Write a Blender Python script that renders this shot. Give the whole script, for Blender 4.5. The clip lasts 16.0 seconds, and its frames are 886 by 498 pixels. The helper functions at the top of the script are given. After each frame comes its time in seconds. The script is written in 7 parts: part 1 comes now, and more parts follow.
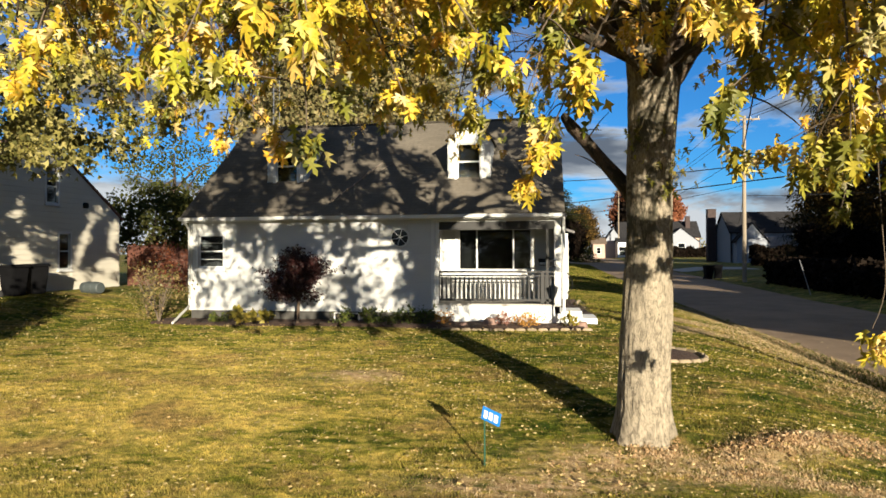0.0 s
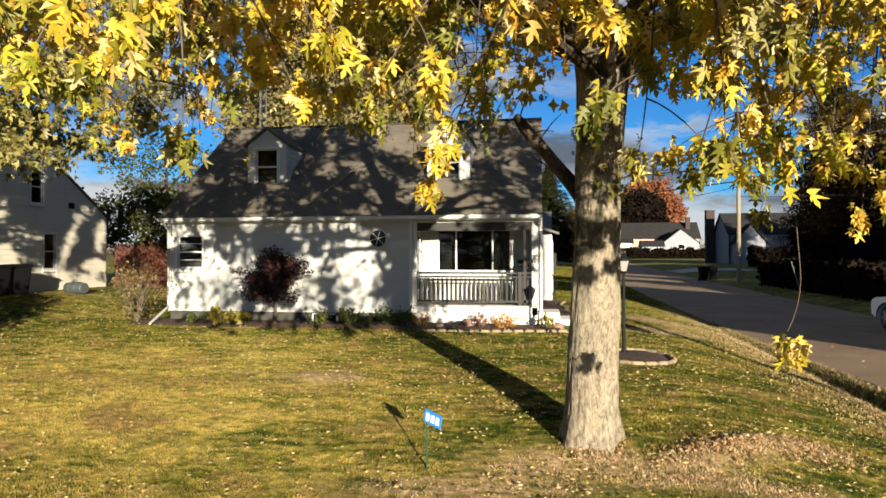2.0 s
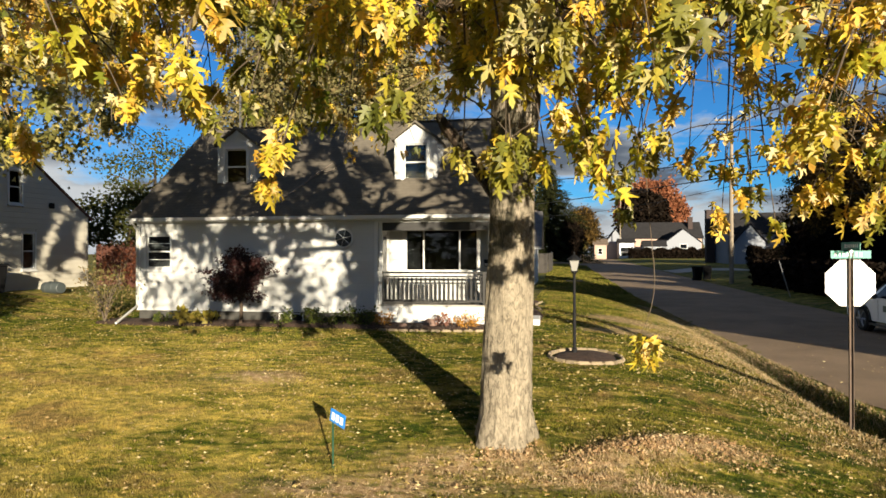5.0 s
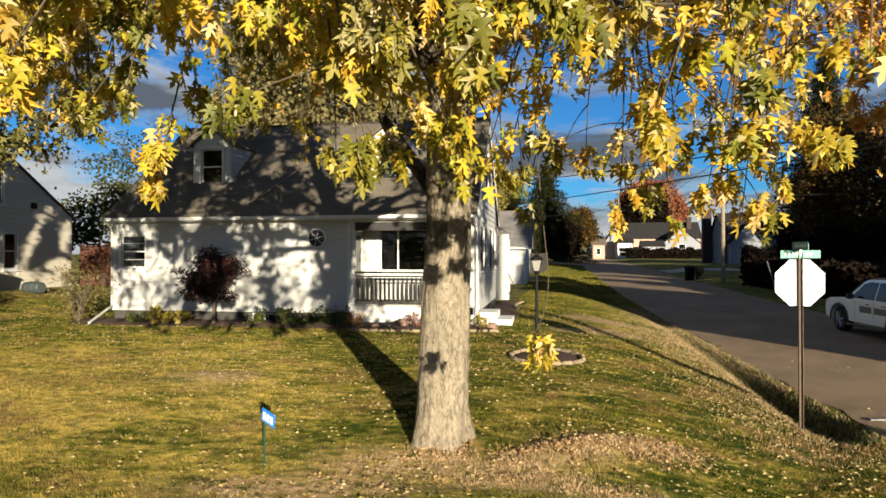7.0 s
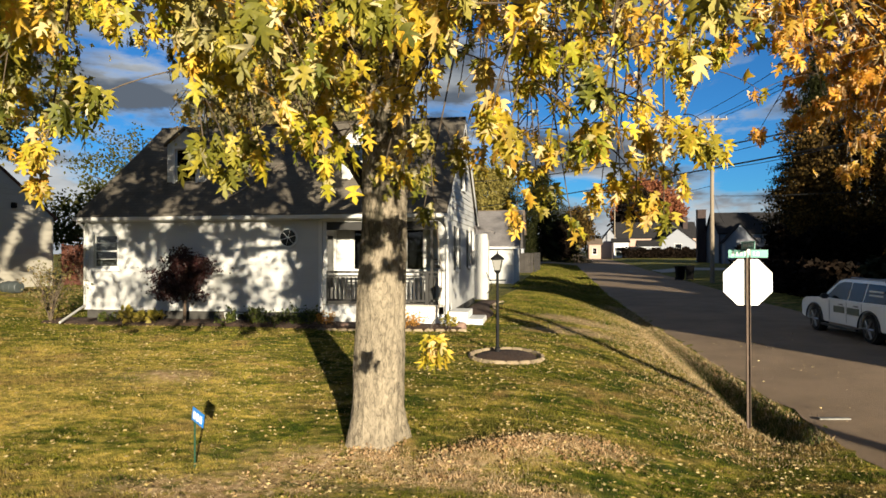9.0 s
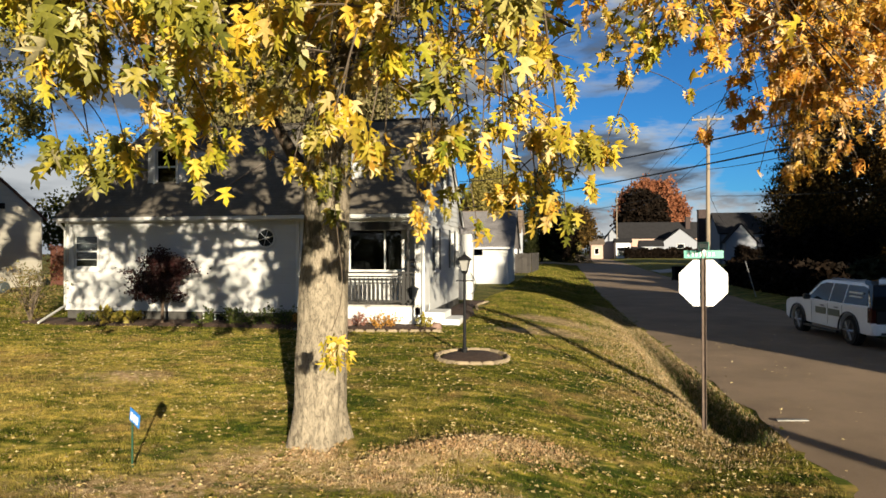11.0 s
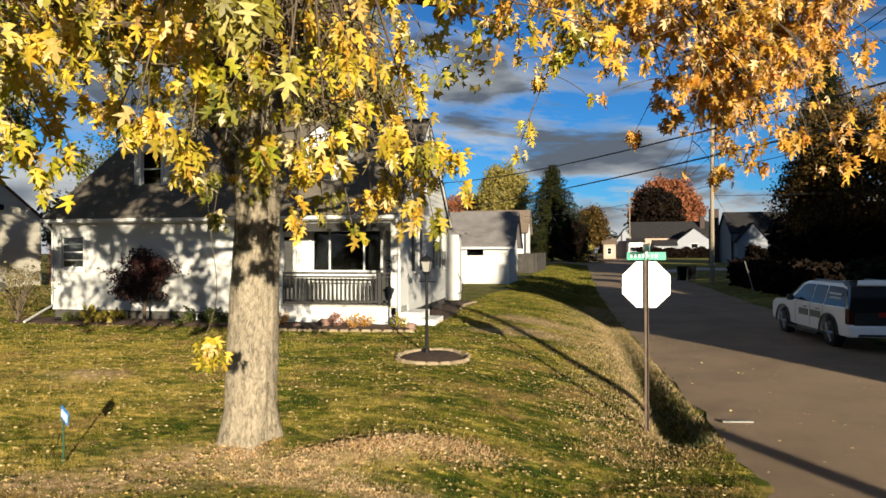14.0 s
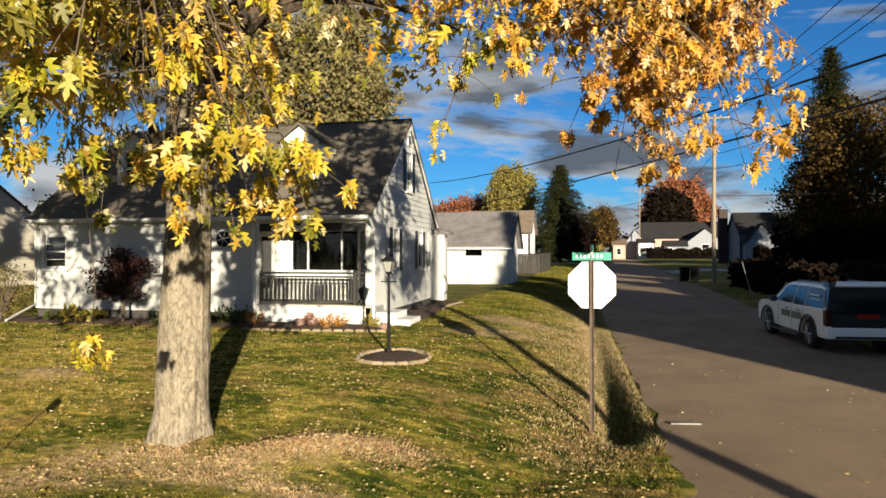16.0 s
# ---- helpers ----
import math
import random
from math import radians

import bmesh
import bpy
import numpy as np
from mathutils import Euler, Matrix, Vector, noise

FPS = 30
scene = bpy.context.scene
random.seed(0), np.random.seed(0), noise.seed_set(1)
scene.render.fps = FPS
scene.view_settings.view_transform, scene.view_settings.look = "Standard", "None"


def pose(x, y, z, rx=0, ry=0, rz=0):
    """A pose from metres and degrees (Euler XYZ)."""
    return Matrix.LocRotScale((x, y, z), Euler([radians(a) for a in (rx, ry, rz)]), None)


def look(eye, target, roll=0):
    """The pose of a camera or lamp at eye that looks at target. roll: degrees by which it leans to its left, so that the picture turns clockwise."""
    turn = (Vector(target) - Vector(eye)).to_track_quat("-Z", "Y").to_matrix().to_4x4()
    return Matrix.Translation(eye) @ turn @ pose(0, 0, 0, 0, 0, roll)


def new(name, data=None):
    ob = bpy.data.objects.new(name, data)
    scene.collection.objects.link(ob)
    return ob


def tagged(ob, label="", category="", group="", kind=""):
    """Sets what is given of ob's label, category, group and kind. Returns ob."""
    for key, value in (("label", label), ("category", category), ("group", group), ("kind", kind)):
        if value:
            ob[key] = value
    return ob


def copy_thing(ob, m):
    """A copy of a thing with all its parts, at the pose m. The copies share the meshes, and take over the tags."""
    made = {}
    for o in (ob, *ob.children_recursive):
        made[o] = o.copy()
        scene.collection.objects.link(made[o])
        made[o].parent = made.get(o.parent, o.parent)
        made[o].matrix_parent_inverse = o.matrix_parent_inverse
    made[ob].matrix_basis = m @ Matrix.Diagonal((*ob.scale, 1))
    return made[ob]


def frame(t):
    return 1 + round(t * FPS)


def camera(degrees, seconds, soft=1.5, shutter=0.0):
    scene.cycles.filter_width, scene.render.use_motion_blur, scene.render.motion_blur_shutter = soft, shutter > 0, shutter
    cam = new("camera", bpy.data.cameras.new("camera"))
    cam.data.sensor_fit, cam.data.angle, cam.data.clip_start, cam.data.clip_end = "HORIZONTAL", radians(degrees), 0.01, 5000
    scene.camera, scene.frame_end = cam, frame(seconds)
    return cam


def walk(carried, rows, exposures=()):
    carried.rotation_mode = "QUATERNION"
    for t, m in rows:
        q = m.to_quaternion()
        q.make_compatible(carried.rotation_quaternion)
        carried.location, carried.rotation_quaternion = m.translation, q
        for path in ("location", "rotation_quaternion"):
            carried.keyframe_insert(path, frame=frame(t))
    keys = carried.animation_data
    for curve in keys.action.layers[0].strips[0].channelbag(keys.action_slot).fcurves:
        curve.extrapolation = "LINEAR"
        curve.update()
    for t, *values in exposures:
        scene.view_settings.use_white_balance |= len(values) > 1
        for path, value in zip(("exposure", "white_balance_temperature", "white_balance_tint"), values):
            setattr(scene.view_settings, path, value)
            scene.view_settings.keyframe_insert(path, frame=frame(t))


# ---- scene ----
cam = camera(67.6, 16.0, soft=1.6)
PATH = [
    (0, (10.565, -17.7, 1.915), (10.239, -15.727, 1.927), -0.2),
    (0.5, (10.708, -17.679, 1.921), (10.378, -15.707, 1.934), -0.1),
    (1, (10.876, -17.629, 1.926), (10.545, -15.657, 1.939), -0.1),
    (1.5, (11.041, -17.583, 1.924), (10.709, -15.611, 1.938), -0.0),
    (2, (11.202, -17.558, 1.924), (10.87, -15.585, 1.938), -0.1),
    (2.5, (11.37, -17.542, 1.937), (11.036, -15.57, 1.95), -0.1),
    (3, (11.556, -17.51, 1.95), (11.219, -15.539, 1.96), -0.1),
    (3.5, (11.754, -17.489, 1.936), (11.414, -15.519, 1.948), -0.1),
    (4, (11.929, -17.443, 1.92), (11.585, -15.473, 1.934), -0.1),
    (6.5, (12.831, -17.277, 1.915), (12.481, -15.308, 1.928), -0.1),
    (7, (13.024, -17.235, 1.911), (12.673, -15.266, 1.925), -0.1),
    (7.5, (13.198, -17.2, 1.912), (12.847, -15.231, 1.926), -0.1),
    (8, (13.395, -17.175, 1.917), (13.045, -15.206, 1.93), -0.1),
    (8.5, (13.57, -17.139, 1.908), (13.222, -15.17, 1.921), -0.1),
    (9, (13.764, -17.108, 1.906), (13.416, -15.138, 1.919), -0.1),
    (11.5, (14.661, -16.942, 1.92), (14.294, -14.976, 1.933), -0.1),
    (12, (14.83, -16.926, 1.931), (14.457, -14.961, 1.943), -0.1),
    (12.5, (14.987, -16.906, 1.928), (14.607, -14.942, 1.941), -0.1),
    (13, (15.163, -16.885, 1.931), (14.775, -14.923, 1.943), -0.1),
    (13.5, (15.359, -16.882, 1.934), (14.962, -14.922, 1.946), -0.1),
    (14, (15.554, -16.891, 1.943), (15.146, -14.933, 1.955), -0.1),
    (14.5, (15.802, -16.834, 1.945), (15.384, -14.879, 1.957), -0.1),
    (15, (16.036, -16.782, 1.947), (15.61, -14.828, 1.958), -0.1),
    (15.5, (16.268, -16.719, 1.936), (15.834, -14.767, 1.949), -0.1),
    (16, (16.532, -16.671, 1.938), (16.087, -14.721, 1.951), -0.0),
]
walk(cam, [(t, look(eye, target, roll)) for t, eye, target, roll in PATH], ((0, 1.9, 6300, 6), (4, 1.84, 6450, 6), (7, 1.7, 6500, 6), (12, 1.68, 6500, 6), (16, 1.68, 6450, 6)))

# ---- world, sun, exposure ----
SUN_AZ, SUN_EL = 154.0, 10.3          # clockwise from +y, degrees
world = bpy.data.worlds.new("sky")
scene.world = world
world.use_nodes = True


def build_sky(nt):
    n, l = nt.nodes, nt.links
    n.clear()
    out = n.new("ShaderNodeOutputWorld")
    bg = n.new("ShaderNodeBackground")
    sky = n.new("ShaderNodeTexSky")
    sky.sky_type = "NISHITA"
    sky.sun_disc = False
    sky.sun_elevation, sky.sun_rotation = radians(SUN_EL + 12), radians(SUN_AZ)
    sky.air_density, sky.dust_density, sky.ozone_density = 1.0, 0.1, 2.5
    tc = n.new("ShaderNodeTexCoord")
    sep = n.new("ShaderNodeSeparateXYZ")
    l.new(tc.outputs["Generated"], sep.inputs[0])
    # clouds are wider than high
    plane = n.new("ShaderNodeMapping")
    plane.inputs["Scale"].default_value = (1.0, 1.0, 3.4)
    l.new(tc.outputs["Generated"], plane.inputs[0])
    noise_a = n.new("ShaderNodeTexNoise")
    noise_a.inputs["Scale"].default_value = 3.3
    noise_a.inputs["Detail"].default_value = 9
    noise_a.inputs["Roughness"].default_value = 0.6
    noise_a.inputs["Distortion"].default_value = 0.3
    l.new(plane.outputs[0], noise_a.inputs["Vector"])
    cover = n.new("ShaderNodeValToRGB")
    cover.color_ramp.elements[0].position, cover.color_ramp.elements[1].position = 0.5, 0.615
    l.new(noise_a.outputs["Fac"], cover.inputs[0])
    noise_b = n.new("ShaderNodeTexNoise")
    noise_b.inputs["Scale"].default_value = 5.5
    noise_b.inputs["Detail"].default_value = 8
    l.new(plane.outputs[0], noise_b.inputs["Vector"])
    tone = n.new("ShaderNodeValToRGB")
    tone.color_ramp.elements[0].position, tone.color_ramp.elements[1].position = 0.42, 0.66
    tone.color_ramp.elements[0].color = (1.95, 2.3, 2.95, 1)
    tone.color_ramp.elements[1].color = (9.0, 9.2, 9.6, 1)
    # cloud low down is lit and white
    lift = n.new("ShaderNodeMapRange")
    lift.inputs["From Min"].default_value, lift.inputs["From Max"].default_value = 0.02, 0.14
    lift.inputs["To Min"].default_value, lift.inputs["To Max"].default_value = 0.26, 0.0
    l.new(sep.outputs[2], lift.inputs["Value"])
    bright = n.new("ShaderNodeMath")
    l.new(noise_b.outputs["Fac"], bright.inputs[0])
    l.new(lift.outputs[0], bright.inputs[1])
    white = n.new("ShaderNodeMath")
    l.new(bright.outputs[0], white.inputs[0])
    deep = n.new("ShaderNodeMix")
    deep.data_type, deep.blend_type = "RGBA", "MULTIPLY"
    deep.inputs[0].default_value = 1.0
    deep.inputs[7].default_value = (0.34, 0.98, 1.66, 1)
    l.new(sky.outputs[0], deep.inputs[6])
    mix = n.new("ShaderNodeMix")
    mix.data_type = "RGBA"
    # more cloud low over the horizon
    low = n.new("ShaderNodeMapRange")
    low.inputs["From Min"].default_value, low.inputs["From Max"].default_value = 0.0, 0.11
    low.inputs["To Min"].default_value, low.inputs["To Max"].default_value = 0.21, 0.0
    l.new(sep.outputs[2], low.inputs["Value"])
    more = n.new("ShaderNodeMath")
    l.new(noise_a.outputs["Fac"], more.inputs[0])
    l.new(low.outputs[0], more.inputs[1])
    # a bank of cloud in the north-west
    bank = n.new("ShaderNodeMapRange")
    bank.inputs["From Min"].default_value, bank.inputs["From Max"].default_value = -0.05, -0.4
    bank.inputs["To Min"].default_value, bank.inputs["To Max"].default_value = 0.0, 0.035
    l.new(sep.outputs[0], bank.inputs["Value"])
    l.new(bank.outputs[0], white.inputs[1])
    both = n.new("ShaderNodeMath")
    l.new(more.outputs[0], both.inputs[0])
    l.new(bank.outputs[0], both.inputs[1])
    # gray cloud added overhead, out of view, to dim and neutralise the fill light
    thick = n.new("ShaderNodeMapRange")
    thick.inputs["From Min"].default_value, thick.inputs["From Max"].default_value = 0.37, 0.7
    thick.inputs["To Min"].default_value, thick.inputs["To Max"].default_value = 0.0, 0.13
    l.new(sep.outputs[2], thick.inputs["Value"])
    sky_sum = n.new("ShaderNodeMath")
    l.new(both.outputs[0], sky_sum.inputs[0])
    l.new(thick.outputs[0], sky_sum.inputs[1])
    l.new(sky_sum.outputs[0], cover.inputs[0])
    # thin edges are lit, thick cloud is gray
    rim = n.new("ShaderNodeMapRange")
    rim.inputs["From Min"].default_value, rim.inputs["From Max"].default_value = 0.52, 0.61
    rim.inputs["To Min"].default_value, rim.inputs["To Max"].default_value = 0.15, -0.05
    l.new(sky_sum.outputs[0], rim.inputs["Value"])
    lit = n.new("ShaderNodeMath")
    l.new(white.outputs[0], lit.inputs[0])
    l.new(rim.outputs[0], lit.inputs[1])
    base = n.new("ShaderNodeMath")
    base.operation = "SUBTRACT"
    l.new(lit.outputs[0], base.inputs[0])
    l.new(thick.outputs[0], base.inputs[1])
    l.new(base.outputs[0], tone.inputs[0])
    l.new(cover.outputs[0], mix.inputs[0])
    l.new(deep.outputs[2], mix.inputs[6])
    l.new(tone.outputs[0], mix.inputs[7])
    l.new(mix.outputs[2], bg.inputs[0])
    bg.inputs[1].default_value = 0.0195
    l.new(bg.outputs[0], out.inputs[0])


build_sky(world.node_tree)
sun = new("sun", bpy.data.lights.new("sun", "SUN"))
sun.data.energy, sun.data.angle, sun.data.color = 5.0, radians(0.53), (1.0, 0.86, 0.66)
_az, _el = radians(SUN_AZ), radians(SUN_EL)
SUN_DIR = Vector((math.sin(_az) * math.cos(_el), math.cos(_az) * math.cos(_el), math.sin(_el)))
sun.matrix_world = look(SUN_DIR * 50, (0, 0, 0))


# ---- materials ----
def ramp(nt, fac, stops):
    r = nt.nodes.new("ShaderNodeValToRGB")
    e = r.color_ramp.elements
    while len(e) < len(stops):
        e.new(0.5)
    for el, (p, c) in zip(e, stops):
        el.position, el.color = p, (*c, 1)
    nt.links.new(fac, r.inputs[0])
    return r.outputs[0]


def tex_noise(nt, scale, detail=4, rough=0.55, stretch=(1, 1, 1), distort=0.0):
    tc = nt.nodes.new("ShaderNodeTexCoord")
    mp = nt.nodes.new("ShaderNodeMapping")
    mp.inputs["Scale"].default_value = stretch
    t = nt.nodes.new("ShaderNodeTexNoise")
    t.inputs["Scale"].default_value, t.inputs["Detail"].default_value, t.inputs["Roughness"].default_value = scale, detail, rough
    t.inputs["Distortion"].default_value = distort
    nt.links.new(tc.outputs["Object"], mp.inputs[0])
    nt.links.new(mp.outputs[0], t.inputs["Vector"])
    return t.outputs["Fac"]


def mixc(nt, fac, a, b, blend="MIX"):
    m = nt.nodes.new("ShaderNodeMix")
    m.data_type, m.blend_type = "RGBA", blend
    for sock, v in ((m.inputs[0], fac), (m.inputs[6], a), (m.inputs[7], b)):
        if isinstance(v, (int, float)):
            sock.default_value = v
        elif isinstance(v, tuple):
            sock.default_value = (*v, 1)
        else:
            nt.links.new(v, sock)
    return m.outputs[2]


def material(name, col, rough=0.7, metal=0.0, var=0.15, scale=3.0, fine=40.0, bump=0.15, stretch=(1, 1, 1), dist=0.01,
             spread=0.0, spec=0.3, translucent=0.0, dark=None, stain=0.0):
    """A surface with wear at a large and a fine scale; spread: how far pieces differ from one another."""
    m = bpy.data.materials.new(name)
    m.use_nodes = True
    nt = m.node_tree
    p = nt.nodes["Principled BSDF"]
    p.inputs["Roughness"].default_value, p.inputs["Metallic"].default_value = rough, metal
    p.inputs["Specular IOR Level"].default_value = spec
    big = tex_noise(nt, scale, 4, 0.6, stretch)
    small = tex_noise(nt, fine, 3, 0.6, stretch)
    d = dark or tuple(c * (1 - var * 1.6) for c in col)
    b = tuple(min(1, c * (1 + var * 0.6)) for c in col)
    c = ramp(nt, big, ((0.3, d), (0.62, b)))
    c = mixc(nt, 0.5, c, ramp(nt, small, ((0.3, tuple(v * (1 - var) for v in col)), (0.7, tuple(min(1, v * (1 + var * 0.6)) for v in col)))))
    if stain:
        st = tex_noise(nt, 0.9, 6, 0.65, (1, 1, 0.35), 0.6)
        c = mixc(nt, ramp(nt, st, ((0.55, (0, 0, 0)), (0.75, (stain,) * 3))), c, tuple(v * 0.55 for v in col))
    if spread:
        oi = nt.nodes.new("ShaderNodeObjectInfo")
        c = mixc(nt, 1.0, c, ramp(nt, oi.outputs["Random"], ((0.0, (1 - spread,) * 3), (1.0, (1.0, 1.0, 1.0)))), "MULTIPLY")
    nt.links.new(c, p.inputs["Base Color"])
    if bump:
        bp = nt.nodes.new("ShaderNodeBump")
        bp.inputs["Strength"].default_value, bp.inputs["Distance"].default_value = bump, dist
        nt.links.new(small, bp.inputs["Height"])
        nt.links.new(bp.outputs[0], p.inputs["Normal"])
    if translucent:
        tr = nt.nodes.new("ShaderNodeBsdfTranslucent")
        nt.links.new(c, tr.inputs[0])
        ms = nt.nodes.new("ShaderNodeMixShader")
        ms.inputs[0].default_value = translucent
        nt.links.new(p.outputs[0], ms.inputs[1])
        nt.links.new(tr.outputs[0], ms.inputs[2])
        nt.links.new(ms.outputs[0], nt.nodes["Material Output"].inputs[0])
    return m


def leaf_material(name, stops, rough=0.5, translucent=0.42, spec=0.3):
    """Foliage whose colour differs from leaf to leaf."""
    m = bpy.data.materials.new(name)
    m.use_nodes = True
    nt = m.node_tree
    p = nt.nodes["Principled BSDF"]
    p.inputs["Roughness"].default_value, p.inputs["Specular IOR Level"].default_value = rough, spec
    geo = nt.nodes.new("ShaderNodeNewGeometry")
    c = ramp(nt, geo.outputs["Random Per Island"], stops)
    big = tex_noise(nt, 1.3, 3)
    c = mixc(nt, 0.35, c, ramp(nt, big, tuple((0.3 + 0.4 * i / (len(stops) - 1), s[1]) for i, s in enumerate(stops))))
    small = tex_noise(nt, 60, 2)
    c = mixc(nt, 0.3, c, ramp(nt, small, ((0.35, (0.25, 0.2, 0.1)), (0.65, (1, 1, 1)))), "MULTIPLY")
    nt.links.new(c, p.inputs["Base Color"])
    tr = nt.nodes.new("ShaderNodeBsdfTranslucent")
    nt.links.new(c, tr.inputs[0])
    ms = nt.nodes.new("ShaderNodeMixShader")
    ms.inputs[0].default_value = translucent
    nt.links.new(p.outputs[0], ms.inputs[1])
    nt.links.new(tr.outputs[0], ms.inputs[2])
    nt.links.new(ms.outputs[0], nt.nodes["Material Output"].inputs[0])
    return m


GRASS = ((0.026, 0.045, 0.0045), (0.118, 0.12, 0.0105), (0.365, 0.275, 0.07))


def lawn_tone(nt, low, mid, high):
    """Colour of the turf from patch to patch: broad, middling and small patches of green, olive and straw."""
    # the grass is drier towards the front walk
    tc = nt.nodes.new("ShaderNodeTexCoord")
    dry = nt.nodes.new("ShaderNodeVectorMath")
    dry.operation = "DISTANCE"
    dry.inputs[1].default_value = (3.5, -10.0, 0)
    nt.links.new(tc.outputs["Object"], dry.inputs[0])
    far = nt.nodes.new("ShaderNodeMapRange")
    far.inputs["From Min"].default_value, far.inputs["From Max"].default_value = 1.5, 8.5
    far.inputs["To Min"].default_value, far.inputs["To Max"].default_value = 0.11, -0.022
    nt.links.new(dry.outputs["Value"], far.inputs["Value"])
    c = None
    for scale, stretch, share, lo, md, hi in ((0.42, (1, 1, 1), 1.0, 0.46, 0.52, 0.6), (1.1, (0.7, 1.9, 1), 0.62, 0.46, 0.515, 0.585), (3.4, (0.8, 2.2, 1), 0.42, 0.45, 0.515, 0.575)):
        add = nt.nodes.new("ShaderNodeMath")
        nt.links.new(tex_noise(nt, scale, 5, 0.6, stretch), add.inputs[0])
        nt.links.new(far.outputs[0], add.inputs[1])
        tone = ramp(nt, add.outputs[0], ((lo, low), (md, mid), (hi, high)))
        c = tone if c is None else mixc(nt, share, c, tone)
    # worn brown patches
    worn = tex_noise(nt, 0.8, 6, 0.65, (1, 1.4, 1), 0.5)
    return mixc(nt, ramp(nt, worn, ((0.52, (0, 0, 0)), (0.64, (0.85,) * 3))), c, (0.215, 0.142, 0.052))


def ground_material():
    """Lawn soil and turf: green, straw and bare patches."""
    m = bpy.data.materials.new("lawn_turf")
    m.use_nodes = True
    nt = m.node_tree
    p = nt.nodes["Principled BSDF"]
    p.inputs["Roughness"].default_value, p.inputs["Specular IOR Level"].default_value = 0.95, 0.1
    c = lawn_tone(nt, *GRASS)
    b = tex_noise(nt, 6.5, 5, 0.65, (1, 1.3, 1), 0.4)
    c = mixc(nt, 0.85, c, ramp(nt, b, ((0.36, (0.42, 0.46, 0.42)), (0.52, (1, 1, 1)), (0.66, (1.5, 1.4, 1.35)))), "MULTIPLY")
    at = nt.nodes.new("ShaderNodeAttribute")
    at.attribute_name = "bare"
    dirt = ramp(nt, tex_noise(nt, 9, 6, 0.75), ((0.34, (0.14, 0.085, 0.04)), (0.52, (0.33, 0.225, 0.12)), (0.68, (0.5, 0.385, 0.245))))
    broken = nt.nodes.new("ShaderNodeMath")
    broken.operation = "MULTIPLY"
    nt.links.new(at.outputs["Fac"], broken.inputs[0])
    nt.links.new(ramp(nt, tex_noise(nt, 4.5, 6, 0.7, (1, 1.5, 1)), ((0.41, (0.15,) * 3), (0.53, (1,) * 3))), broken.inputs[1])
    c = mixc(nt, broken.outputs[0], c, dirt)
    nt.links.new(c, p.inputs["Base Color"])
    bp = nt.nodes.new("ShaderNodeBump")
    bp.inputs["Strength"].default_value, bp.inputs["Distance"].default_value = 0.5, 0.03
    nt.links.new(tex_noise(nt, 30, 4, 0.7), bp.inputs["Height"])
    nt.links.new(bp.outputs[0], p.inputs["Normal"])
    return m


def grass_material(name, low, mid, high, own=0.14):
    """Blades that differ from one another and, more, from patch to patch."""
    m = bpy.data.materials.new(name)
    m.use_nodes = True
    nt = m.node_tree
    p = nt.nodes["Principled BSDF"]
    p.inputs["Roughness"].default_value, p.inputs["Specular IOR Level"].default_value = 0.8, 0.1
    geo = nt.nodes.new("ShaderNodeNewGeometry")
    c = mixc(nt, own, lawn_tone(nt, low, mid, high), ramp(nt, geo.outputs["Random Per Island"], ((0.0, low), (0.5, mid), (1.0, high))))
    tuft = tex_noise(nt, 6.5, 5, 0.65, (1, 1.3, 1), 0.4)
    c = mixc(nt, 0.85, c, ramp(nt, tuft, ((0.36, (0.42, 0.46, 0.42)), (0.52, (1, 1, 1)), (0.66, (1.5, 1.4, 1.35)))), "MULTIPLY")
    nt.links.new(c, p.inputs["Base Color"])
    tr = nt.nodes.new("ShaderNodeBsdfTranslucent")
    nt.links.new(c, tr.inputs[0])
    ms = nt.nodes.new("ShaderNodeMixShader")
    ms.inputs[0].default_value = 0.4
    nt.links.new(p.outputs[0], ms.inputs[1])
    nt.links.new(tr.outputs[0], ms.inputs[2])
    nt.links.new(ms.outputs[0], nt.nodes["Material Output"].inputs[0])
    return m


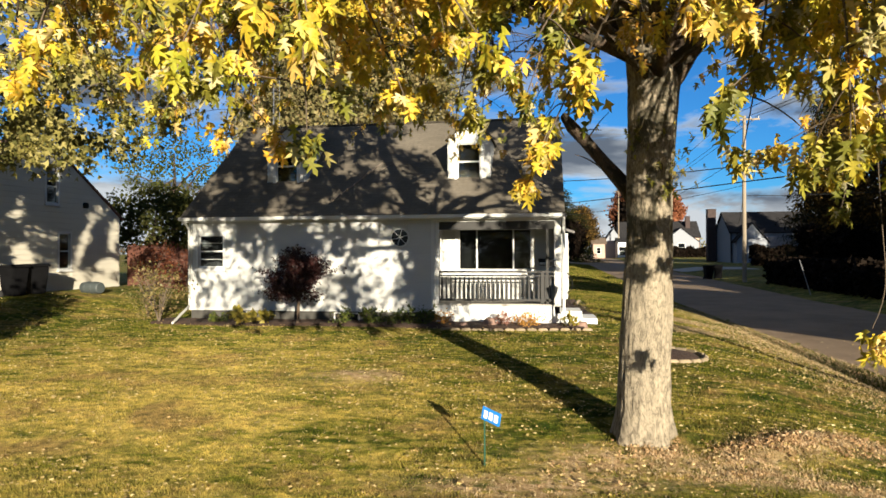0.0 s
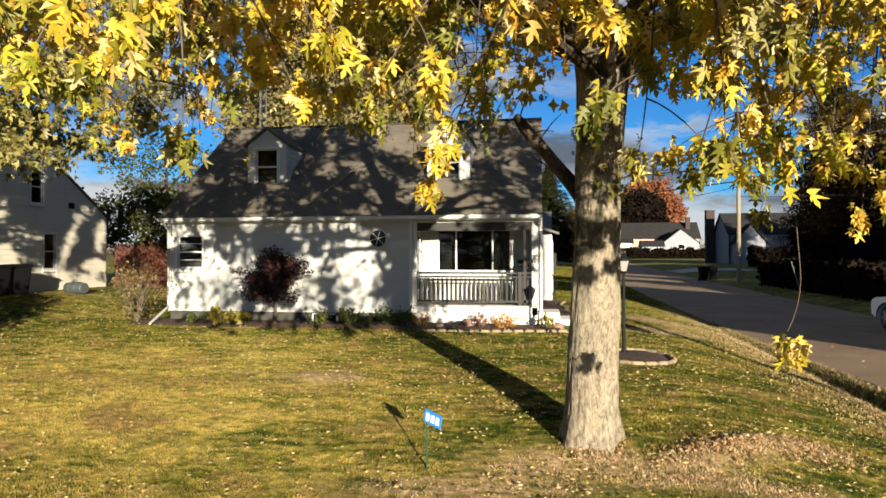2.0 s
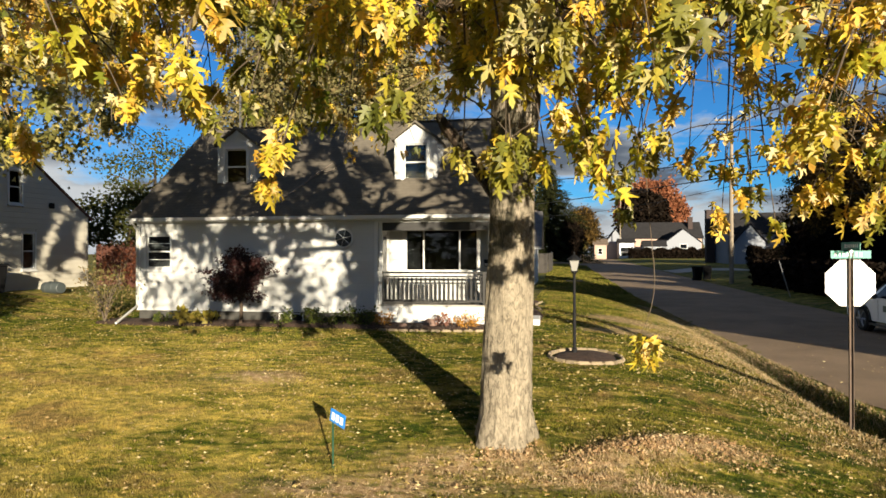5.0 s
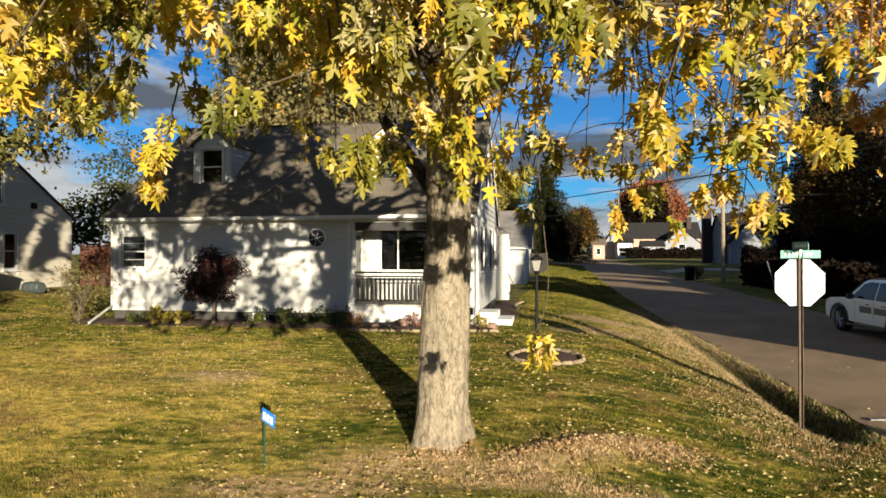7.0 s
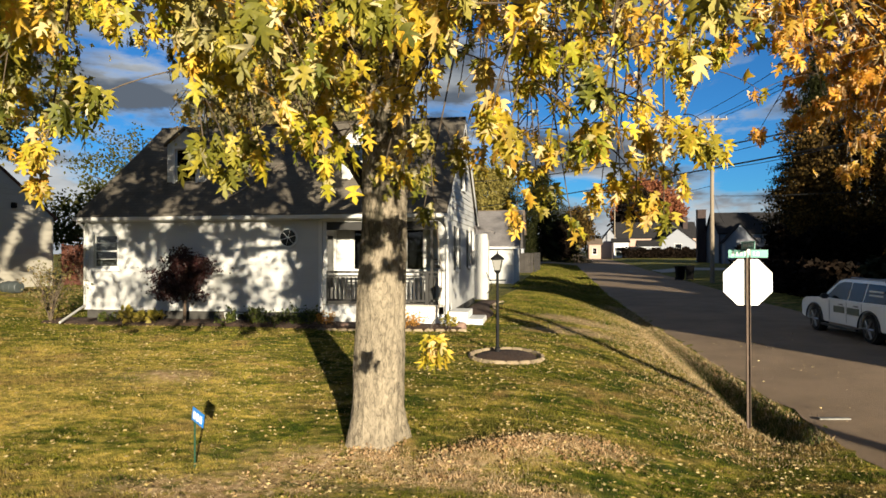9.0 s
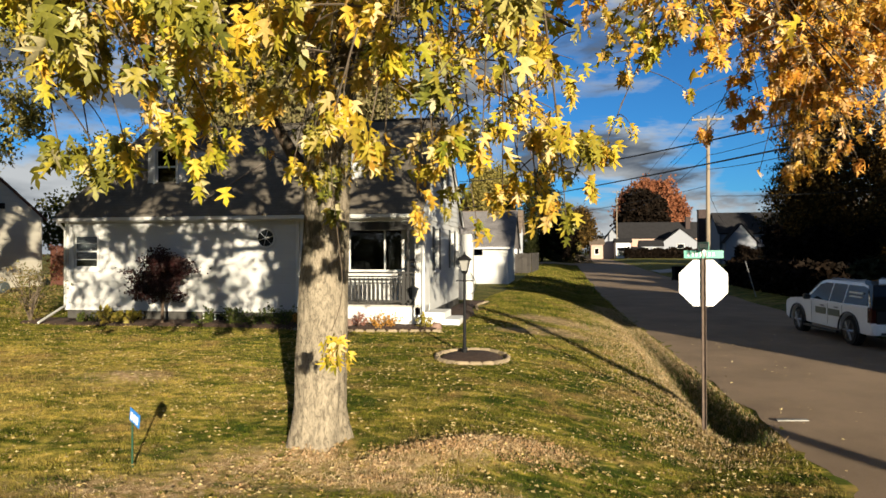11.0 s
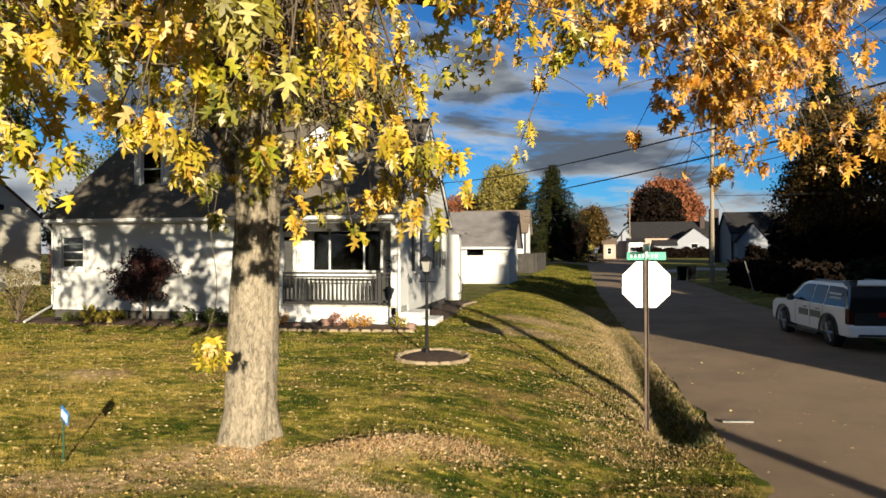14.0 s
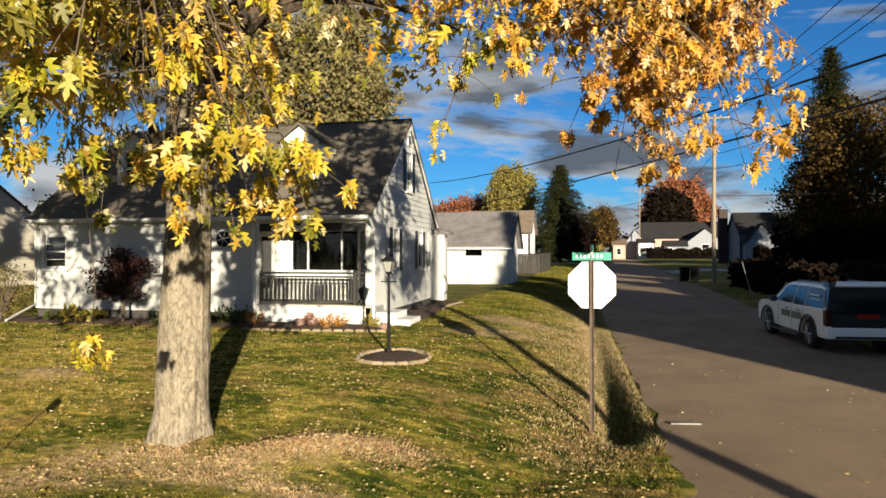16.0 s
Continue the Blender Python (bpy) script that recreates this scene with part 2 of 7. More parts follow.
def bark_material(name, pale, dark, leaf_shade):
    m = bpy.data.materials.new(name)
    m.use_nodes = True
    nt = m.node_tree
    p = nt.nodes["Principled BSDF"]
    p.inputs["Roughness"].default_value, p.inputs["Specular IOR Level"].default_value = 0.9, 0.15
    furrow = tex_noise(nt, 22, 8, 0.75, (1, 1, 0.42), 1.2)
    c = ramp(nt, furrow, ((0.42, dark), (0.53, pale), (0.68, tuple(v * 1.3 for v in pale))))
    blotch = tex_noise(nt, 7.0, 6, 0.7, (1, 1, 0.55))
    c = mixc(nt, 0.42, c, ramp(nt, blotch, ((0.36, tuple(v * 0.42 for v in pale)), (0.6, tuple(v * 1.2 for v in pale)))))
    # leaf shade on the upper trunk, put into the bark as dark patches
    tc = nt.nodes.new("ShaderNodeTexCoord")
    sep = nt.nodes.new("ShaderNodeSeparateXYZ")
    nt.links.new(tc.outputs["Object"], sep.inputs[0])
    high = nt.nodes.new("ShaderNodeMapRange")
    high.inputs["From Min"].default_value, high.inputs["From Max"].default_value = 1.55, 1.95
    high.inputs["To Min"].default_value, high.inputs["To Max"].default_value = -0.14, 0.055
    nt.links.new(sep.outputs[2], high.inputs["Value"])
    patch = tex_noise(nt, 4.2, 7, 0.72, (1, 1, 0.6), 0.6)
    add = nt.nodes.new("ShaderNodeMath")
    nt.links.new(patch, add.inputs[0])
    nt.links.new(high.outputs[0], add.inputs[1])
    c = mixc(nt, ramp(nt, add.outputs[0], ((0.55, (0, 0, 0)), (0.6, (0.9,) * 3))), c, leaf_shade)
    nt.links.new(c, p.inputs["Base Color"])
    bp = nt.nodes.new("ShaderNodeBump")
    bp.inputs["Strength"].default_value, bp.inputs["Distance"].default_value = 0.9, 0.03
    nt.links.new(furrow, bp.inputs["Height"])
    nt.links.new(bp.outputs[0], p.inputs["Normal"])
    return m


def shingle_material(name, col):
    m = bpy.data.materials.new(name)
    m.use_nodes = True
    nt = m.node_tree
    p = nt.nodes["Principled BSDF"]
    p.inputs["Roughness"].default_value, p.inputs["Specular IOR Level"].default_value = 0.95, 0.06
    tc = nt.nodes.new("ShaderNodeTexCoord")
    br = nt.nodes.new("ShaderNodeTexBrick")
    br.inputs["Scale"].default_value = 1.0
    br.inputs["Brick Width"].default_value, br.inputs["Row Height"].default_value = 0.3, 0.14
    br.inputs["Mortar Size"].default_value = 0.012
    br.inputs["Color1"].default_value = (*[c * 0.7 for c in col], 1)
    br.inputs["Color2"].default_value = (*[c * 1.35 for c in col], 1)
    br.inputs["Mortar"].default_value = (*[c * 0.35 for c in col], 1)
    nt.links.new(tc.outputs["UV"], br.inputs["Vector"])
    c = mixc(nt, 0.6, br.outputs[0], ramp(nt, tex_noise(nt, 1.2, 5), ((0.3, tuple(v * 0.6 for v in col)), (0.7, tuple(v * 1.5 for v in col)))))
    c = mixc(nt, 0.35, c, ramp(nt, tex_noise(nt, 90, 2), ((0.3, tuple(v * 0.4 for v in col)), (0.7, tuple(v * 1.7 for v in col)))))
    nt.links.new(c, p.inputs["Base Color"])
    bp = nt.nodes.new("ShaderNodeBump")
    bp.inputs["Strength"].default_value, bp.inputs["Distance"].default_value = 0.6, 0.01
    nt.links.new(br.outputs["Color"], bp.inputs["Height"])
    nt.links.new(bp.outputs[0], p.inputs["Normal"])
    return m


def glass_material(name, tint=(0.8, 0.85, 0.85)):
    m = bpy.data.materials.new(name)
    m.use_nodes = True
    p = m.node_tree.nodes["Principled BSDF"]
    p.inputs["Base Color"].default_value = (*tint, 1)
    p.inputs["Roughness"].default_value = 0.02
    p.inputs["Transmission Weight"].default_value = 1.0
    p.inputs["IOR"].default_value = 1.45
    return m


M = {
    "turf": ground_material(),
    "siding": material("white_siding", (0.395, 0.393, 0.382), 0.55, var=0.06, scale=0.8, fine=25, bump=0.05, spread=0.05, stain=0.15),
    "trim": material("white_trim", (0.47, 0.468, 0.458), 0.5, var=0.06, bump=0.04),
    "cream": material("cream_siding", (0.42, 0.39, 0.323), 0.6, var=0.07, scale=0.8, bump=0.05, spread=0.06, stain=0.12),
    "block": material("painted_block", (0.495, 0.495, 0.488), 0.75, var=0.1, scale=2, fine=30, bump=0.3, stain=0.25),
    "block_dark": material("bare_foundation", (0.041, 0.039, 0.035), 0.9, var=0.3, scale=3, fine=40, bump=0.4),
    "concrete": material("concrete", (0.315, 0.292, 0.262), 0.9, var=0.2, scale=1.5, fine=50, bump=0.25),
    "shingle": shingle_material("dark_shingles", (0.092, 0.08, 0.064)),
    # far roofs, darkened in colour for the shade over them
    "shingle_shaded": shingle_material("shaded_far_shingles", (0.021, 0.02, 0.021)),
    "shingle_red": shingle_material("red_brown_shingles", (0.098, 0.053, 0.041)),
    "shingle_gray": shingle_material("gray_shingles", (0.12, 0.112, 0.112)),
    "shingle_brown": shingle_material("brown_shingles", (0.128, 0.098, 0.075)),
    "rail": material("dark_gray_paint", (0.022, 0.021, 0.02), 0.6, var=0.2, bump=0.08),
    "black": material("black_metal", (0.0090, 0.0090, 0.0097), 0.6, 0.0, var=0.3, bump=0.05, spec=0.1),
    "shutter": material("black_shutter", (0.015, 0.017, 0.019), 0.5, var=0.25, bump=0.05),
    "glass": glass_material("window_glass", (0.22, 0.25, 0.26)),
    # room dimness put into the colour; real rooms are far paler
    "interior": material("interior_dimness", (0.013, 0.012, 0.011), 0.9, var=0.2),
    "asphalt": material("asphalt", (0.225, 0.163, 0.11), 0.95, var=0.25, scale=0.6, fine=55, bump=0.5, dist=0.02, stain=0.35, spec=0.12),
    "white_line": material("worn_road_paint", (0.195, 0.188, 0.173), 0.85, var=0.4, scale=10, bump=0.2),
    "mulch": material("dark_mulch", (0.056, 0.032, 0.021), 0.95, var=0.5, scale=6, fine=45, bump=1.0, dist=0.03),
    "edging": material("pale_edging_stone", (0.255, 0.199, 0.131), 0.9, var=0.25, scale=4, bump=0.4, spread=0.3),
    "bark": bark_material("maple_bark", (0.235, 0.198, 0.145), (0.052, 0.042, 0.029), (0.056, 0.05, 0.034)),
    "limb": bark_material("dark_limb_bark", (0.09, 0.064, 0.045), (0.026, 0.019, 0.015), (0.022, 0.019, 0.013)),
    "twig": material("twig_bark", (0.075, 0.056, 0.038), 0.85, var=0.3, bump=0.2),
    "leaf": leaf_material("maple_leaf_yellow", ((0.0, (0.05, 0.07, 0.01)), (0.14, (0.16, 0.185, 0.018)), (0.36, (0.34, 0.33, 0.026)), (0.58, (0.54, 0.42, 0.035)), (0.76, (0.66, 0.41, 0.045)), (0.88, (0.46, 0.24, 0.045)), (0.92, (0.66, 0.55, 0.31)))),
    "leaf_gold": leaf_material("maple_leaf_gold", ((0.0, (0.09, 0.095, 0.016)), (0.18, (0.28, 0.26, 0.028)), (0.44, (0.54, 0.42, 0.038)), (0.65, (0.68, 0.42, 0.045)), (0.8, (0.54, 0.26, 0.05)), (0.88, (0.68, 0.57, 0.33)))),
    "leaf_orange": leaf_material("maple_leaf_orange", ((0.0, (0.12, 0.085, 0.02)), (0.2, (0.38, 0.25, 0.035)), (0.42, (0.66, 0.37, 0.045)), (0.66, (0.7, 0.32, 0.055)), (0.8, (0.45, 0.2, 0.055)), (0.86, (0.7, 0.56, 0.36)))),
    "leaf_green": leaf_material("maple_leaf_green", ((0.0, (0.035, 0.045, 0.011)), (0.4, (0.13, 0.14, 0.02)), (0.7, (0.29, 0.255, 0.03)), (0.86, (0.46, 0.36, 0.05)), (0.93, (0.62, 0.55, 0.36)))),
    "leaf_red": leaf_material("dark_red_leaf", ((0.0, (0.013, 0.0060, 0.0053)), (0.6, (0.03, 0.0090, 0.0083)), (1.0, (0.056, 0.017, 0.015))), translucent=0.2),
    "bush_dry": leaf_material("dry_bush_leaf", ((0.0, (0.09, 0.098, 0.022)), (0.5, (0.18, 0.15, 0.053)), (1.0, (0.27, 0.165, 0.09)))),
    "bush_red": leaf_material("burning_bush_leaf", ((0.0, (0.03, 0.0097, 0.0060)), (0.5, (0.083, 0.022, 0.011)), (1.0, (0.195, 0.068, 0.022)))),
    "hosta": leaf_material("yellow_hosta_leaf", ((0.0, (0.135, 0.135, 0.022)), (0.5, (0.3, 0.247, 0.038)), (1.0, (0.375, 0.27, 0.068)))),
    "mum": leaf_material("orange_mum", ((0.0, (0.262, 0.12, 0.022)), (0.5, (0.465, 0.225, 0.038)), (1.0, (0.525, 0.3, 0.09)))),
    "mum_pink": leaf_material("pink_brown_mum", ((0.0, (0.15, 0.068, 0.053)), (0.5, (0.315, 0.15, 0.112)), (1.0, (0.375, 0.21, 0.15)))),
    "shrub": leaf_material("green_shrub_leaf", ((0.0, (0.03, 0.045, 0.0090)), (0.6, (0.075, 0.098, 0.019)), (1.0, (0.15, 0.15, 0.03)))),
    # needle tone lowered to carry the shade the conifers stand in
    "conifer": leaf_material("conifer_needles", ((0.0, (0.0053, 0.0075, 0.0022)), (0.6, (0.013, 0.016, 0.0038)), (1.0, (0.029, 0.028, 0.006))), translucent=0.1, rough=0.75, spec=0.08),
    "far_yellow": leaf_material("far_yellow_leaf", ((0.0, (0.105, 0.098, 0.026)), (0.5, (0.24, 0.203, 0.053)), (1.0, (0.36, 0.285, 0.098))), rough=0.75, spec=0.08),
    "far_red": leaf_material("far_red_leaf", ((0.0, (0.14, 0.05, 0.026)), (0.5, (0.27, 0.1, 0.05)), (1.0, (0.34, 0.16, 0.085))), rough=0.75, spec=0.08),
    # leaf tone halved, so the shade down the street is in the colour
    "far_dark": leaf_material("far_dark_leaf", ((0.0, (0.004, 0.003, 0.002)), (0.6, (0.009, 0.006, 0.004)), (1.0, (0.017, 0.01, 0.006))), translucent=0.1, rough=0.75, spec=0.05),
    # brown leaf, also taken darker for the shade across the street
    "far_brown": leaf_material("far_brown_leaf", ((0.0, (0.011, 0.0090, 0.0045)), (0.6, (0.045, 0.03, 0.011)), (0.85, (0.15, 0.09, 0.022)), (1.0, (0.27, 0.165, 0.045))), rough=0.75, spec=0.08),
    "far_olive": leaf_material("tan_olive_leaf", ((0.0, (0.075, 0.075, 0.03)), (0.4, (0.165, 0.15, 0.064)), (0.8, (0.27, 0.225, 0.105)), (1.0, (0.225, 0.15, 0.075))), rough=0.75, spec=0.08),
    # olive-brown leaf with some of the tree's shade put into its tone
    "maple_olive_shaded": leaf_material("olive_brown_shaded_leaf", ((0.0, (0.035, 0.042, 0.013)), (0.45, (0.12, 0.115, 0.03)), (0.8, (0.27, 0.23, 0.065)), (1.0, (0.46, 0.4, 0.17))), rough=0.6, spec=0.2),
    "far_green": leaf_material("far_green_leaf", ((0.0, (0.022, 0.03, 0.0090)), (0.6, (0.056, 0.064, 0.017)), (1.0, (0.12, 0.105, 0.03))), rough=0.75, spec=0.08),
    "bare": material("bare_twigs", (0.15, 0.12, 0.098), 0.9, var=0.2),
    "grass": grass_material("grass_blade", *GRASS),
    "straw": grass_material("straw_blade", (0.18, 0.105, 0.045), (0.405, 0.292, 0.158), (0.57, 0.465, 0.315), 0.65),
    "fallen": leaf_material("fallen_leaf", ((0.0, (0.19, 0.105, 0.035)), (0.3, (0.45, 0.33, 0.12)), (0.7, (0.64, 0.54, 0.3)), (1.0, (0.38, 0.2, 0.075)))),
    "litter": leaf_material("dry_leaf_litter", ((0.0, (0.11, 0.06, 0.025)), (0.4, (0.28, 0.17, 0.085)), (0.75, (0.4, 0.265, 0.145)), (0.94, (0.52, 0.4, 0.25)), (1.0, (0.2, 0.18, 0.05))), rough=0.8, translucent=0.2, spec=0.1),
    "fence": material("red_brown_fence", (0.075, 0.027, 0.017), 0.85, var=0.3, scale=4, stretch=(1, 1, 0.2), bump=0.3, spread=0.35),
    "fence_gray": material("weathered_fence", (0.041, 0.036, 0.032), 0.9, var=0.3, scale=4, stretch=(1, 1, 0.2), bump=0.3, spread=0.35),
    "galv": material("galvanised_steel", (0.225, 0.225, 0.225), 0.45, 0.8, var=0.15, bump=0.05),
    "sign_back": material("bare_aluminium", (0.645, 0.652, 0.66), 0.55, 0.0, var=0.05, scale=4, bump=0.02),
    "post_brown": material("rusted_steel_post", (0.09, 0.064, 0.049), 0.75, 0.3, var=0.4, scale=8, bump=0.2),
    "green_sign": material("green_sign_sheeting", (0.011, 0.18, 0.128), 0.4, var=0.1, bump=0.02),
    "blue_sign": material("blue_sign_sheeting", (0.015, 0.15, 0.465), 0.4, var=0.08, bump=0.02),
    "white_letter": material("white_letter", (0.6, 0.615, 0.615), 0.45, var=0.03, bump=0.0),
    "green_post": material("green_stake", (0.015, 0.053, 0.03), 0.5, 0.2, var=0.2, bump=0.05),
    # black plastic taken below its own tone for the shade on the bins
    "bin": material("black_plastic", (0.004, 0.004, 0.0045), 0.8, var=0.3, bump=0.08, spec=0.05),
    "barrel": material("gray_blue_plastic", (0.038, 0.045, 0.045), 0.5, var=0.2, bump=0.08),
    "car_white": material("white_car_paint", (0.86, 0.86, 0.86), 0.22, var=0.04, scale=2, bump=0.0, spec=0.5),
    "car_black": material("black_trim", (0.0090, 0.0090, 0.0097), 0.4, var=0.2, bump=0.03, spec=0.5),
    "car_glass": material("tinted_glass", (0.01, 0.012, 0.014), 0.08, var=0.1, bump=0.0, spec=0.26),
    "tyre": material("tyre_rubber", (0.013, 0.013, 0.013), 0.85, var=0.2, bump=0.2),
    "rim": material("chrome_rim", (0.262, 0.262, 0.27), 0.38, 0.9, var=0.05, bump=0.0),
    "plate_red": material("red_plate", (0.3, 0.015, 0.0090), 0.4, var=0.1, bump=0.0),
    "red_lens": material("red_lens", (0.045, 0.0045, 0.0045), 0.2, var=0.1, bump=0.0, spec=0.6),
    "decal": material("gray_green_decal", (0.12, 0.135, 0.098), 0.5, var=0.1, bump=0.0),
    "chimney": material("dark_chimney_brick", (0.038, 0.026, 0.024), 0.9, var=0.3, bump=0.4),
    # white walls turned gray: the shade over these houses is in the paint
    "far_white_shaded": material("shaded_white_house_paint", (0.17, 0.18, 0.205), 0.7, var=0.08, bump=0.05),
    "far_white": material("white_house_paint", (0.54, 0.555, 0.585), 0.7, var=0.06, bump=0.05),
    "far_tan": material("tan_house_paint", (0.31, 0.21, 0.165), 0.7, var=0.1, bump=0.05),
    "pole": material("weathered_utility_pole", (0.19, 0.155, 0.115), 0.9, var=0.25, scale=3, stretch=(1, 1, 0.1), bump=0.3),
    "wire": material("black_wire", (0.015, 0.015, 0.015), 0.6, var=0.1, bump=0.0),
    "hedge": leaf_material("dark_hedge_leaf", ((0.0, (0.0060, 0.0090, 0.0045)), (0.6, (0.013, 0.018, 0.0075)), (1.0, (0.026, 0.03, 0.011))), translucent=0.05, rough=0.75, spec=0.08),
    "lamp_glass": material("frosted_lamp_glass", (0.2, 0.195, 0.18), 0.25, var=0.1, bump=0.0, spec=0.4),
    "rock": material("brown_fieldstone", (0.165, 0.105, 0.083), 0.85, var=0.3, scale=6, bump=0.4),
    "door": material("gray_white_door", (0.375, 0.367, 0.345), 0.5, var=0.08, bump=0.04),
}


# ---- building helpers ----
def box(bm, x0, x1, y0, y1, z0, z1, m=None):
    vs = [bm.verts.new(Vector(p) if m is None else m @ Vector(p)) for p in
          ((x0, y0, z0), (x1, y0, z0), (x1, y1, z0), (x0, y1, z0), (x0, y0, z1), (x1, y0, z1), (x1, y1, z1), (x0, y1, z1))]
    for f in ((0, 3, 2, 1), (4, 5, 6, 7), (0, 1, 5, 4), (1, 2, 6, 5), (2, 3, 7, 6), (3, 0, 4, 7)):
        bm.faces.new([vs[i] for i in f])
    return vs


def prism(bm, outline, shift):
    """A flat outline of points, pushed along shift."""
    a = [bm.verts.new(p) for p in outline]
    b = [bm.verts.new(Vector(p) + Vector(shift)) for p in outline]
    bm.faces.new(a)
    bm.faces.new(b[::-1])
    for i in range(len(a)):
        j = (i + 1) % len(a)
        bm.faces.new((a[j], a[i], b[i], b[j]))
    bmesh.ops.recalc_face_normals(bm, faces=bm.faces)


def tube(bm, pts, radii, sides=8, cap=True, rough=0.0, seed=0):
    """A round bar along points; rough makes it knotty."""
    pts = [Vector(p) for p in pts]
    rings = []
    ref = Vector((0.31, 0.87, 0.12))
    for i, p in enumerate(pts):
        d = (pts[min(i + 1, len(pts) - 1)] - pts[max(i - 1, 0)]).normalized()
        u = d.cross(ref if abs(d.dot(ref)) < 0.95 else Vector((1, 0, 0))).normalized()
        v = d.cross(u)
        ring = []
        for k in range(sides):
            a = 2 * math.pi * k / sides
            w = u * math.cos(a) + v * math.sin(a)
            r = radii[i]
            if rough:
                r *= 1 + rough * noise.noise(p * 3 + w * 2 + Vector((seed, 0, 0)))
            ring.append(bm.verts.new(p + w * r))
        rings.append(ring)
    for a, b in zip(rings, rings[1:]):
        for k in range(sides):
            bm.faces.new((a[k], a[(k + 1) % sides], b[(k + 1) % sides], b[k]))
    if cap:
        bm.faces.new(rings[0][::-1])
        bm.faces.new(rings[-1])


def ball(bm, c, r, seg=10, squash=(1, 1, 1), lump=0.0):
    ret = bmesh.ops.create_uvsphere(bm, u_segments=seg, v_segments=max(4, seg // 2 + 1), radius=1.0)
    for v in ret["verts"]:
        k = r * (1 + lump * noise.noise(v.co * 2.2 + Vector(c)))
        v.co = Vector(c) + Vector((v.co.x * squash[0], v.co.y * squash[1], v.co.z * squash[2])) * k


def finish(bm, name, mat, smooth=False):
    me = bpy.data.meshes.new(name)
    bm.normal_update()
    bm.to_mesh(me)
    bm.free()
    me.materials.append(mat)
    if smooth:
        me.polygons.foreach_set("use_smooth", [True] * len(me.polygons))
    return me


def bevel(bm, w=0.006, seg=1):
    bmesh.ops.bevel(bm, geom=list(bm.edges), offset=w, segments=seg, affect="EDGES", clamp_overlap=True)


def part(name, bm, mat, parent, label="", smooth=False):
    ob = new(name, finish(bm, name, M[mat], smooth))
    ob.parent = parent
    if label:
        ob["label"] = label
    return ob


def thing(name, label, category, group="", at=(0, 0, 0), kind=""):
    ob = new(name)
    ob.location = at
    ob.empty_display_size = 0.1
    return tagged(ob, label, category, group, kind)


def solo(name, bm, mat, label, category, group="", kind="", smooth=False):
    return tagged(new(name, finish(bm, name, M[mat], smooth)), label, category, group, kind)


def fast_mesh(name, verts, faces, mat):
    """A mesh from arrays of places and of faces with one count of corners."""
    verts, faces = np.asarray(verts, np.float32), np.asarray(faces, np.int32)
    me = bpy.data.meshes.new(name)
    me.vertices.add(len(verts))
    me.vertices.foreach_set("co", verts.ravel())
    n, k = faces.shape
    me.loops.add(n * k)
    me.loops.foreach_set("vertex_index", faces.ravel())
    me.polygons.add(n)
    me.polygons.foreach_set("loop_start", np.arange(0, n * k, k, dtype=np.int32))
    me.polygons.foreach_set("loop_total", np.full(n, k, np.int32))
    me.update(calc_edges=True)
    me.materials.append(M[mat])
    return me


def smooth_step(a, b, x):
    t = np.clip((x - a) / (b - a), 0, 1)
    return t * t * (3 - 2 * t)


def ground_z(x, y):
    """Height of the land: a lawn that falls to the ditch beside the side street and to the front street."""
    x, y = np.asarray(x, float), np.asarray(y, float)
    z = np.interp(y, [-40, -20, -13, -10.6, -9.0, -7, -0.5, 4, 12, 24, 40], [-0.8, -0.75, -0.6, -0.45, -0.26, -0.12, 0, 0.05, 0.02, -0.28, -0.35])
    z = z - 0.6 * smooth_step(12.8, 17.2, x)
    z = np.maximum(z, -0.72 + 0 * x)
    z = z + 0.5 * smooth_step(-1.5, -7.0, x) * smooth_step(-8, 2, y)
    edge = road_left(y)
    side = smooth_step(edge - 1.3, edge - 0.1, x)
    z = z * (1 - side) + side * -0.66
    # a low swell of straw and one round the roots of the maple
    z = z + 0.1 * np.exp(-(((x - 13.4) / 0.8) ** 2 + ((y + 9.4 - 0.5 * (x - 13.4)) / 0.26) ** 2)) + 0.06 * np.exp(-(((x - 7.4) / 0.7) ** 2 + ((y + 7.0) / 0.4) ** 2)) + 0.09 * np.exp(-(((x - 11.7) / 0.45) ** 2 + ((y + 9.55) / 0.42) ** 2))
    z = z - np.interp(y, [-7.6, -6.5, -5.0, -2.0, 3.0, 14.0], [0, 0.4, 0.36, 0.2, 0.1, 0]) * np.exp(-((x - (edge - 0.55)) / 0.3) ** 2)
    right = road_right(y)
    z = np.where(x > right, -0.62 + 0.3 * smooth_step(right, right + 4, x), z)
    return z + far_rise(y)


def far_rise(y):
    """The land climbs gently away from the house."""
    return np.interp(y, [20, 60, 100, 200, 400], [0, 0.2, 0.55, 1.1, 1.5])


def road_left(y):
    return np.interp(y, [-400, -7, 9, 27, 400], [17.6, 17.5, 16.95, 16.6, 16.0])


def road_right(y):
    return np.interp(y, [-400, -7, 29, 61, 400], [23.6, 23.6, 24.4, 25.1, 30.0])


def gz(x, y):
    return float(ground_z(x, y))


def axis_steps(lo, hi, fine_lo, fine_hi, step, far):
    a = list(np.arange(fine_lo, fine_hi + 1e-6, step))
    g = step
    x = fine_lo
    left = []
    while x > lo:
        g = min(g * 1.25, far)
        x -= g
        left.append(x)
    x, g, right = fine_hi, step, []
    while x < hi:
        g = min(g * 1.25, far)
        x += g
        right.append(x)
    return np.array(left[::-1] + a + right)


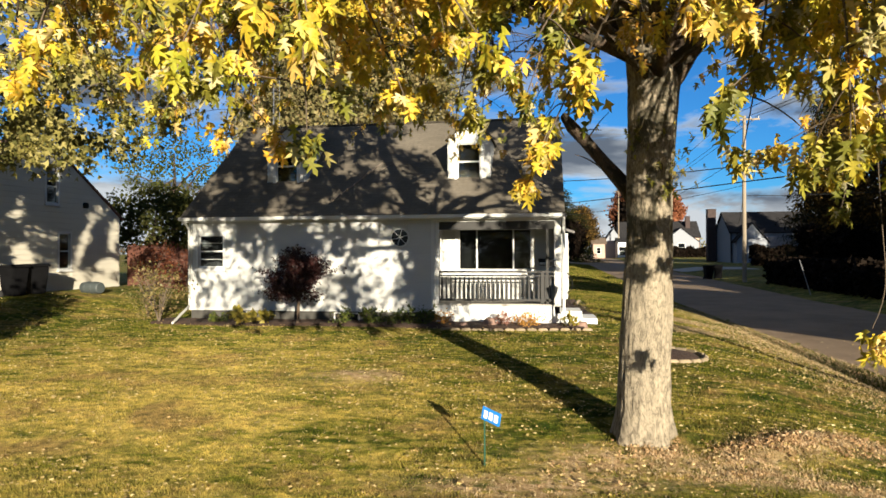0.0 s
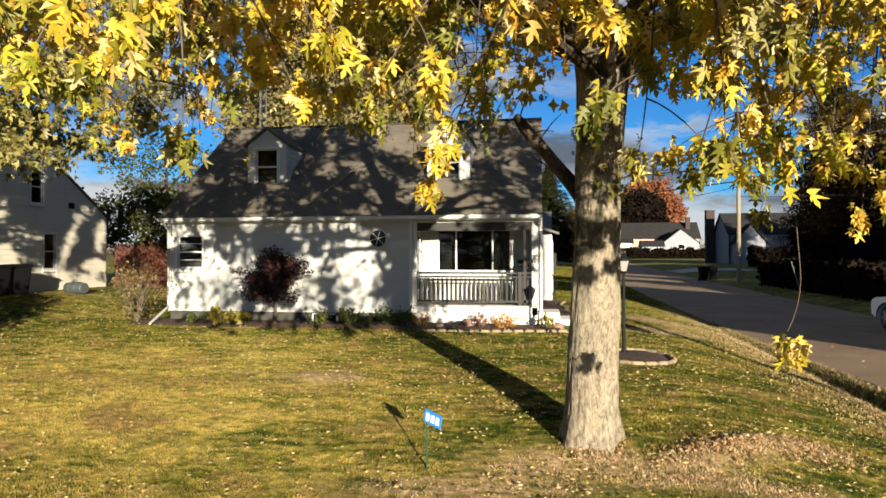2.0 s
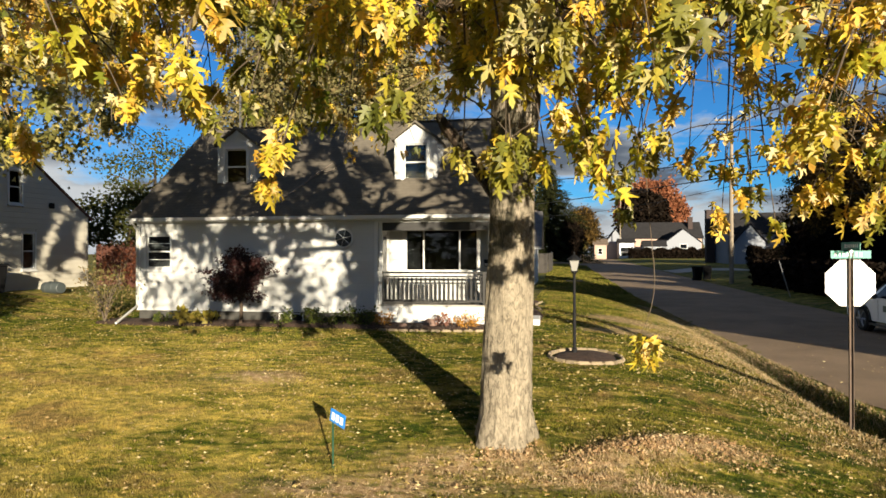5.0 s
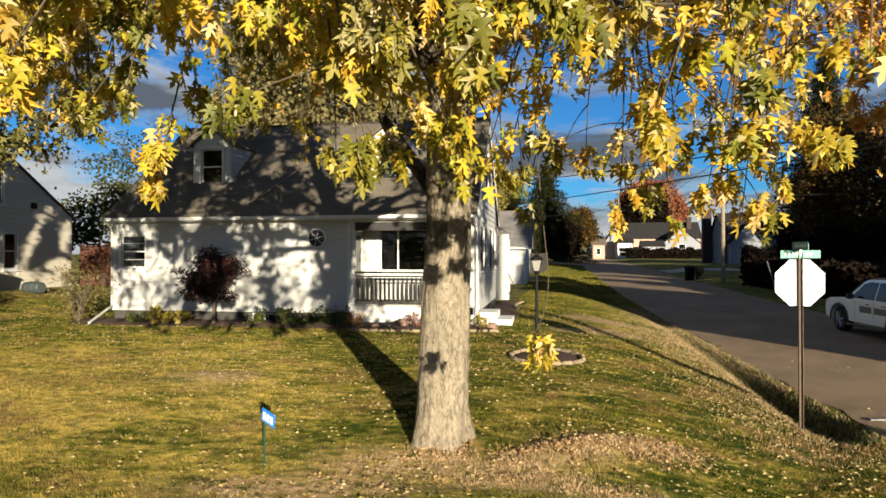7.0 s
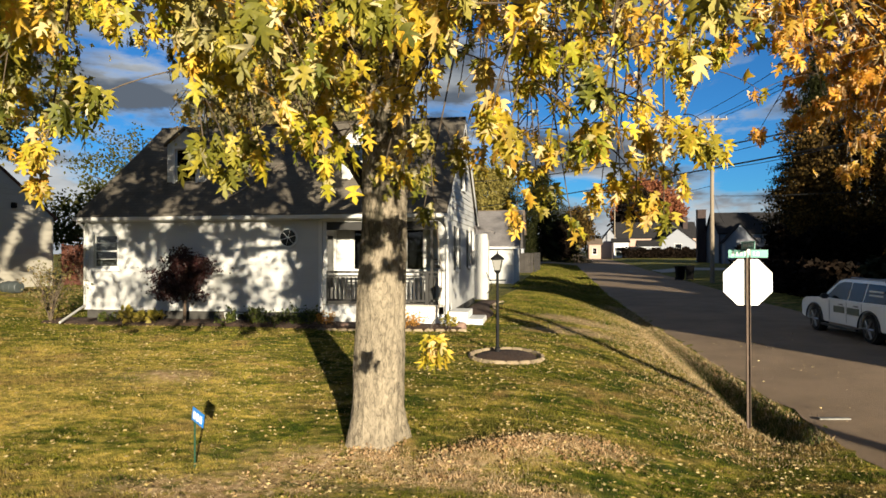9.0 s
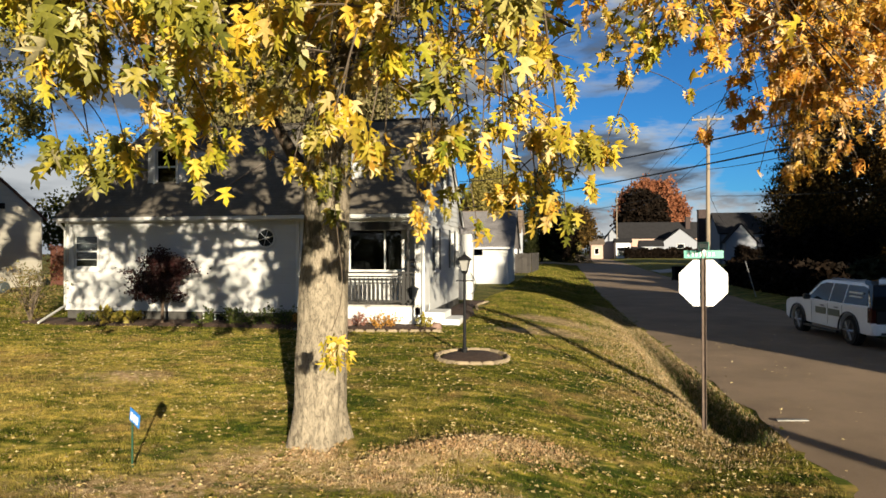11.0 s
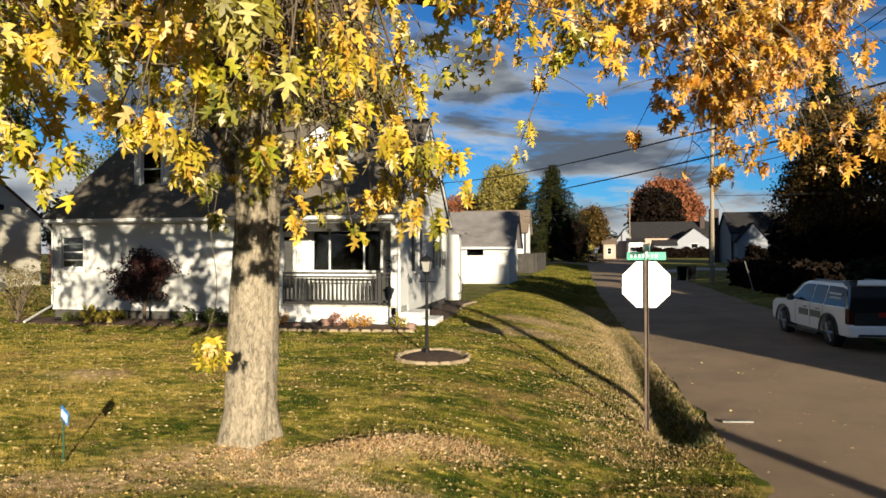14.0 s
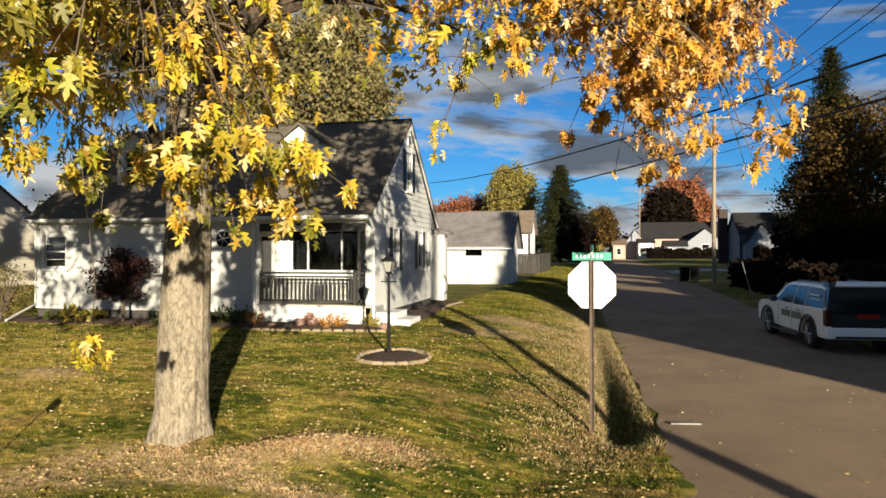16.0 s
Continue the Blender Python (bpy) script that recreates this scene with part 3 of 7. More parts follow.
BARE = ((7.4, -7.1, 0.75, 0.42), (12.7, -9.95, 0.4, 0.22), (13.2, -9.55, 0.45, 0.24), (13.7, -9.25, 0.45, 0.24), (14.2, -9.1, 0.4, 0.18), (11.7, -9.95, 0.4, 0.2), (10.9, -10.7, 0.8, 0.24), (11.3, -10.15, 0.9, 0.32), (12.5, -10.35, 0.8, 0.26), (10.1, -10.95, 0.9, 0.28), (13.5, -10.5, 0.7, 0.2), (14.2, 3.0, 1.3, 0.9), (14.3, 0.6, 1.0, 0.7), (13.4, -0.2, 0.8, 0.45))


def bareness(x, y):
    b = np.zeros_like(x)
    for cx, cy, rx, ry in BARE:
        b = np.maximum(b, np.exp(-(((x - cx) / rx) ** 2 + ((y - cy) / ry) ** 2)))
    return np.minimum(1, 1.5 * b)


# ---- the land ----
def build_ground():
    xs = axis_steps(-900, 900, -9, 25, 0.22, 60)
    ys = axis_steps(-300, 1500, -13, 10, 0.25, 60)
    gx, gy = np.meshgrid(xs, ys)
    z = ground_z(gx, gy)
    under = (gx > road_left(gy) + 0.3) & (gx < road_right(gy) - 0.3)
    z = np.where(under, far_rise(gy) - 0.74, z)
    rng = np.random.default_rng(3)
    z = z + rng.normal(0, 0.006, z.shape) * (np.abs(gx) < 30)
    v = np.stack([gx, gy, z], -1).reshape(-1, 3)
    ny, nx = gx.shape
    i = (np.arange(ny - 1)[:, None] * nx + np.arange(nx - 1)[None]).ravel()
    f = np.stack([i, i + 1, i + nx + 1, i + nx], -1)
    ob = new("ground", fast_mesh("ground", v, f, "turf"))
    ob.data.attributes.new("bare", "FLOAT", "POINT").data.foreach_set("value", bareness(v[:, 0], v[:, 1]).astype(np.float32))
    ob.data.polygons.foreach_set("use_smooth", [True] * len(ob.data.polygons))
    tagged(ob, "autumn lawn of green and straw-coloured grass, falling towards the street", "lawn", kind="structure")


def build_road():
    ys = np.concatenate([np.arange(-60, 60, 0.6), np.arange(60, 700, 8)])
    n = 13
    v, f = [], []
    rng = np.random.default_rng(5)
    for y in ys:
        a, b = float(road_left(y)), float(road_right(y))
        for k in range(n):
            t = k / (n - 1)
            ragged = rng.normal(0, 0.05) if k in (0, n - 1) else 0
            v.append((a + (b - a) * t + ragged, y, float(far_rise(y)) - 0.66 + 0.07 * (1 - (2 * t - 1) ** 2)))
    for j in range(len(ys) - 1):
        for k in range(n - 1):
            i = j * n + k
            f.append((i, i + 1, i + n + 1, i + n))
    ob = new("road", fast_mesh("road", v, f, "asphalt"))
    ob.data.polygons.foreach_set("use_smooth", [True] * len(ob.data.polygons))
    tagged(ob, "worn gray asphalt side street beside a grass verge", "road", kind="structure")
    for x0, x1, y in ((17.66, 18.1, -6.12), (20.3, 20.7, -6.0)):
        bm = bmesh.new()
        prism(bm, [(x0, y - 0.05, -0.622), (x1, y - 0.03, -0.606), (x1, y + 0.05, -0.606), (x0, y + 0.04, -0.622)], (0, 0, -0.02))
        solo("road_mark", bm, "white_line", "short worn white stop line on the asphalt", "road mark", "stop line pieces")


def slab_on_land(name, mat, x0, x1, y0, y1, lift, label, category):
    """Paving that follows the land."""
    xs, ys = np.linspace(x0, x1, 24), np.linspace(y0, y1, 8)
    gx, gy = np.meshgrid(xs, ys)
    v = np.stack([gx, gy, ground_z(gx, gy) + lift], -1).reshape(-1, 3)
    i = (np.arange(7)[:, None] * 24 + np.arange(23)[None]).ravel()
    tagged(new(name, fast_mesh(name, v, np.stack([i, i + 1, i + 25, i + 24], -1), mat)), label, category, kind="structure")


build_ground()
build_road()
slab_on_land("road_cross", "asphalt", -70, 16.7, 94, 106, 0.06, "asphalt cross street far down the block", "road")
slab_on_land("driveway", "concrete", 25.2, 34, 62, 71, 0.05, "pale concrete driveway across the street", "driveway")


# ---- houses ----
def basis(ox, oy, oz, ux, uy):
    """Local x runs along (ux, uy), local y into the wall, z up."""
    return Matrix(((ux, -uy, 0, ox), (uy, ux, 0, oy), (0, 0, 1, oz), (0, 0, 0, 1)))


def wall_mesh(bm, m, u0, u1, z0, top, holes, depth):
    """A wall from u0 to u1 under the line top(u), with holes (a, b, lo, hi) through its depth."""
    cuts = sorted({u0, u1, *[c for h in holes for c in h[:2]], *[u for u in line_breaks(top) if u0 < u < u1]})
    for a, b in zip(cuts, cuts[1:]):
        mid = (a + b) / 2
        zs = [z0]
        for h in sorted([h for h in holes if h[0] <= mid <= h[1]], key=lambda h: h[2]):
            zs += [h[2], h[3]]
        for lo, hi in zip(zs[0::2], zs[1::2] + [None]):
            ta, tb = (top(a), top(b)) if hi is None else (hi, hi)
            vs = [bm.verts.new(m @ Vector(p)) for p in ((a, 0, lo), (b, 0, lo), (b, 0, tb), (a, 0, ta), (a, depth, lo), (b, depth, lo), (b, depth, tb), (a, depth, ta))]
            for f in ((0, 1, 2, 3), (5, 4, 7, 6), (0, 4, 5, 1), (1, 5, 6, 2), (2, 6, 7, 3), (3, 7, 4, 0)):
                bm.faces.new([vs[i] for i in f])
    bmesh.ops.remove_doubles(bm, verts=bm.verts, dist=0.0005)


class Line:
    """A roofline through points (u, z)."""

    def __init__(self, *pts):
        self.pts = pts

    def __call__(self, u):
        return float(np.interp(u, [p[0] for p in self.pts], [p[1] for p in self.pts]))


def line_breaks(line):
    return [p[0] for p in line.pts]


def clapboards(wall, m, u0, u1, z0, top, holes, mat, exposure=0.2, margin=0.07):
    """Lapped boards on a wall, each its own piece, cut round the openings and along the roofline."""
    zmax = max(p[1] for p in top.pts)
    z = z0
    while z < zmax - 0.03:
        hi = z + exposure
        lo_u, hi_u = u0, u1
        us = np.linspace(u0, u1, 240)
        ok = [u for u in us if top(u) >= min(hi, zmax) - 0.04]
        if len(ok) < 3:
            break
        lo_u, hi_u = ok[0], ok[-1]
        spans = [(lo_u, hi_u)]
        for a, b, c, d in holes:
            if c - margin < hi and d + margin > z:
                spans = [s for p, q in spans for s in ((p, min(q, a - margin)), (max(p, b + margin), q)) if s[1] - s[0] > 0.03]
        for p, q in spans:
            bm = bmesh.new()
            sec = ((-0.028, z), (-0.028, z + 0.012), (-0.006, hi + 0.015), (0.004, hi + 0.015), (0.004, z))
            a = [bm.verts.new(m @ Vector((p, y, w))) for y, w in sec]
            b = [bm.verts.new(m @ Vector((q, y, w))) for y, w in sec]
            bm.faces.new(a[::-1])
            bm.faces.new(b)
            for i in range(5):
                j = (i + 1) % 5
                bm.faces.new((a[i], a[j], b[j], b[i]))
            part("clapboard", bm, mat, wall)
        z = hi


def window(parent, m, w, h, bars=(), mid=True, trim=0.07, shutter=False, name="window", depth=0.12):
    """A framed window: the frame is the part, sashes, panes and sill its pieces. bars: heights of thin bars, 0 to 1."""
    bm = bmesh.new()
    t = trim
    for a in ((-t, w + t, h, h + t), (-t, w + t, -t, 0), (-t, 0, 0, h), (w, w + t, 0, h)):
        box(bm, a[0], a[1], -0.045, depth, a[2], a[3], m)
    frame_ob = part(name, bm, "trim", parent, "white window frame")
    bm = bmesh.new()
    s = 0.035
    for a in ((0, w, h - s, h), (0, w, 0, s), (0, s, s, h - s), (w - s, w, s, h - s)):
        box(bm, a[0], a[1], 0.02, 0.06, a[2], a[3], m)
    if mid:
        box(bm, s, w - s, 0.015, 0.055, h / 2 - 0.022, h / 2 + 0.022, m)
    for b in bars:
        box(bm, s, w - s, 0.022, 0.045, h * b - 0.009, h * b + 0.009, m)
    part("sash", bm, "trim", frame_ob)
    for lo, hi in (((s, h / 2 - 0.022), (h / 2 + 0.022, h - s)) if mid else ((s, h - s),)):
        bm = bmesh.new()
        box(bm, s, w - s, 0.034, 0.04, lo, hi, m)
        part("pane", bm, "glass", frame_ob, "dark reflecting glass").visible_shadow = False
    bm = bmesh.new()
    box(bm, -t - 0.03, w + t + 0.03, -0.09, 0, -t - 0.04, -t, m)
    part("sill", bm, "trim", frame_ob)
    if shutter:
        for a in (-t - 0.01 - 0.3, w + t + 0.01):
            bm = bmesh.new()
            box(bm, a, a + 0.3, -0.05, -0.03, -0.05, h + 0.05, m)
            for k in range(int(h / 0.07)):
                box(bm, a + 0.04, a + 0.26, -0.062, -0.05, 0.0 + k * 0.07, 0.045 + k * 0.07, m)
            part("shutter", bm, "shutter", frame_ob, "black louvred shutter")
    return frame_ob


def roof_slab(parent, x0, x1, ye, ze, yr, zr, mat, thick=0.13, name="roof_slope", label=""):
    """One roof slope from the eave (ye, ze) to the ridge (yr, zr), with shingle coordinates in metres."""
    bm = bmesh.new()
    d = Vector((0, yr - ye, zr - ze))
    up = Vector((0, -(zr - ze), yr - ye)).normalized()
    if up.z < 0:
        up = -up
    pts = [Vector((x0, ye, ze)), Vector((x1, ye, ze)), Vector((x1, yr, zr)), Vector((x0, yr, zr))]
    lo = [bm.verts.new(p) for p in pts]
    hi = [bm.verts.new(p + up * thick) for p in pts]
    uv = bm.loops.layers.uv.new("UVMap")
    faces = [bm.faces.new(lo[::-1]), bm.faces.new(hi)]
    for i in range(4):
        j = (i + 1) % 4
        faces.append(bm.faces.new((lo[i], lo[j], hi[j], hi[i])))
    for f in faces:
        for lp in f.loops:
            lp[uv].uv = (lp.vert.co.x, (lp.vert.co - pts[0]).dot(d.normalized()))
    bmesh.ops.recalc_face_normals(bm, faces=bm.faces)
    return part(name, bm, mat, parent, label)


def bar(parent, name, mat, x0, x1, y0, y1, z0, z1, label="", bev=0.0):
    bm = bmesh.new()
    box(bm, x0, x1, y0, y1, z0, z1)
    if bev:
        bevel(bm, bev)
    return part(name, bm, mat, parent, label)


LX, HX, HY, EAVE, RIDGE_Y, RIDGE_Z = 0.2, 10.77, 7.75, 2.95, 3.88, 6.12


def build_house():
    h = thing("house", "white clapboard house with dark shingle roof, two dormers and porch", "house")
    # walls
    flat = Line((0, EAVE), (HX, EAVE))
    slope = (RIDGE_Z - 2.88) / (RIDGE_Y + 0.3)
    gable = Line((0, EAVE + 0.05), (RIDGE_Y, RIDGE_Z - 0.02), (HY, EAVE + 0.05))
    front_holes = [(0.5, 1.26, 1.52, 2.455), (6.29, 6.61, 2.18, 2.5)]
    m = basis(0, 0, 0, 1, 0)
    bm = bmesh.new()
    wall_mesh(bm, m, LX, 7.42, 0.3, flat, front_holes, 0.15)
    w = part("front_wall", bm, "siding", h)
    clapboards(w, m, LX + 0.11, 7.33, 0.3, flat, front_holes, "siding")
    for x in (LX, 7.32):
        bar(w, "corner_board", "trim", x, x + 0.1, -0.035, 0.0, 0.3, EAVE)
    # porch back wall
    m2 = basis(0, 1.2, 0, 1, 0)
    pic = (7.9, 10.0, 1.42, 2.6)
    bm = bmesh.new()
    wall_mesh(bm, m2, 7.42, HX - 0.15, 0.5, flat, [pic], 0.15)
    w = part("porch_back_wall", bm, "siding", h)
    clapboards(w, m2, 7.45, HX - 0.18, 0.55, flat, [pic], "siding")
    # porch return wall with the front door in it
    m3 = basis(7.42, 0, 0, 0, 1)
    bm = bmesh.new()
    wall_mesh(bm, m3, 0.15, 1.2, 0.5, flat, [(0.28, 1.06, 0.53, 2.55)], 0.15)
    part("porch_return_wall", bm, "trim", h)
    bm = bmesh.new()
    box(bm, 0.28, 1.06, 0.03, 0.07, 0.53, 2.55, m3)
    d = part("front_door", bm, "door", h, "pale storm door with a tall glass light")
    bm = bmesh.new()
    box(bm, 0.4, 0.94, 0.018, 0.03, 0.95, 2.4, m3)
    part("door_light", bm, "car_glass", d)
    bm = bmesh.new()
    tube(bm, [m3 @ Vector((0.34, -0.0, 1.5)), m3 @ Vector((0.34, -0.03, 1.5)), m3 @ Vector((0.34, -0.03, 1.62))], [0.012] * 3, 6)
    part("handle", bm, "black", d)
    # gable walls
    side_holes = [(2.03, 2.6, 1.47, 2.64), (5.1, 5.68, 1.47, 2.64), (6.72, 7.02, 1.46, 2.63), (3.56, 4.2, 3.97, 5.17)]
    m4 = basis(HX, 0, 0, 0, 1)
    bm = bmesh.new()
    wall_mesh(bm, m4, 0, HY, 0.3, gable, side_holes, 0.15)
    w = part("gable_wall", bm, "siding", h)
    clapboards(w, m4, 1.25, HY - 0.05, 0.3, gable, [*side_holes, (3.7, 4.06, 5.4, 5.74)], "siding", 0.17)
    m5 = basis(LX, HY, 0, 0, -1)
    bm = bmesh.new()
    wall_mesh(bm, m5, 0, HY, 0.3, Line(*[(HY - p[0], p[1]) for p in gable.pts[::-1]]), [], 0.15)
    part("gable_wall", bm, "siding", h)
    m6 = basis(HX, HY, 0, -1, 0)
    bm = bmesh.new()
    wall_mesh(bm, m6, 0.15, HX - LX - 0.15, 0.3, flat, [], 0.15)
    part("back_wall", bm, "siding", h)
    # floors and backings inside, near-black so that the panes show the room's dimness
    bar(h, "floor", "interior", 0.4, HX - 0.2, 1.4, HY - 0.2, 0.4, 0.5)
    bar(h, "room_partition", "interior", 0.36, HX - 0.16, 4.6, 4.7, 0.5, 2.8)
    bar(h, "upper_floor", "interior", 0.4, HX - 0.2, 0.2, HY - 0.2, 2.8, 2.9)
    # foundation
    bm = bmesh.new()
    box(bm, LX + 0.04, 7.42, 0.04, 0.3, -0.3, 0.3)
    box(bm, HX - 0.3, HX - 0.03, 1.2, HY - 0.03, -0.3, 0.3)
    box(bm, LX + 0.04, HX - 0.3, HY - 0.3, HY - 0.03, -0.3, 0.3)
    box(bm, LX + 0.04, LX + 0.3, 0.3, HY - 0.3, -0.3, 0.3)
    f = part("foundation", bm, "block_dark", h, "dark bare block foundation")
    for x in (1.95, 4.55):
        bm = bmesh.new()
        box(bm, x, x + 0.75, 0.0, 0.03, 0.02, 0.27)
        v = part("basement_window", bm, "trim", f, "low white-framed basement window")
        for a in (x + 0.05, x + 0.4):
            bm = bmesh.new()
            box(bm, a, a + 0.3, -0.008, 0.0, 0.05, 0.24)
            part("pane", bm, "car_glass", v)
    # roof
    for ye, zz in ((-0.3, 2.88), (HY + 0.3, 2.88)):
        roof_slab(h, LX - 0.08, HX + 0.12, ye, zz, RIDGE_Y, RIDGE_Z, "shingle", 0.1, label="dark weathered asphalt shingles")
    bm = bmesh.new()
    for s in (-1, 1):
        tube(bm, [(LX - 0.08, RIDGE_Y, RIDGE_Z + 0.12), (HX + 0.12, RIDGE_Y, RIDGE_Z + 0.12)], [0.05, 0.05], 6)
    part("ridge_cap", bm, "shingle", h)
    # eave: soffit, fascia, gutter
    bar(h, "soffit", "trim", LX - 0.06, HX + 0.1, -0.28, 0.0, 2.82, 2.86)
    bm = bmesh.new()
    for k in range(3):
        box(bm, 0.1 + 3.6 * k, 0.1 + 3.6 * (k + 1) - 0.004, -0.4, -0.3, 2.85, 2.93)
    box(bm, 0.1, HX + 0.14, -0.41, -0.38, 2.92, 2.94)
    part("gutter", bm, "trim", h, "white gutter along the eave")
    for x in (LX - 0.06, HX + 0.09):
        for s, ys in ((1, (-0.3, RIDGE_Y)), (-1, (HY + 0.3, RIDGE_Y))):
            bm = bmesh.new()
            prism(bm, [(x, ys[0], 2.74), (x, ys[0], 2.9), (x, ys[1], RIDGE_Z + 0.02), (x, ys[1], RIDGE_Z - 0.16)], (0.03, 0, 0))
            part("rake_board", bm, "trim", h)
    # windows
    window(h, basis(0.5, 0, 1.52, 1, 0), 0.76, 0.935, (0.25, 0.75))
    for a, b, lo, hi in side_holes:
        window(h, basis(HX, a, lo, 0, 1), b - a, hi - lo, (), shutter=(b - a) > 0.5)
    p = window(h, basis(pic[0], 1.2, pic[2], 1, 0), pic[1] - pic[0], pic[3] - pic[2], (), mid=False, name="picture_window", trim=0.09)
    for x in (8.43, 9.48):
        bm = bmesh.new()
        box(bm, x - 0.02, x + 0.02, 1.19, 1.26, pic[2], pic[3])
        part("mullion", bm, "trim", p)
    for x0, x1 in ((7.94, 8.39), (9.52, 9.97)):
        bm = bmesh.new()
        for k in range(9):
            box(bm, x0 + k * (x1 - x0) / 9, x0 + (k + 0.8) * (x1 - x0) / 9, 1.5, 1.52 + 0.015 * (k % 2), 1.3, 2.7)
        part("curtain", bm, "interior", p, "gathered curtain in a near-black tone for the dim room")
    # round window
    bm = bmesh.new()
    c = Vector((6.45, 0, 2.34))
    ring = [(c + Vector((math.cos(a) * r, y, math.sin(a) * r))) for a in np.linspace(0, 2 * math.pi, 25)[:-1] for r, y in ((0.27, -0.05), (0.23, -0.05), (0.23, 0.0), (0.27, 0.0))]
    vs = [bm.verts.new(v) for v in ring]
    for i in range(24):
        for k in range(4):
            a, b = i * 4, ((i + 1) % 24) * 4
            bm.faces.new((vs[a + k], vs[a + (k + 1) % 4], vs[b + (k + 1) % 4], vs[b + k]))
    r = part("round_window", bm, "trim", h, "small round window with white spokes")
    bm = bmesh.new()
    bmesh.ops.create_cone(bm, cap_ends=True, segments=24, radius1=0.235, radius2=0.235, depth=0.01, matrix=Matrix.Translation(c + Vector((0, -0.034, 0))) @ pose(0, 0, 0, 90))
    part("pane", bm, "car_glass", r)
    bm = bmesh.new()
    for k in range(3):
        a = math.pi * k / 3 + 0.26
        d = Vector((math.cos(a), 0, math.sin(a))) * 0.235
        tube(bm, [c + d + Vector((0, -0.045, 0)), c - d + Vector((0, -0.045, 0))], [0.009, 0.009], 4)
    part("spoke", bm, "trim", r)
    # gable vent
    bm = bmesh.new()
    box(bm, HX, HX + 0.05, 3.72, 4.04, 5.4, 5.74)
    v = part("gable_vent", bm, "trim", h)
    bm = bmesh.new()
    for k in range(5):
        box(bm, HX + 0.05, HX + 0.06, 3.76, 4.0, 5.43 + 0.06 * k, 5.47 + 0.06 * k)
    part("louvre", bm, "shutter", v)
    # dormers
    for x0, x1 in ((2.14, 3.35), (7.62, 8.83)):
        build_dormer(h, x0, x1)
    build_porch(h)
    # side stoop and rear entry
    bm = bmesh.new()
    box(bm, HX + 0.03, 11.75, 0.35, 1.55, -0.2, 0.16)
    box(bm, HX + 0.03, 11.35, 0.35, 1.55, 0.16, 0.34)
    bevel(bm, 0.012)
    part("side_step", bm, "block", h, "white-painted concrete step")
    bm = bmesh.new()
    box(bm, HX, HX + 0.5, 7.2, 7.72, 0.2, 2.62)
    e = part("rear_entry", bm, "siding", h, "small boxed side entry")
    bm = bmesh.new()
    prism(bm, [(HX, 7.05, 2.85), (HX + 0.75, 7.05, 2.62), (HX + 0.75, 7.05, 2.7), (HX, 7.05, 2.95)], (0, 0.8, 0))
    part("entry_roof", bm, "shingle_gray", e)
    bm = bmesh.new()
    box(bm, HX + 0.5, HX + 0.53, 7.26, 7.68, 0.5, 2.4)
    part("entry_door", bm, "door", e)
    # downspouts
    bm = bmesh.new()
    tube(bm, [(0.24, -0.36, 2.84), (0.24, -0.07, 2.6), (0.24, -0.07, 0.45), (0.26, -0.15, 0.4), (0.5, -1.35, 0.06)], [0.035] * 5, 6)
    part("downspout", bm, "door", h, "pale downspout with a long ground extension")
    bm = bmesh.new()
    tube(bm, [(10.86, -0.36, 2.84), (10.86, -0.05, 2.6), (10.86, -0.05, 0.2), (10.9, -0.35, 0.06)], [0.04] * 4, 6)
    part("downspout", bm, "trim", h)
    # meter and hose by the rear corner
    bm = bmesh.new()
    box(bm, HX + 0.02, HX + 0.16, 6.3, 6.5, 1.5, 2.0)
    bevel(bm, 0.02)
    part("meter_box", bm, "galv", h, "gray electric meter box")
    bm = bmesh.new()
    loop = [(HX + 0.46, 7.19, 1.2), (HX + 0.52, 7.17, 1.1), (HX + 0.64, 7.15, 0.88), (HX + 0.68, 7.15, 0.7), (HX + 0.6, 7.16, 0.5), (HX + 0.46, 7.19, 0.42)]
    tube(bm, loop, [0.014] * 6, 6)
    part("cable", bm, "black", h, "black cable loop at the rear corner")
    # the street end of the house is not quite square to its front
    for ob in h.children_recursive:
        if ob.type == "MESH":
            co = np.empty(len(ob.data.vertices) * 3)
            ob.data.vertices.foreach_get("co", co)
            co = co.reshape(-1, 3)
            co[:, 0] -= 0.02 * np.clip(co[:, 1], 0, None) * np.clip((co[:, 0] - 9.0) / 1.77, 0, 1)
            ob.data.vertices.foreach_set("co", co.ravel())
    return h


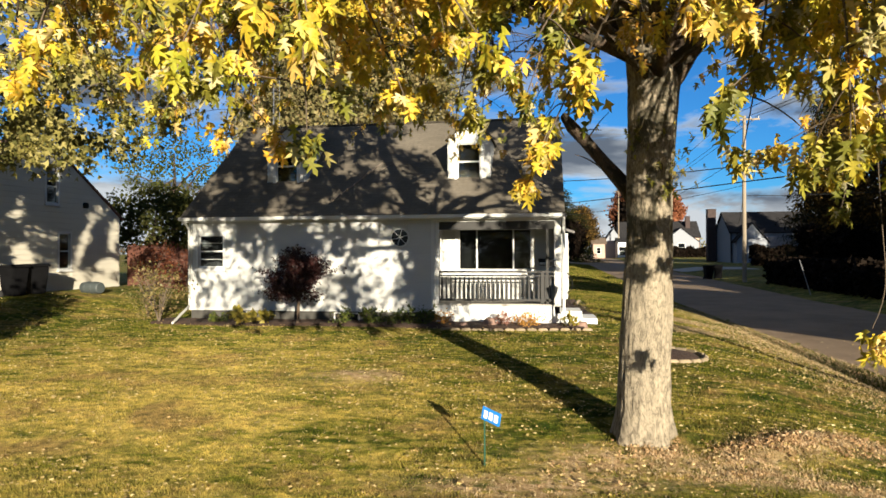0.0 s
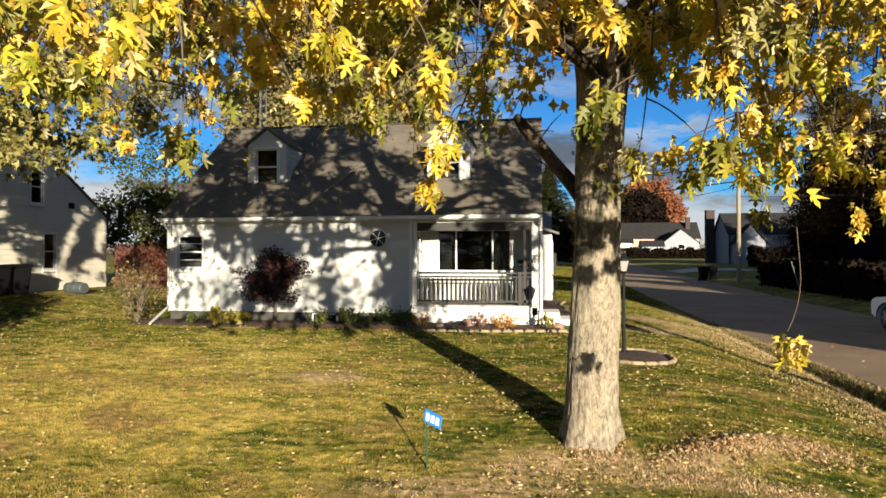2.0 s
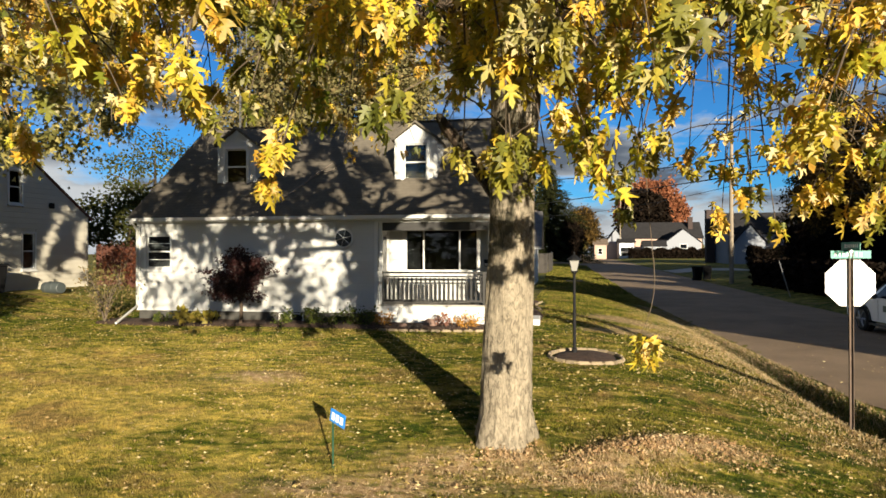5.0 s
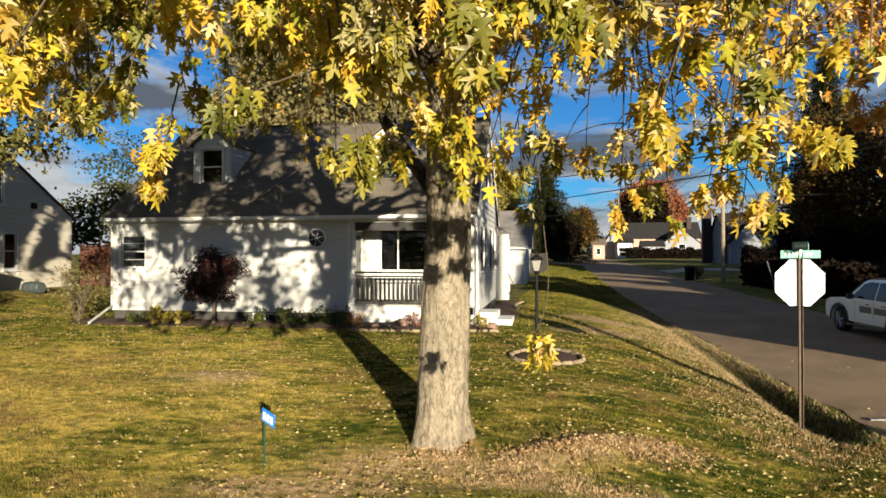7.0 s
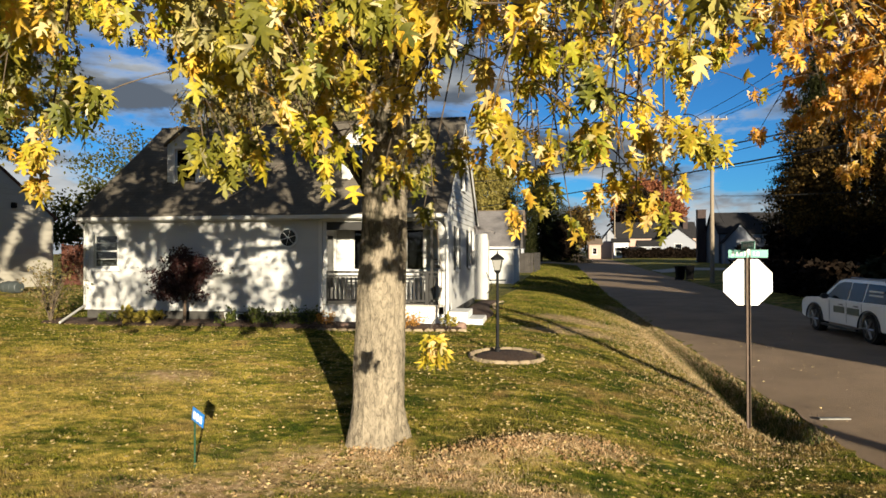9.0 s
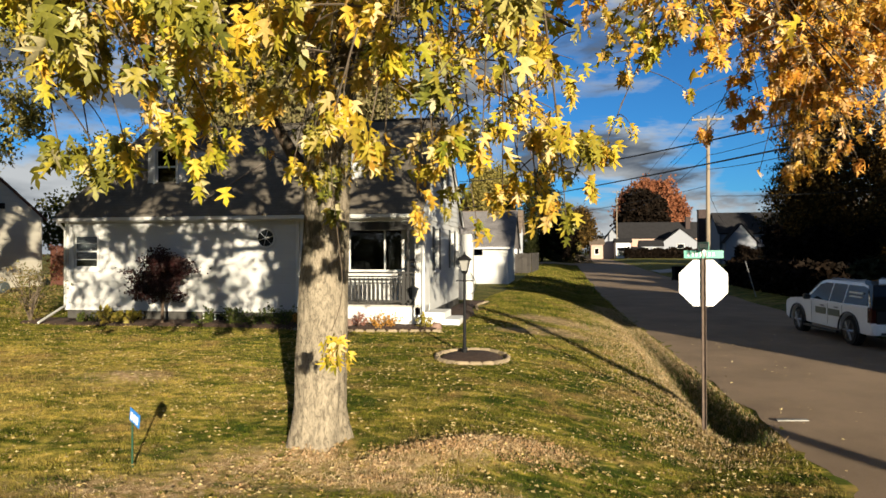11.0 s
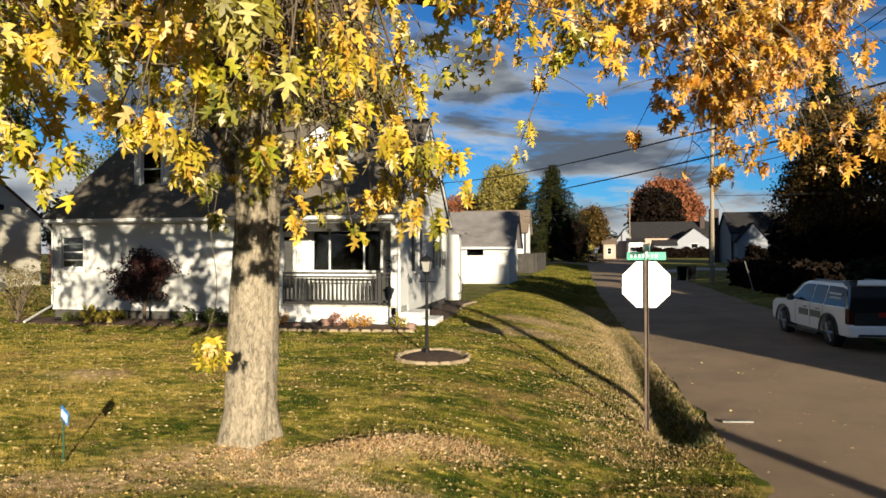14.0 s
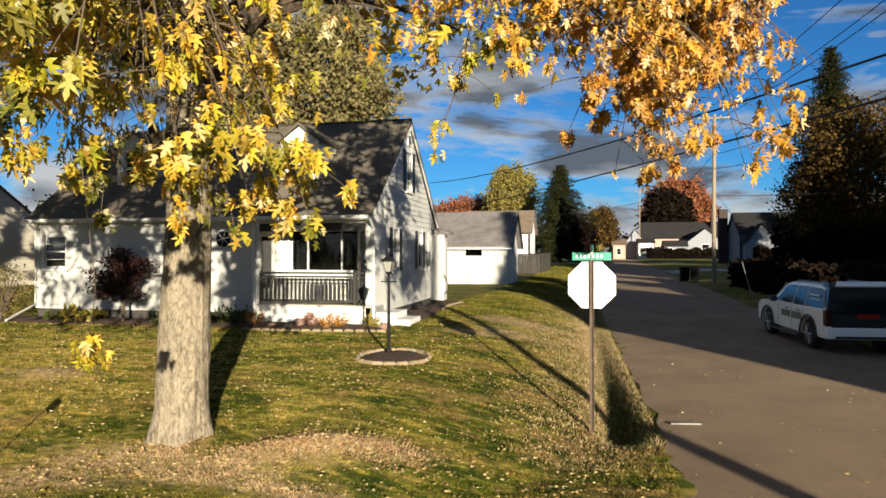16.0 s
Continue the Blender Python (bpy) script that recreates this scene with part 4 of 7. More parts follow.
def build_dormer(h, x0, x1):
    yf, zb, zt, zp = 1.05, 3.9, 5.18, 5.62
    xm = (x0 + x1) / 2
    roof_y = lambda z: (z - 2.98) * (RIDGE_Y + 0.3) / (RIDGE_Z - 2.88) - 0.3
    bm = bmesh.new()
    hole = (x0 + 0.27, x1 - 0.27, zb + 0.1, 5.05)
    wall_mesh(bm, basis(0, yf, 0, 1, 0), x0, x1, zb - 0.06, Line((x0, zt), (xm, zp), (x1, zt)), [hole], 0.1)
    for x in (x0, x1 - 0.08):
        prism(bm, [(x, yf + 0.1, zb - 0.1), (x, yf + 0.1, zt), (x, roof_y(zt) + 0.2, zt), (x, roof_y(zb) + 0.1, zb - 0.1)], (0.08, 0, 0))
    d = part("dormer", bm, "siding", h, "white gabled dormer with one window")
    for s in (-1, 1):
        bm = bmesh.new()
        xe = x0 - 0.07 if s < 0 else x1 + 0.07
        ze = zt - 0.05
        yb = roof_y(zp) + 0.25
        prism(bm, [(xe, yf - 0.1, ze), (xm, yf - 0.1, zp + 0.02), (xm, yf - 0.1, zp + 0.1), (xe, yf - 0.1, ze + 0.08)], (0, yb - yf + 0.1, 0))
        part("dormer_roof", bm, "shingle", d)
    for side, x in ((-1, x0), (1, x1)):
        for k in range(8):
            zz = zb + 0.02 + k * 0.15
            bm = bmesh.new()
            box(bm, min(x, x + side * 0.018), max(x, x + side * 0.018), yf + 0.02, max(yf + 0.1, roof_y(zz)), zz, zz + 0.135)
            part("clapboard", bm, "siding", d)
    window(d, basis(hole[0], yf, hole[2], 1, 0), hole[1] - hole[0], hole[3] - hole[2], (), trim=0.08, name="dormer_window")
    bm = bmesh.new()
    box(bm, x0 + 0.1, x1 - 0.1, yf + 0.35, yf + 0.4, zb - 0.05, zt)
    part("room_partition", bm, "interior", d, "near-black backing for the dim room behind the dormer window")


def build_porch(h):
    bm = bmesh.new()
    box(bm, 7.42, HX, 0.0, 1.2, -0.3, 0.5)
    bevel(bm, 0.008)
    p = part("porch_base", bm, "block", h, "white-painted masonry porch base")
    bar(p, "porch_slab", "concrete", 7.4, HX + 0.02, -0.03, 1.2, 0.5, 0.545)
    bar(h, "porch_beam", "trim", 7.42, HX, -0.02, 0.12, 2.76, 2.86)
    # dark band and near-black ceiling stand in for the shade under the soffit
    bar(h, "porch_header", "rail", 7.53, HX - 0.1, 0.02, 0.1, 2.54, 2.76, "dark band for the shade under the porch soffit")
    bar(h, "porch_ceiling", "interior", 7.42, HX - 0.15, 0.12, 1.2, 2.76, 2.8)
    bar(h, "post", "trim", 7.43, 7.53, 0.0, 0.1, 0.545, 2.76)
    for x in (10.4, 10.66):
        bar(h, "post", "rail", x, x + 0.07, 0.02, 0.09, 0.545, 2.54, "slim dark porch post")
    # railing
    rail = part("railing", rail_bars(7.5, 10.72, 0.05), "rail", h, "dark gray porch railing with close balusters")
    for k in range(25):
        x = 7.6 + k * 0.124 + (0.06 if k > 21 else 0)
        bar(rail, "baluster", "rail", x - 0.024, x + 0.024, 0.033, 0.067, 0.67, 1.26)
    for x in (7.45, 10.26, 10.66):
        bar(rail, "rail_post", "rail", x, x + 0.09, 0.01, 0.1, 0.56, 1.44)
    # end panel toward the street
    bar(h, "porch_end_panel", "trim", HX + 0.002, HX + 0.03, 0.02, 1.2, 0.5, 2.86, "smooth white end panel")
    # mailbox
    bm = bmesh.new()
    box(bm, 10.2, 10.52, 1.06, 1.17, 1.55, 1.74)
    bevel(bm, 0.02, 2)
    mb = part("mailbox", bm, "black", h, "black wall mailbox")
    bar(mb, "flap", "black", 10.19, 10.53, 1.04, 1.06, 1.68, 1.75)
    bar(mb, "number_plate", "white_letter", 10.22, 10.5, 1.045, 1.058, 1.58, 1.64)
    # lantern by the posts
    bm = bmesh.new()
    box(bm, 10.47, 10.66, 0.0, 0.1, 1.68, 1.72)
    box(bm, 10.47, 10.66, 0.0, 0.1, 1.52, 1.56)
    box(bm, 10.47, 10.5, 0.0, 0.1, 1.56, 1.68)
    box(bm, 10.63, 10.66, 0.0, 0.1, 1.56, 1.68)
    part("post_bracket", bm, "black", h, "black bracket between the porch posts")


def rail_bars(x0, x1, y):
    bm = bmesh.new()
    for z0, z1, w in ((1.38, 1.43, 0.045), (1.28, 1.32, 0.025), (0.62, 0.68, 0.03)):
        box(bm, x0, x1, y - w, y + w, z0, z1)
    return bm


def build_neighbor():
    """The house next door: its gable wall faces the lawn."""
    h = thing("house", "cream-sided neighbouring house with a red-brown roof and tall windows", "house")
    X, y0, y1, zr, ze, yr = -7.9, -0.1, 8.2, 6.15, 3.5, 4.1
    gable = Line((0, ze), (yr - y0, zr), (y1 - y0, ze))
    holes = [(4.13, 4.71, 3.84, 5.08), (4.77, 5.35, 1.36, 2.72), (1.2, 1.85, 1.36, 2.72)]
    m = basis(X, y0, 0, 0, 1)
    bm = bmesh.new()
    wall_mesh(bm, m, 0, y1 - y0, 0.2, gable, holes, 0.15)
    w = part("gable_wall", bm, "cream", h)
    clapboards(w, m, 0.08, y1 - y0 - 0.08, 0.5, gable, holes, "cream", 0.2)
    for u in (0.0, y1 - y0 - 0.09):
        bm = bmesh.new()
        box(bm, u, u + 0.09, -0.035, 0, 0.5, ze, m)
        part("corner_board", bm, "cream", w)
    for a, b, lo, hi in holes:
        window(h, basis(X, y0 + a, lo, 0, 1), b - a, hi - lo, ())
    bm = bmesh.new()
    wall_mesh(bm, basis(X - 9, y0, 0, 1, 0), 0, 8.85, 0.2, Line((0, ze), (9, ze)), [(2, 3, 1.3, 2.6), (5.5, 6.5, 1.3, 2.6)], 0.15)
    wall_mesh(bm, basis(X - 0.15, y1, 0, -1, 0), 0, 8.85, 0.2, Line((0, ze), (9, ze)), [], 0.15)
    wall_mesh(bm, basis(X - 9, y1 - 0.15, 0, 0, -1), 0, y1 - y0 - 0.3, 0.2, Line((0, ze), (yr - y0, zr), (y1 - y0 - 0.3, ze)), [], 0.15)
    part("wall", bm, "cream", h)
    for u in (2, 5.5):
        window(h, basis(X - 9 + u, y0, 1.3, 1, 0), 1, 1.3, ())
    roof_slab(h, X - 9.2, X + 0.07, y0 - 0.3, ze - 0.19, yr, zr, "shingle_red", 0.09)
    roof_slab(h, X - 9.2, X + 0.07, y1 + 0.2, ze - 0.13, yr, zr, "shingle_red", 0.09)
    bar(h, "foundation", "concrete", X - 9, X - 0.03, y0 + 0.05, y1 - 0.05, -0.3, 0.5)
    bm = bmesh.new()
    box(bm, X + 0.0, X + 0.12, 5.95, 6.2, 3.75, 3.98)
    bevel(bm, 0.03)
    part("wall_light", bm, "black", h, "small dark wall fixture")


def simple_house(x0, x1, y0, y1, zb, ze, zr, wall, roof, label, holes=(), along="x", chimney=None, porch=None):
    """A plain distant house: walls with openings, two roof slopes, windows, and a chimney where it has one."""
    h = thing("house", label, "house")
    if along == "x":
        yr = (y0 + y1) / 2
        g = Line((0, ze), (yr - y0, zr), (y1 - y0, ze))
        for args in ((basis(x0, y0, 0, 1, 0), 0, x1 - x0, zb - 1, Line((0, ze), (x1 - x0, ze)), list(holes), 0.2),
                     (basis(x1, y1, 0, -1, 0), 0, x1 - x0, zb - 1, Line((0, ze), (x1 - x0, ze)), [], 0.2),
                     (basis(x1, y0, 0, 0, 1), 0, y1 - y0, zb - 1, g, [], 0.2),
                     (basis(x0, y1, 0, 0, -1), 0, y1 - y0, zb - 1, g, [], 0.2)):
            bm = bmesh.new()
            wall_mesh(bm, *args)
            part("wall", bm, wall, h)
        for ye in (y0 - 0.35, y1 + 0.35):
            roof_slab(h, x0 - 0.3, x1 + 0.3, ye, ze - 0.2, yr, zr, roof, 0.15)
    else:
        xr = (x0 + x1) / 2
        g = Line((0, ze), (xr - x0, zr), (x1 - x0, ze))
        e = Line((0, ze), (y1 - y0, ze))
        for args in ((basis(x0, y0, 0, 1, 0), 0, x1 - x0, zb - 1, g, list(holes), 0.2),
                     (basis(x1, y1, 0, -1, 0), 0, x1 - x0, zb - 1, g, [], 0.2),
                     (basis(x1, y0, 0, 0, 1), 0.2, y1 - y0 - 0.2, zb - 1, e, [], 0.2),
                     (basis(x0, y1, 0, 0, -1), 0.2, y1 - y0 - 0.2, zb - 1, e, [], 0.2)):
            bm = bmesh.new()
            wall_mesh(bm, *args)
            part("wall", bm, wall, h)
        for s, xe in ((-1, x0 - 0.35), (1, x1 + 0.35)):
            bm = bmesh.new()
            prism(bm, [(xe, y0 - 0.3, ze - 0.22), (xr, y0 - 0.3, zr), (xr, y0 - 0.3, zr + 0.16), (xe, y0 - 0.3, ze - 0.06)], (0, y1 - y0 + 0.6, 0))
            part("roof_slope", bm, roof, h)
    for a, b, lo, hi in holes:
        window(h, basis(x0 + a, y0, lo, 1, 0), b - a, hi - lo, (), trim=0.1)
    if chimney:
        cx, cy, cw, cz = chimney
        bar(h, "chimney", "chimney", cx, cx + cw, cy, cy + cw, zb - 1, cz, "dark brick chimney", 0.03)
        bar(h, "chimney_cap", "chimney", cx - 0.06, cx + cw + 0.06, cy - 0.06, cy + cw + 0.06, cz, cz + 0.12)
    return h


def build_garage():
    h = thing("garage", "white garage with a gray shingle roof beyond the house", "garage")
    x0, x1, y0, y1, zb, ze, zr, yr = 3.4, 10.55, 30.0, 36.4, -0.6, 2.42, 5.0, 33.2
    flat = Line((0, ze), (x1 - x0, ze))
    hole = (4.1, 5.35, 1.72, 2.3)
    m = basis(x0, y0, 0, 1, 0)
    bm = bmesh.new()
    wall_mesh(bm, m, 0, x1 - x0, zb, flat, [hole], 0.15)
    w = part("front_wall", bm, "siding", h)
    clapboards(w, m, 0.05, x1 - x0 - 0.1, -0.3, Line((0, ze - 0.1), (x1 - x0, ze - 0.1)), [hole], "siding", 0.22)
    bm = bmesh.new()
    wall_mesh(bm, basis(x1, y1, 0, -1, 0), 0, x1 - x0, zb, flat, [], 0.15)
    part("back_wall", bm, "siding", h)
    g = Line((0, ze), (yr - y0, zr), (y1 - y0, ze))
    bm = bmesh.new()
    wall_mesh(bm, basis(x1, y0, 0, 0, 1), 0.15, y1 - y0 - 0.15, zb, g, [(1.2, 4.6, zb + 0.1, 1.9)], 0.15)
    part("gable_wall", bm, "siding", h)
    bm = bmesh.new()
    wall_mesh(bm, basis(x0, y1, 0, 0, -1), 0.15, y1 - y0 - 0.15, zb, g, [], 0.15)
    part("gable_wall", bm, "siding", h)
    for ye in (y0 - 0.4, y1 + 0.4):
        roof_slab(h, x0 - 0.3, x1 + 0.45, ye, ze - 0.16, yr, zr, "shingle_gray", 0.12)
    for s_, ys in ((1, (y0 - 0.4, yr)), (-1, (y1 + 0.4, yr))):
        bm = bmesh.new()
        prism(bm, [(x1 + 0.42, ys[0], ze - 0.3), (x1 + 0.42, ys[0], ze - 0.06), (x1 + 0.42, ys[1], zr + 0.1), (x1 + 0.42, ys[1], zr - 0.14)], (0.035, 0, 0))
        part("rake_board", bm, "rail", h, "dark rake board")
    bm = bmesh.new()
    box(bm, x1 - 0.08, x1 - 0.03, y0 + 1.2, y0 + 4.6, zb + 0.1, 1.9)
    d = part("garage_door", bm, "trim", h)
    for k in range(4):
        bm = bmesh.new()
        box(bm, x1 - 0.03, x1 - 0.01, y0 + 1.25, y0 + 4.55, zb + 0.15 + k * 0.59, zb + 0.7 + k * 0.59)
        part("panel", bm, "trim", d)
    window(h, basis(x0 + hole[0], y0, hole[2], 1, 0), hole[1] - hole[0], hole[3] - hole[2], (), mid=False, trim=0.05)
    bar(h, "room_partition", "interior", x0 + 3.6, x0 + 6.0, y0 + 1.2, y0 + 1.3, 0.5, 2.4)
    bar(h, "fascia", "trim", x0 - 0.3, x1 + 0.45, y0 - 0.45, y0 - 0.4, ze - 0.2, ze - 0.03)
    bar(h, "corner_board", "trim", x1 - 0.1, x1 + 0.02, y0 - 0.03, y0, zb, ze - 0.2)


build_house()
build_neighbor()
build_garage()
# a larger white building behind the garage, with a brown roof
simple_house(1.5, 9.3, 60, 67, -0.1, 4.4, 7.0, "far_white", "shingle_brown", "white outbuilding with a brown shingle roof")
# houses along the far side of the side street
simple_house(38.9, 52.5, 95, 105, 0.5, 5.1, 8.5, "far_white_shaded", "shingle_shaded", "white bungalow with a dark roof and a tall dark chimney", chimney=(37.3, 103.6, 1.4, 9.3))
simple_house(39.3, 43.8, 92.8, 95.2, 0.5, 3.6, 6.4, "far_white_shaded", "shingle_shaded", "white gabled front wing of the bungalow", along="y", holes=((1.7, 2.8, 1.4, 3.0),))
simple_house(44.2, 50.5, 93.2, 95, 0.5, 2.9, 4.2, "far_white_shaded", "shingle_gray", "low white porch wing with a pale roof")
simple_house(41.7, 51.3, 178, 186, 1.2, 4.9, 8.7, "far_white_shaded", "shingle_shaded", "small white house with a gabled front", along="y", holes=((4.0, 5.8, 2.0, 4.4),), chimney=(50, 190, 1.3, 12.6))
simple_house(30.5, 53.5, 187, 199, 1.2, 6.4, 11.2, "far_tan", "shingle_shaded", "long house with a dark roof far down the street")
simple_house(35.5, 41.6, 176, 181, 1.2, 4.0, 5.4, "far_white_shaded", "shingle_shaded", "low white annexe far down the street", holes=((0.6, 2.2, 1.8, 3.4), (3.4, 5.0, 1.8, 3.4)))
simple_house(21.4, 25.0, 168, 176, 0.9, 4.4, 5.8, "far_tan", "shingle_brown", "pinkish house at the far end of the street", holes=((1.2, 2.2, 1.6, 3.2),))
simple_house(25.3, 30.0, 174, 182, 0.9, 5.2, 8.6, "far_white_shaded", "shingle_shaded", "dark-roofed house with white gable trim at the street end", along="y")
simple_house(28.0, 32.2, 168, 173, 0.9, 4.9, 5.8, "far_white", "shingle_shaded", "white garage at the far end of the street", holes=((0.5, 3.6, 1.1, 3.4),))


# ---- foliage helpers ----
def maple_outline():
    half = [(0.0, 0.0), (0.16, 0.03), (0.36, 0.13), (0.2, 0.2), (0.1, 0.3), (0.28, 0.43), (0.46, 0.68), (0.25, 0.58), (0.075, 0.5), (0.14, 0.74)]
    return half + [(0.0, 1.0)] + [(-x, y) for x, y in half[:0:-1]]


def leaf_cards(pos, size, rng, hang=0.0, shape="quad", face=None):
    """Leaves at places: maple outlines or folded diamonds, hanging by a share or turned at random."""
    pos = np.asarray(pos, float)
    n = len(pos)
    size = np.broadcast_to(np.asarray(size, float), (n,))
    d = rng.normal(size=(n, 3))
    d /= np.linalg.norm(d, axis=1)[:, None]
    d = d * (1 - hang) + np.array([0, 0, -1.0]) * hang
    d /= np.linalg.norm(d, axis=1)[:, None]
    r = rng.normal(size=(n, 3))
    if face is not None:
        r = r * 0.75 + np.asarray(face) * 0.8
    nr = r - d * (r * d).sum(1)[:, None]
    nr /= np.linalg.norm(nr, axis=1)[:, None]
    u = np.cross(d, nr)
    if shape == "maple":
        o = [(0.0, 0.36)] + maple_outline()
        k = len(o) - 1
        tri = [(0, 1 + i, 1 + (i + 1) % k) for i in range(k)]
    elif shape == "star":
        o = [(0, 0), (0.2, 0.3), (0.5, 0.55), (0.15, 0.62), (0, 1.0), (-0.15, 0.62), (-0.5, 0.55), (-0.2, 0.3)]
        tri = [(0, 1, 7), (1, 2, 3), (1, 3, 5), (3, 4, 5), (1, 5, 7), (7, 5, 6)]
    elif shape == "needle":
        o = [(0, 0), (0.1, 0.4), (0, 1.0), (-0.1, 0.4)]
        tri = [(0, 1, 3), (1, 2, 3)]
    else:
        o = [(0, 0), (0.36, 0.45), (0, 1.0), (-0.36, 0.45)]
        tri = [(0, 1, 3), (1, 2, 3)]
    o = np.array(o)
    curl = rng.uniform(0.2, 1.0, n)
    v = (pos[:, None] + size[:, None, None] * (o[None, :, 0:1] * u[:, None] + o[None, :, 1:2] * d[:, None]
         - (curl[:, None] * (o[None, :, 0] ** 2 * 1.6 + 0.25 * o[None, :, 1] ** 2))[..., None] * nr[:, None]))
    f = np.array(tri)[None] + (np.arange(n) * len(o))[:, None, None]
    return v.reshape(-1, 3), f.reshape(-1, 3)


def crown_mesh(name, chunks, mat, parent, label=""):
    vs, fs, base = [], [], 0
    for v, f in chunks:
        vs.append(v)
        fs.append(f + base)
        base += len(v)
    ob = new(name, fast_mesh(name, np.concatenate(vs), np.concatenate(fs), mat))
    ob.parent = parent
    if label:
        ob["label"] = label
    return ob


def bezier(a, b, c, n=9):
    a, b, c = Vector(a), Vector(b), Vector(c)
    return [a * (1 - t) ** 2 + b * 2 * t * (1 - t) + c * t * t for t in np.linspace(0, 1, n)]


def clumps(rng, centre, radii, n, per, spread, lo=None, gaps=0.0):
    """Places of leaves, in clumps in an uneven egg-shaped crown."""
    c = []
    while len(c) < n:
        p = rng.normal(size=3)
        p /= np.linalg.norm(p)
        p = p * rng.uniform(0.35, 1.0) ** 0.6
        w = noise.noise(Vector(p) * 2.3 + Vector(centre))
        if w < gaps - 0.35:
            continue
        q = np.array(centre) + p * np.array(radii) * (1 + 0.35 * w)
        if lo is not None and q[2] < lo:
            continue
        c.append(q)
    c = np.repeat(np.array(c), per, axis=0)
    return c + rng.normal(size=c.shape) * spread


def tree(name, base, height, centre, radii, leafmat, label, n=160, per=22, leaf=0.4, spread=0.55, trunk=0.25, seed=1, bark="limb", lo=None, gaps=0.0, hang=0.2, shape="quad"):
    rng = np.random.default_rng(seed)
    t = thing(name, label, "tree")
    bm = bmesh.new()
    b = Vector(base)
    c = Vector(centre)
    top = Vector((c.x, c.y, c.z + radii[2] * 0.6))
    tube(bm, bezier(b - Vector((0, 0, 0.3)), (b.x, b.y, c.z), top, 8), list(np.linspace(trunk, trunk * 0.2, 8)), 8, rough=0.3)
    part("trunk", bm, bark, t)
    bm = bmesh.new()
    for k in range(9):
        a = rng.uniform(0, 6.28)
        z0 = b.z + (c.z - b.z) * rng.uniform(0.5, 1.1)
        e = c + Vector((math.cos(a) * radii[0] * 0.8, math.sin(a) * radii[1] * 0.8, radii[2] * rng.uniform(-0.4, 0.6)))
        tube(bm, bezier((b.x, b.y, z0), ((b.x + e.x) / 2, (b.y + e.y) / 2, e.z), e, 6), list(np.linspace(trunk * 0.45, 0.02, 6)), 5)
    part("limb", bm, bark, t)
    if leafmat:
        p = clumps(rng, centre, radii, n, per, spread, lo, gaps)
        crown_mesh("crown", [leaf_cards(p, rng.uniform(0.6, 1.3, len(p)) * leaf, rng, hang, shape)], leafmat, t)
    return t


def conifer(base, h, r, seed, label, mat="conifer"):
    rng = np.random.default_rng(seed)
    t = thing("conifer_tree", label, "tree")
    bm = bmesh.new()
    b = Vector(base)
    tube(bm, [b - Vector((0, 0, 0.3)), b + Vector((0, 0, h * 0.95))], [h * 0.018, 0.03], 8)
    part("trunk", bm, "limb", t)
    bm = bmesh.new()
    pos = []
    levels = int(h / 0.5)
    for k in range(levels):
        z = 0.06 * h + (h * 0.93) * k / levels
        rad = r * (1 - z / h) ** 0.8 * rng.uniform(0.8, 1.15) + 0.15
        for a in np.arange(rng.uniform(0, 1), 6.28, 6.28 / 9):
            rr = rad * rng.uniform(0.6, 1.15)
            e = b + Vector((math.cos(a) * rr, math.sin(a) * rr, z - rr * 0.22))
            if k % 2 == 0:
                tube(bm, [b + Vector((0, 0, z)), e], [0.04, 0.01], 4)
            m = max(14, int(rr * 42))
            s = rng.uniform(0.12, 1.0, m)[:, None]
            pos.append(np.array(b + Vector((0, 0, z))) * (1 - s) + np.array(e) * s + rng.normal(size=(m, 3)) * 0.16 * np.array([1, 1, 0.7]))
    tagged(part("limb", bm, "limb", t), kind="stuff")
    p = np.concatenate(pos)
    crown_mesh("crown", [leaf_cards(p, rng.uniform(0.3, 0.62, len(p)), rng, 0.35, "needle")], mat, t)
    return t


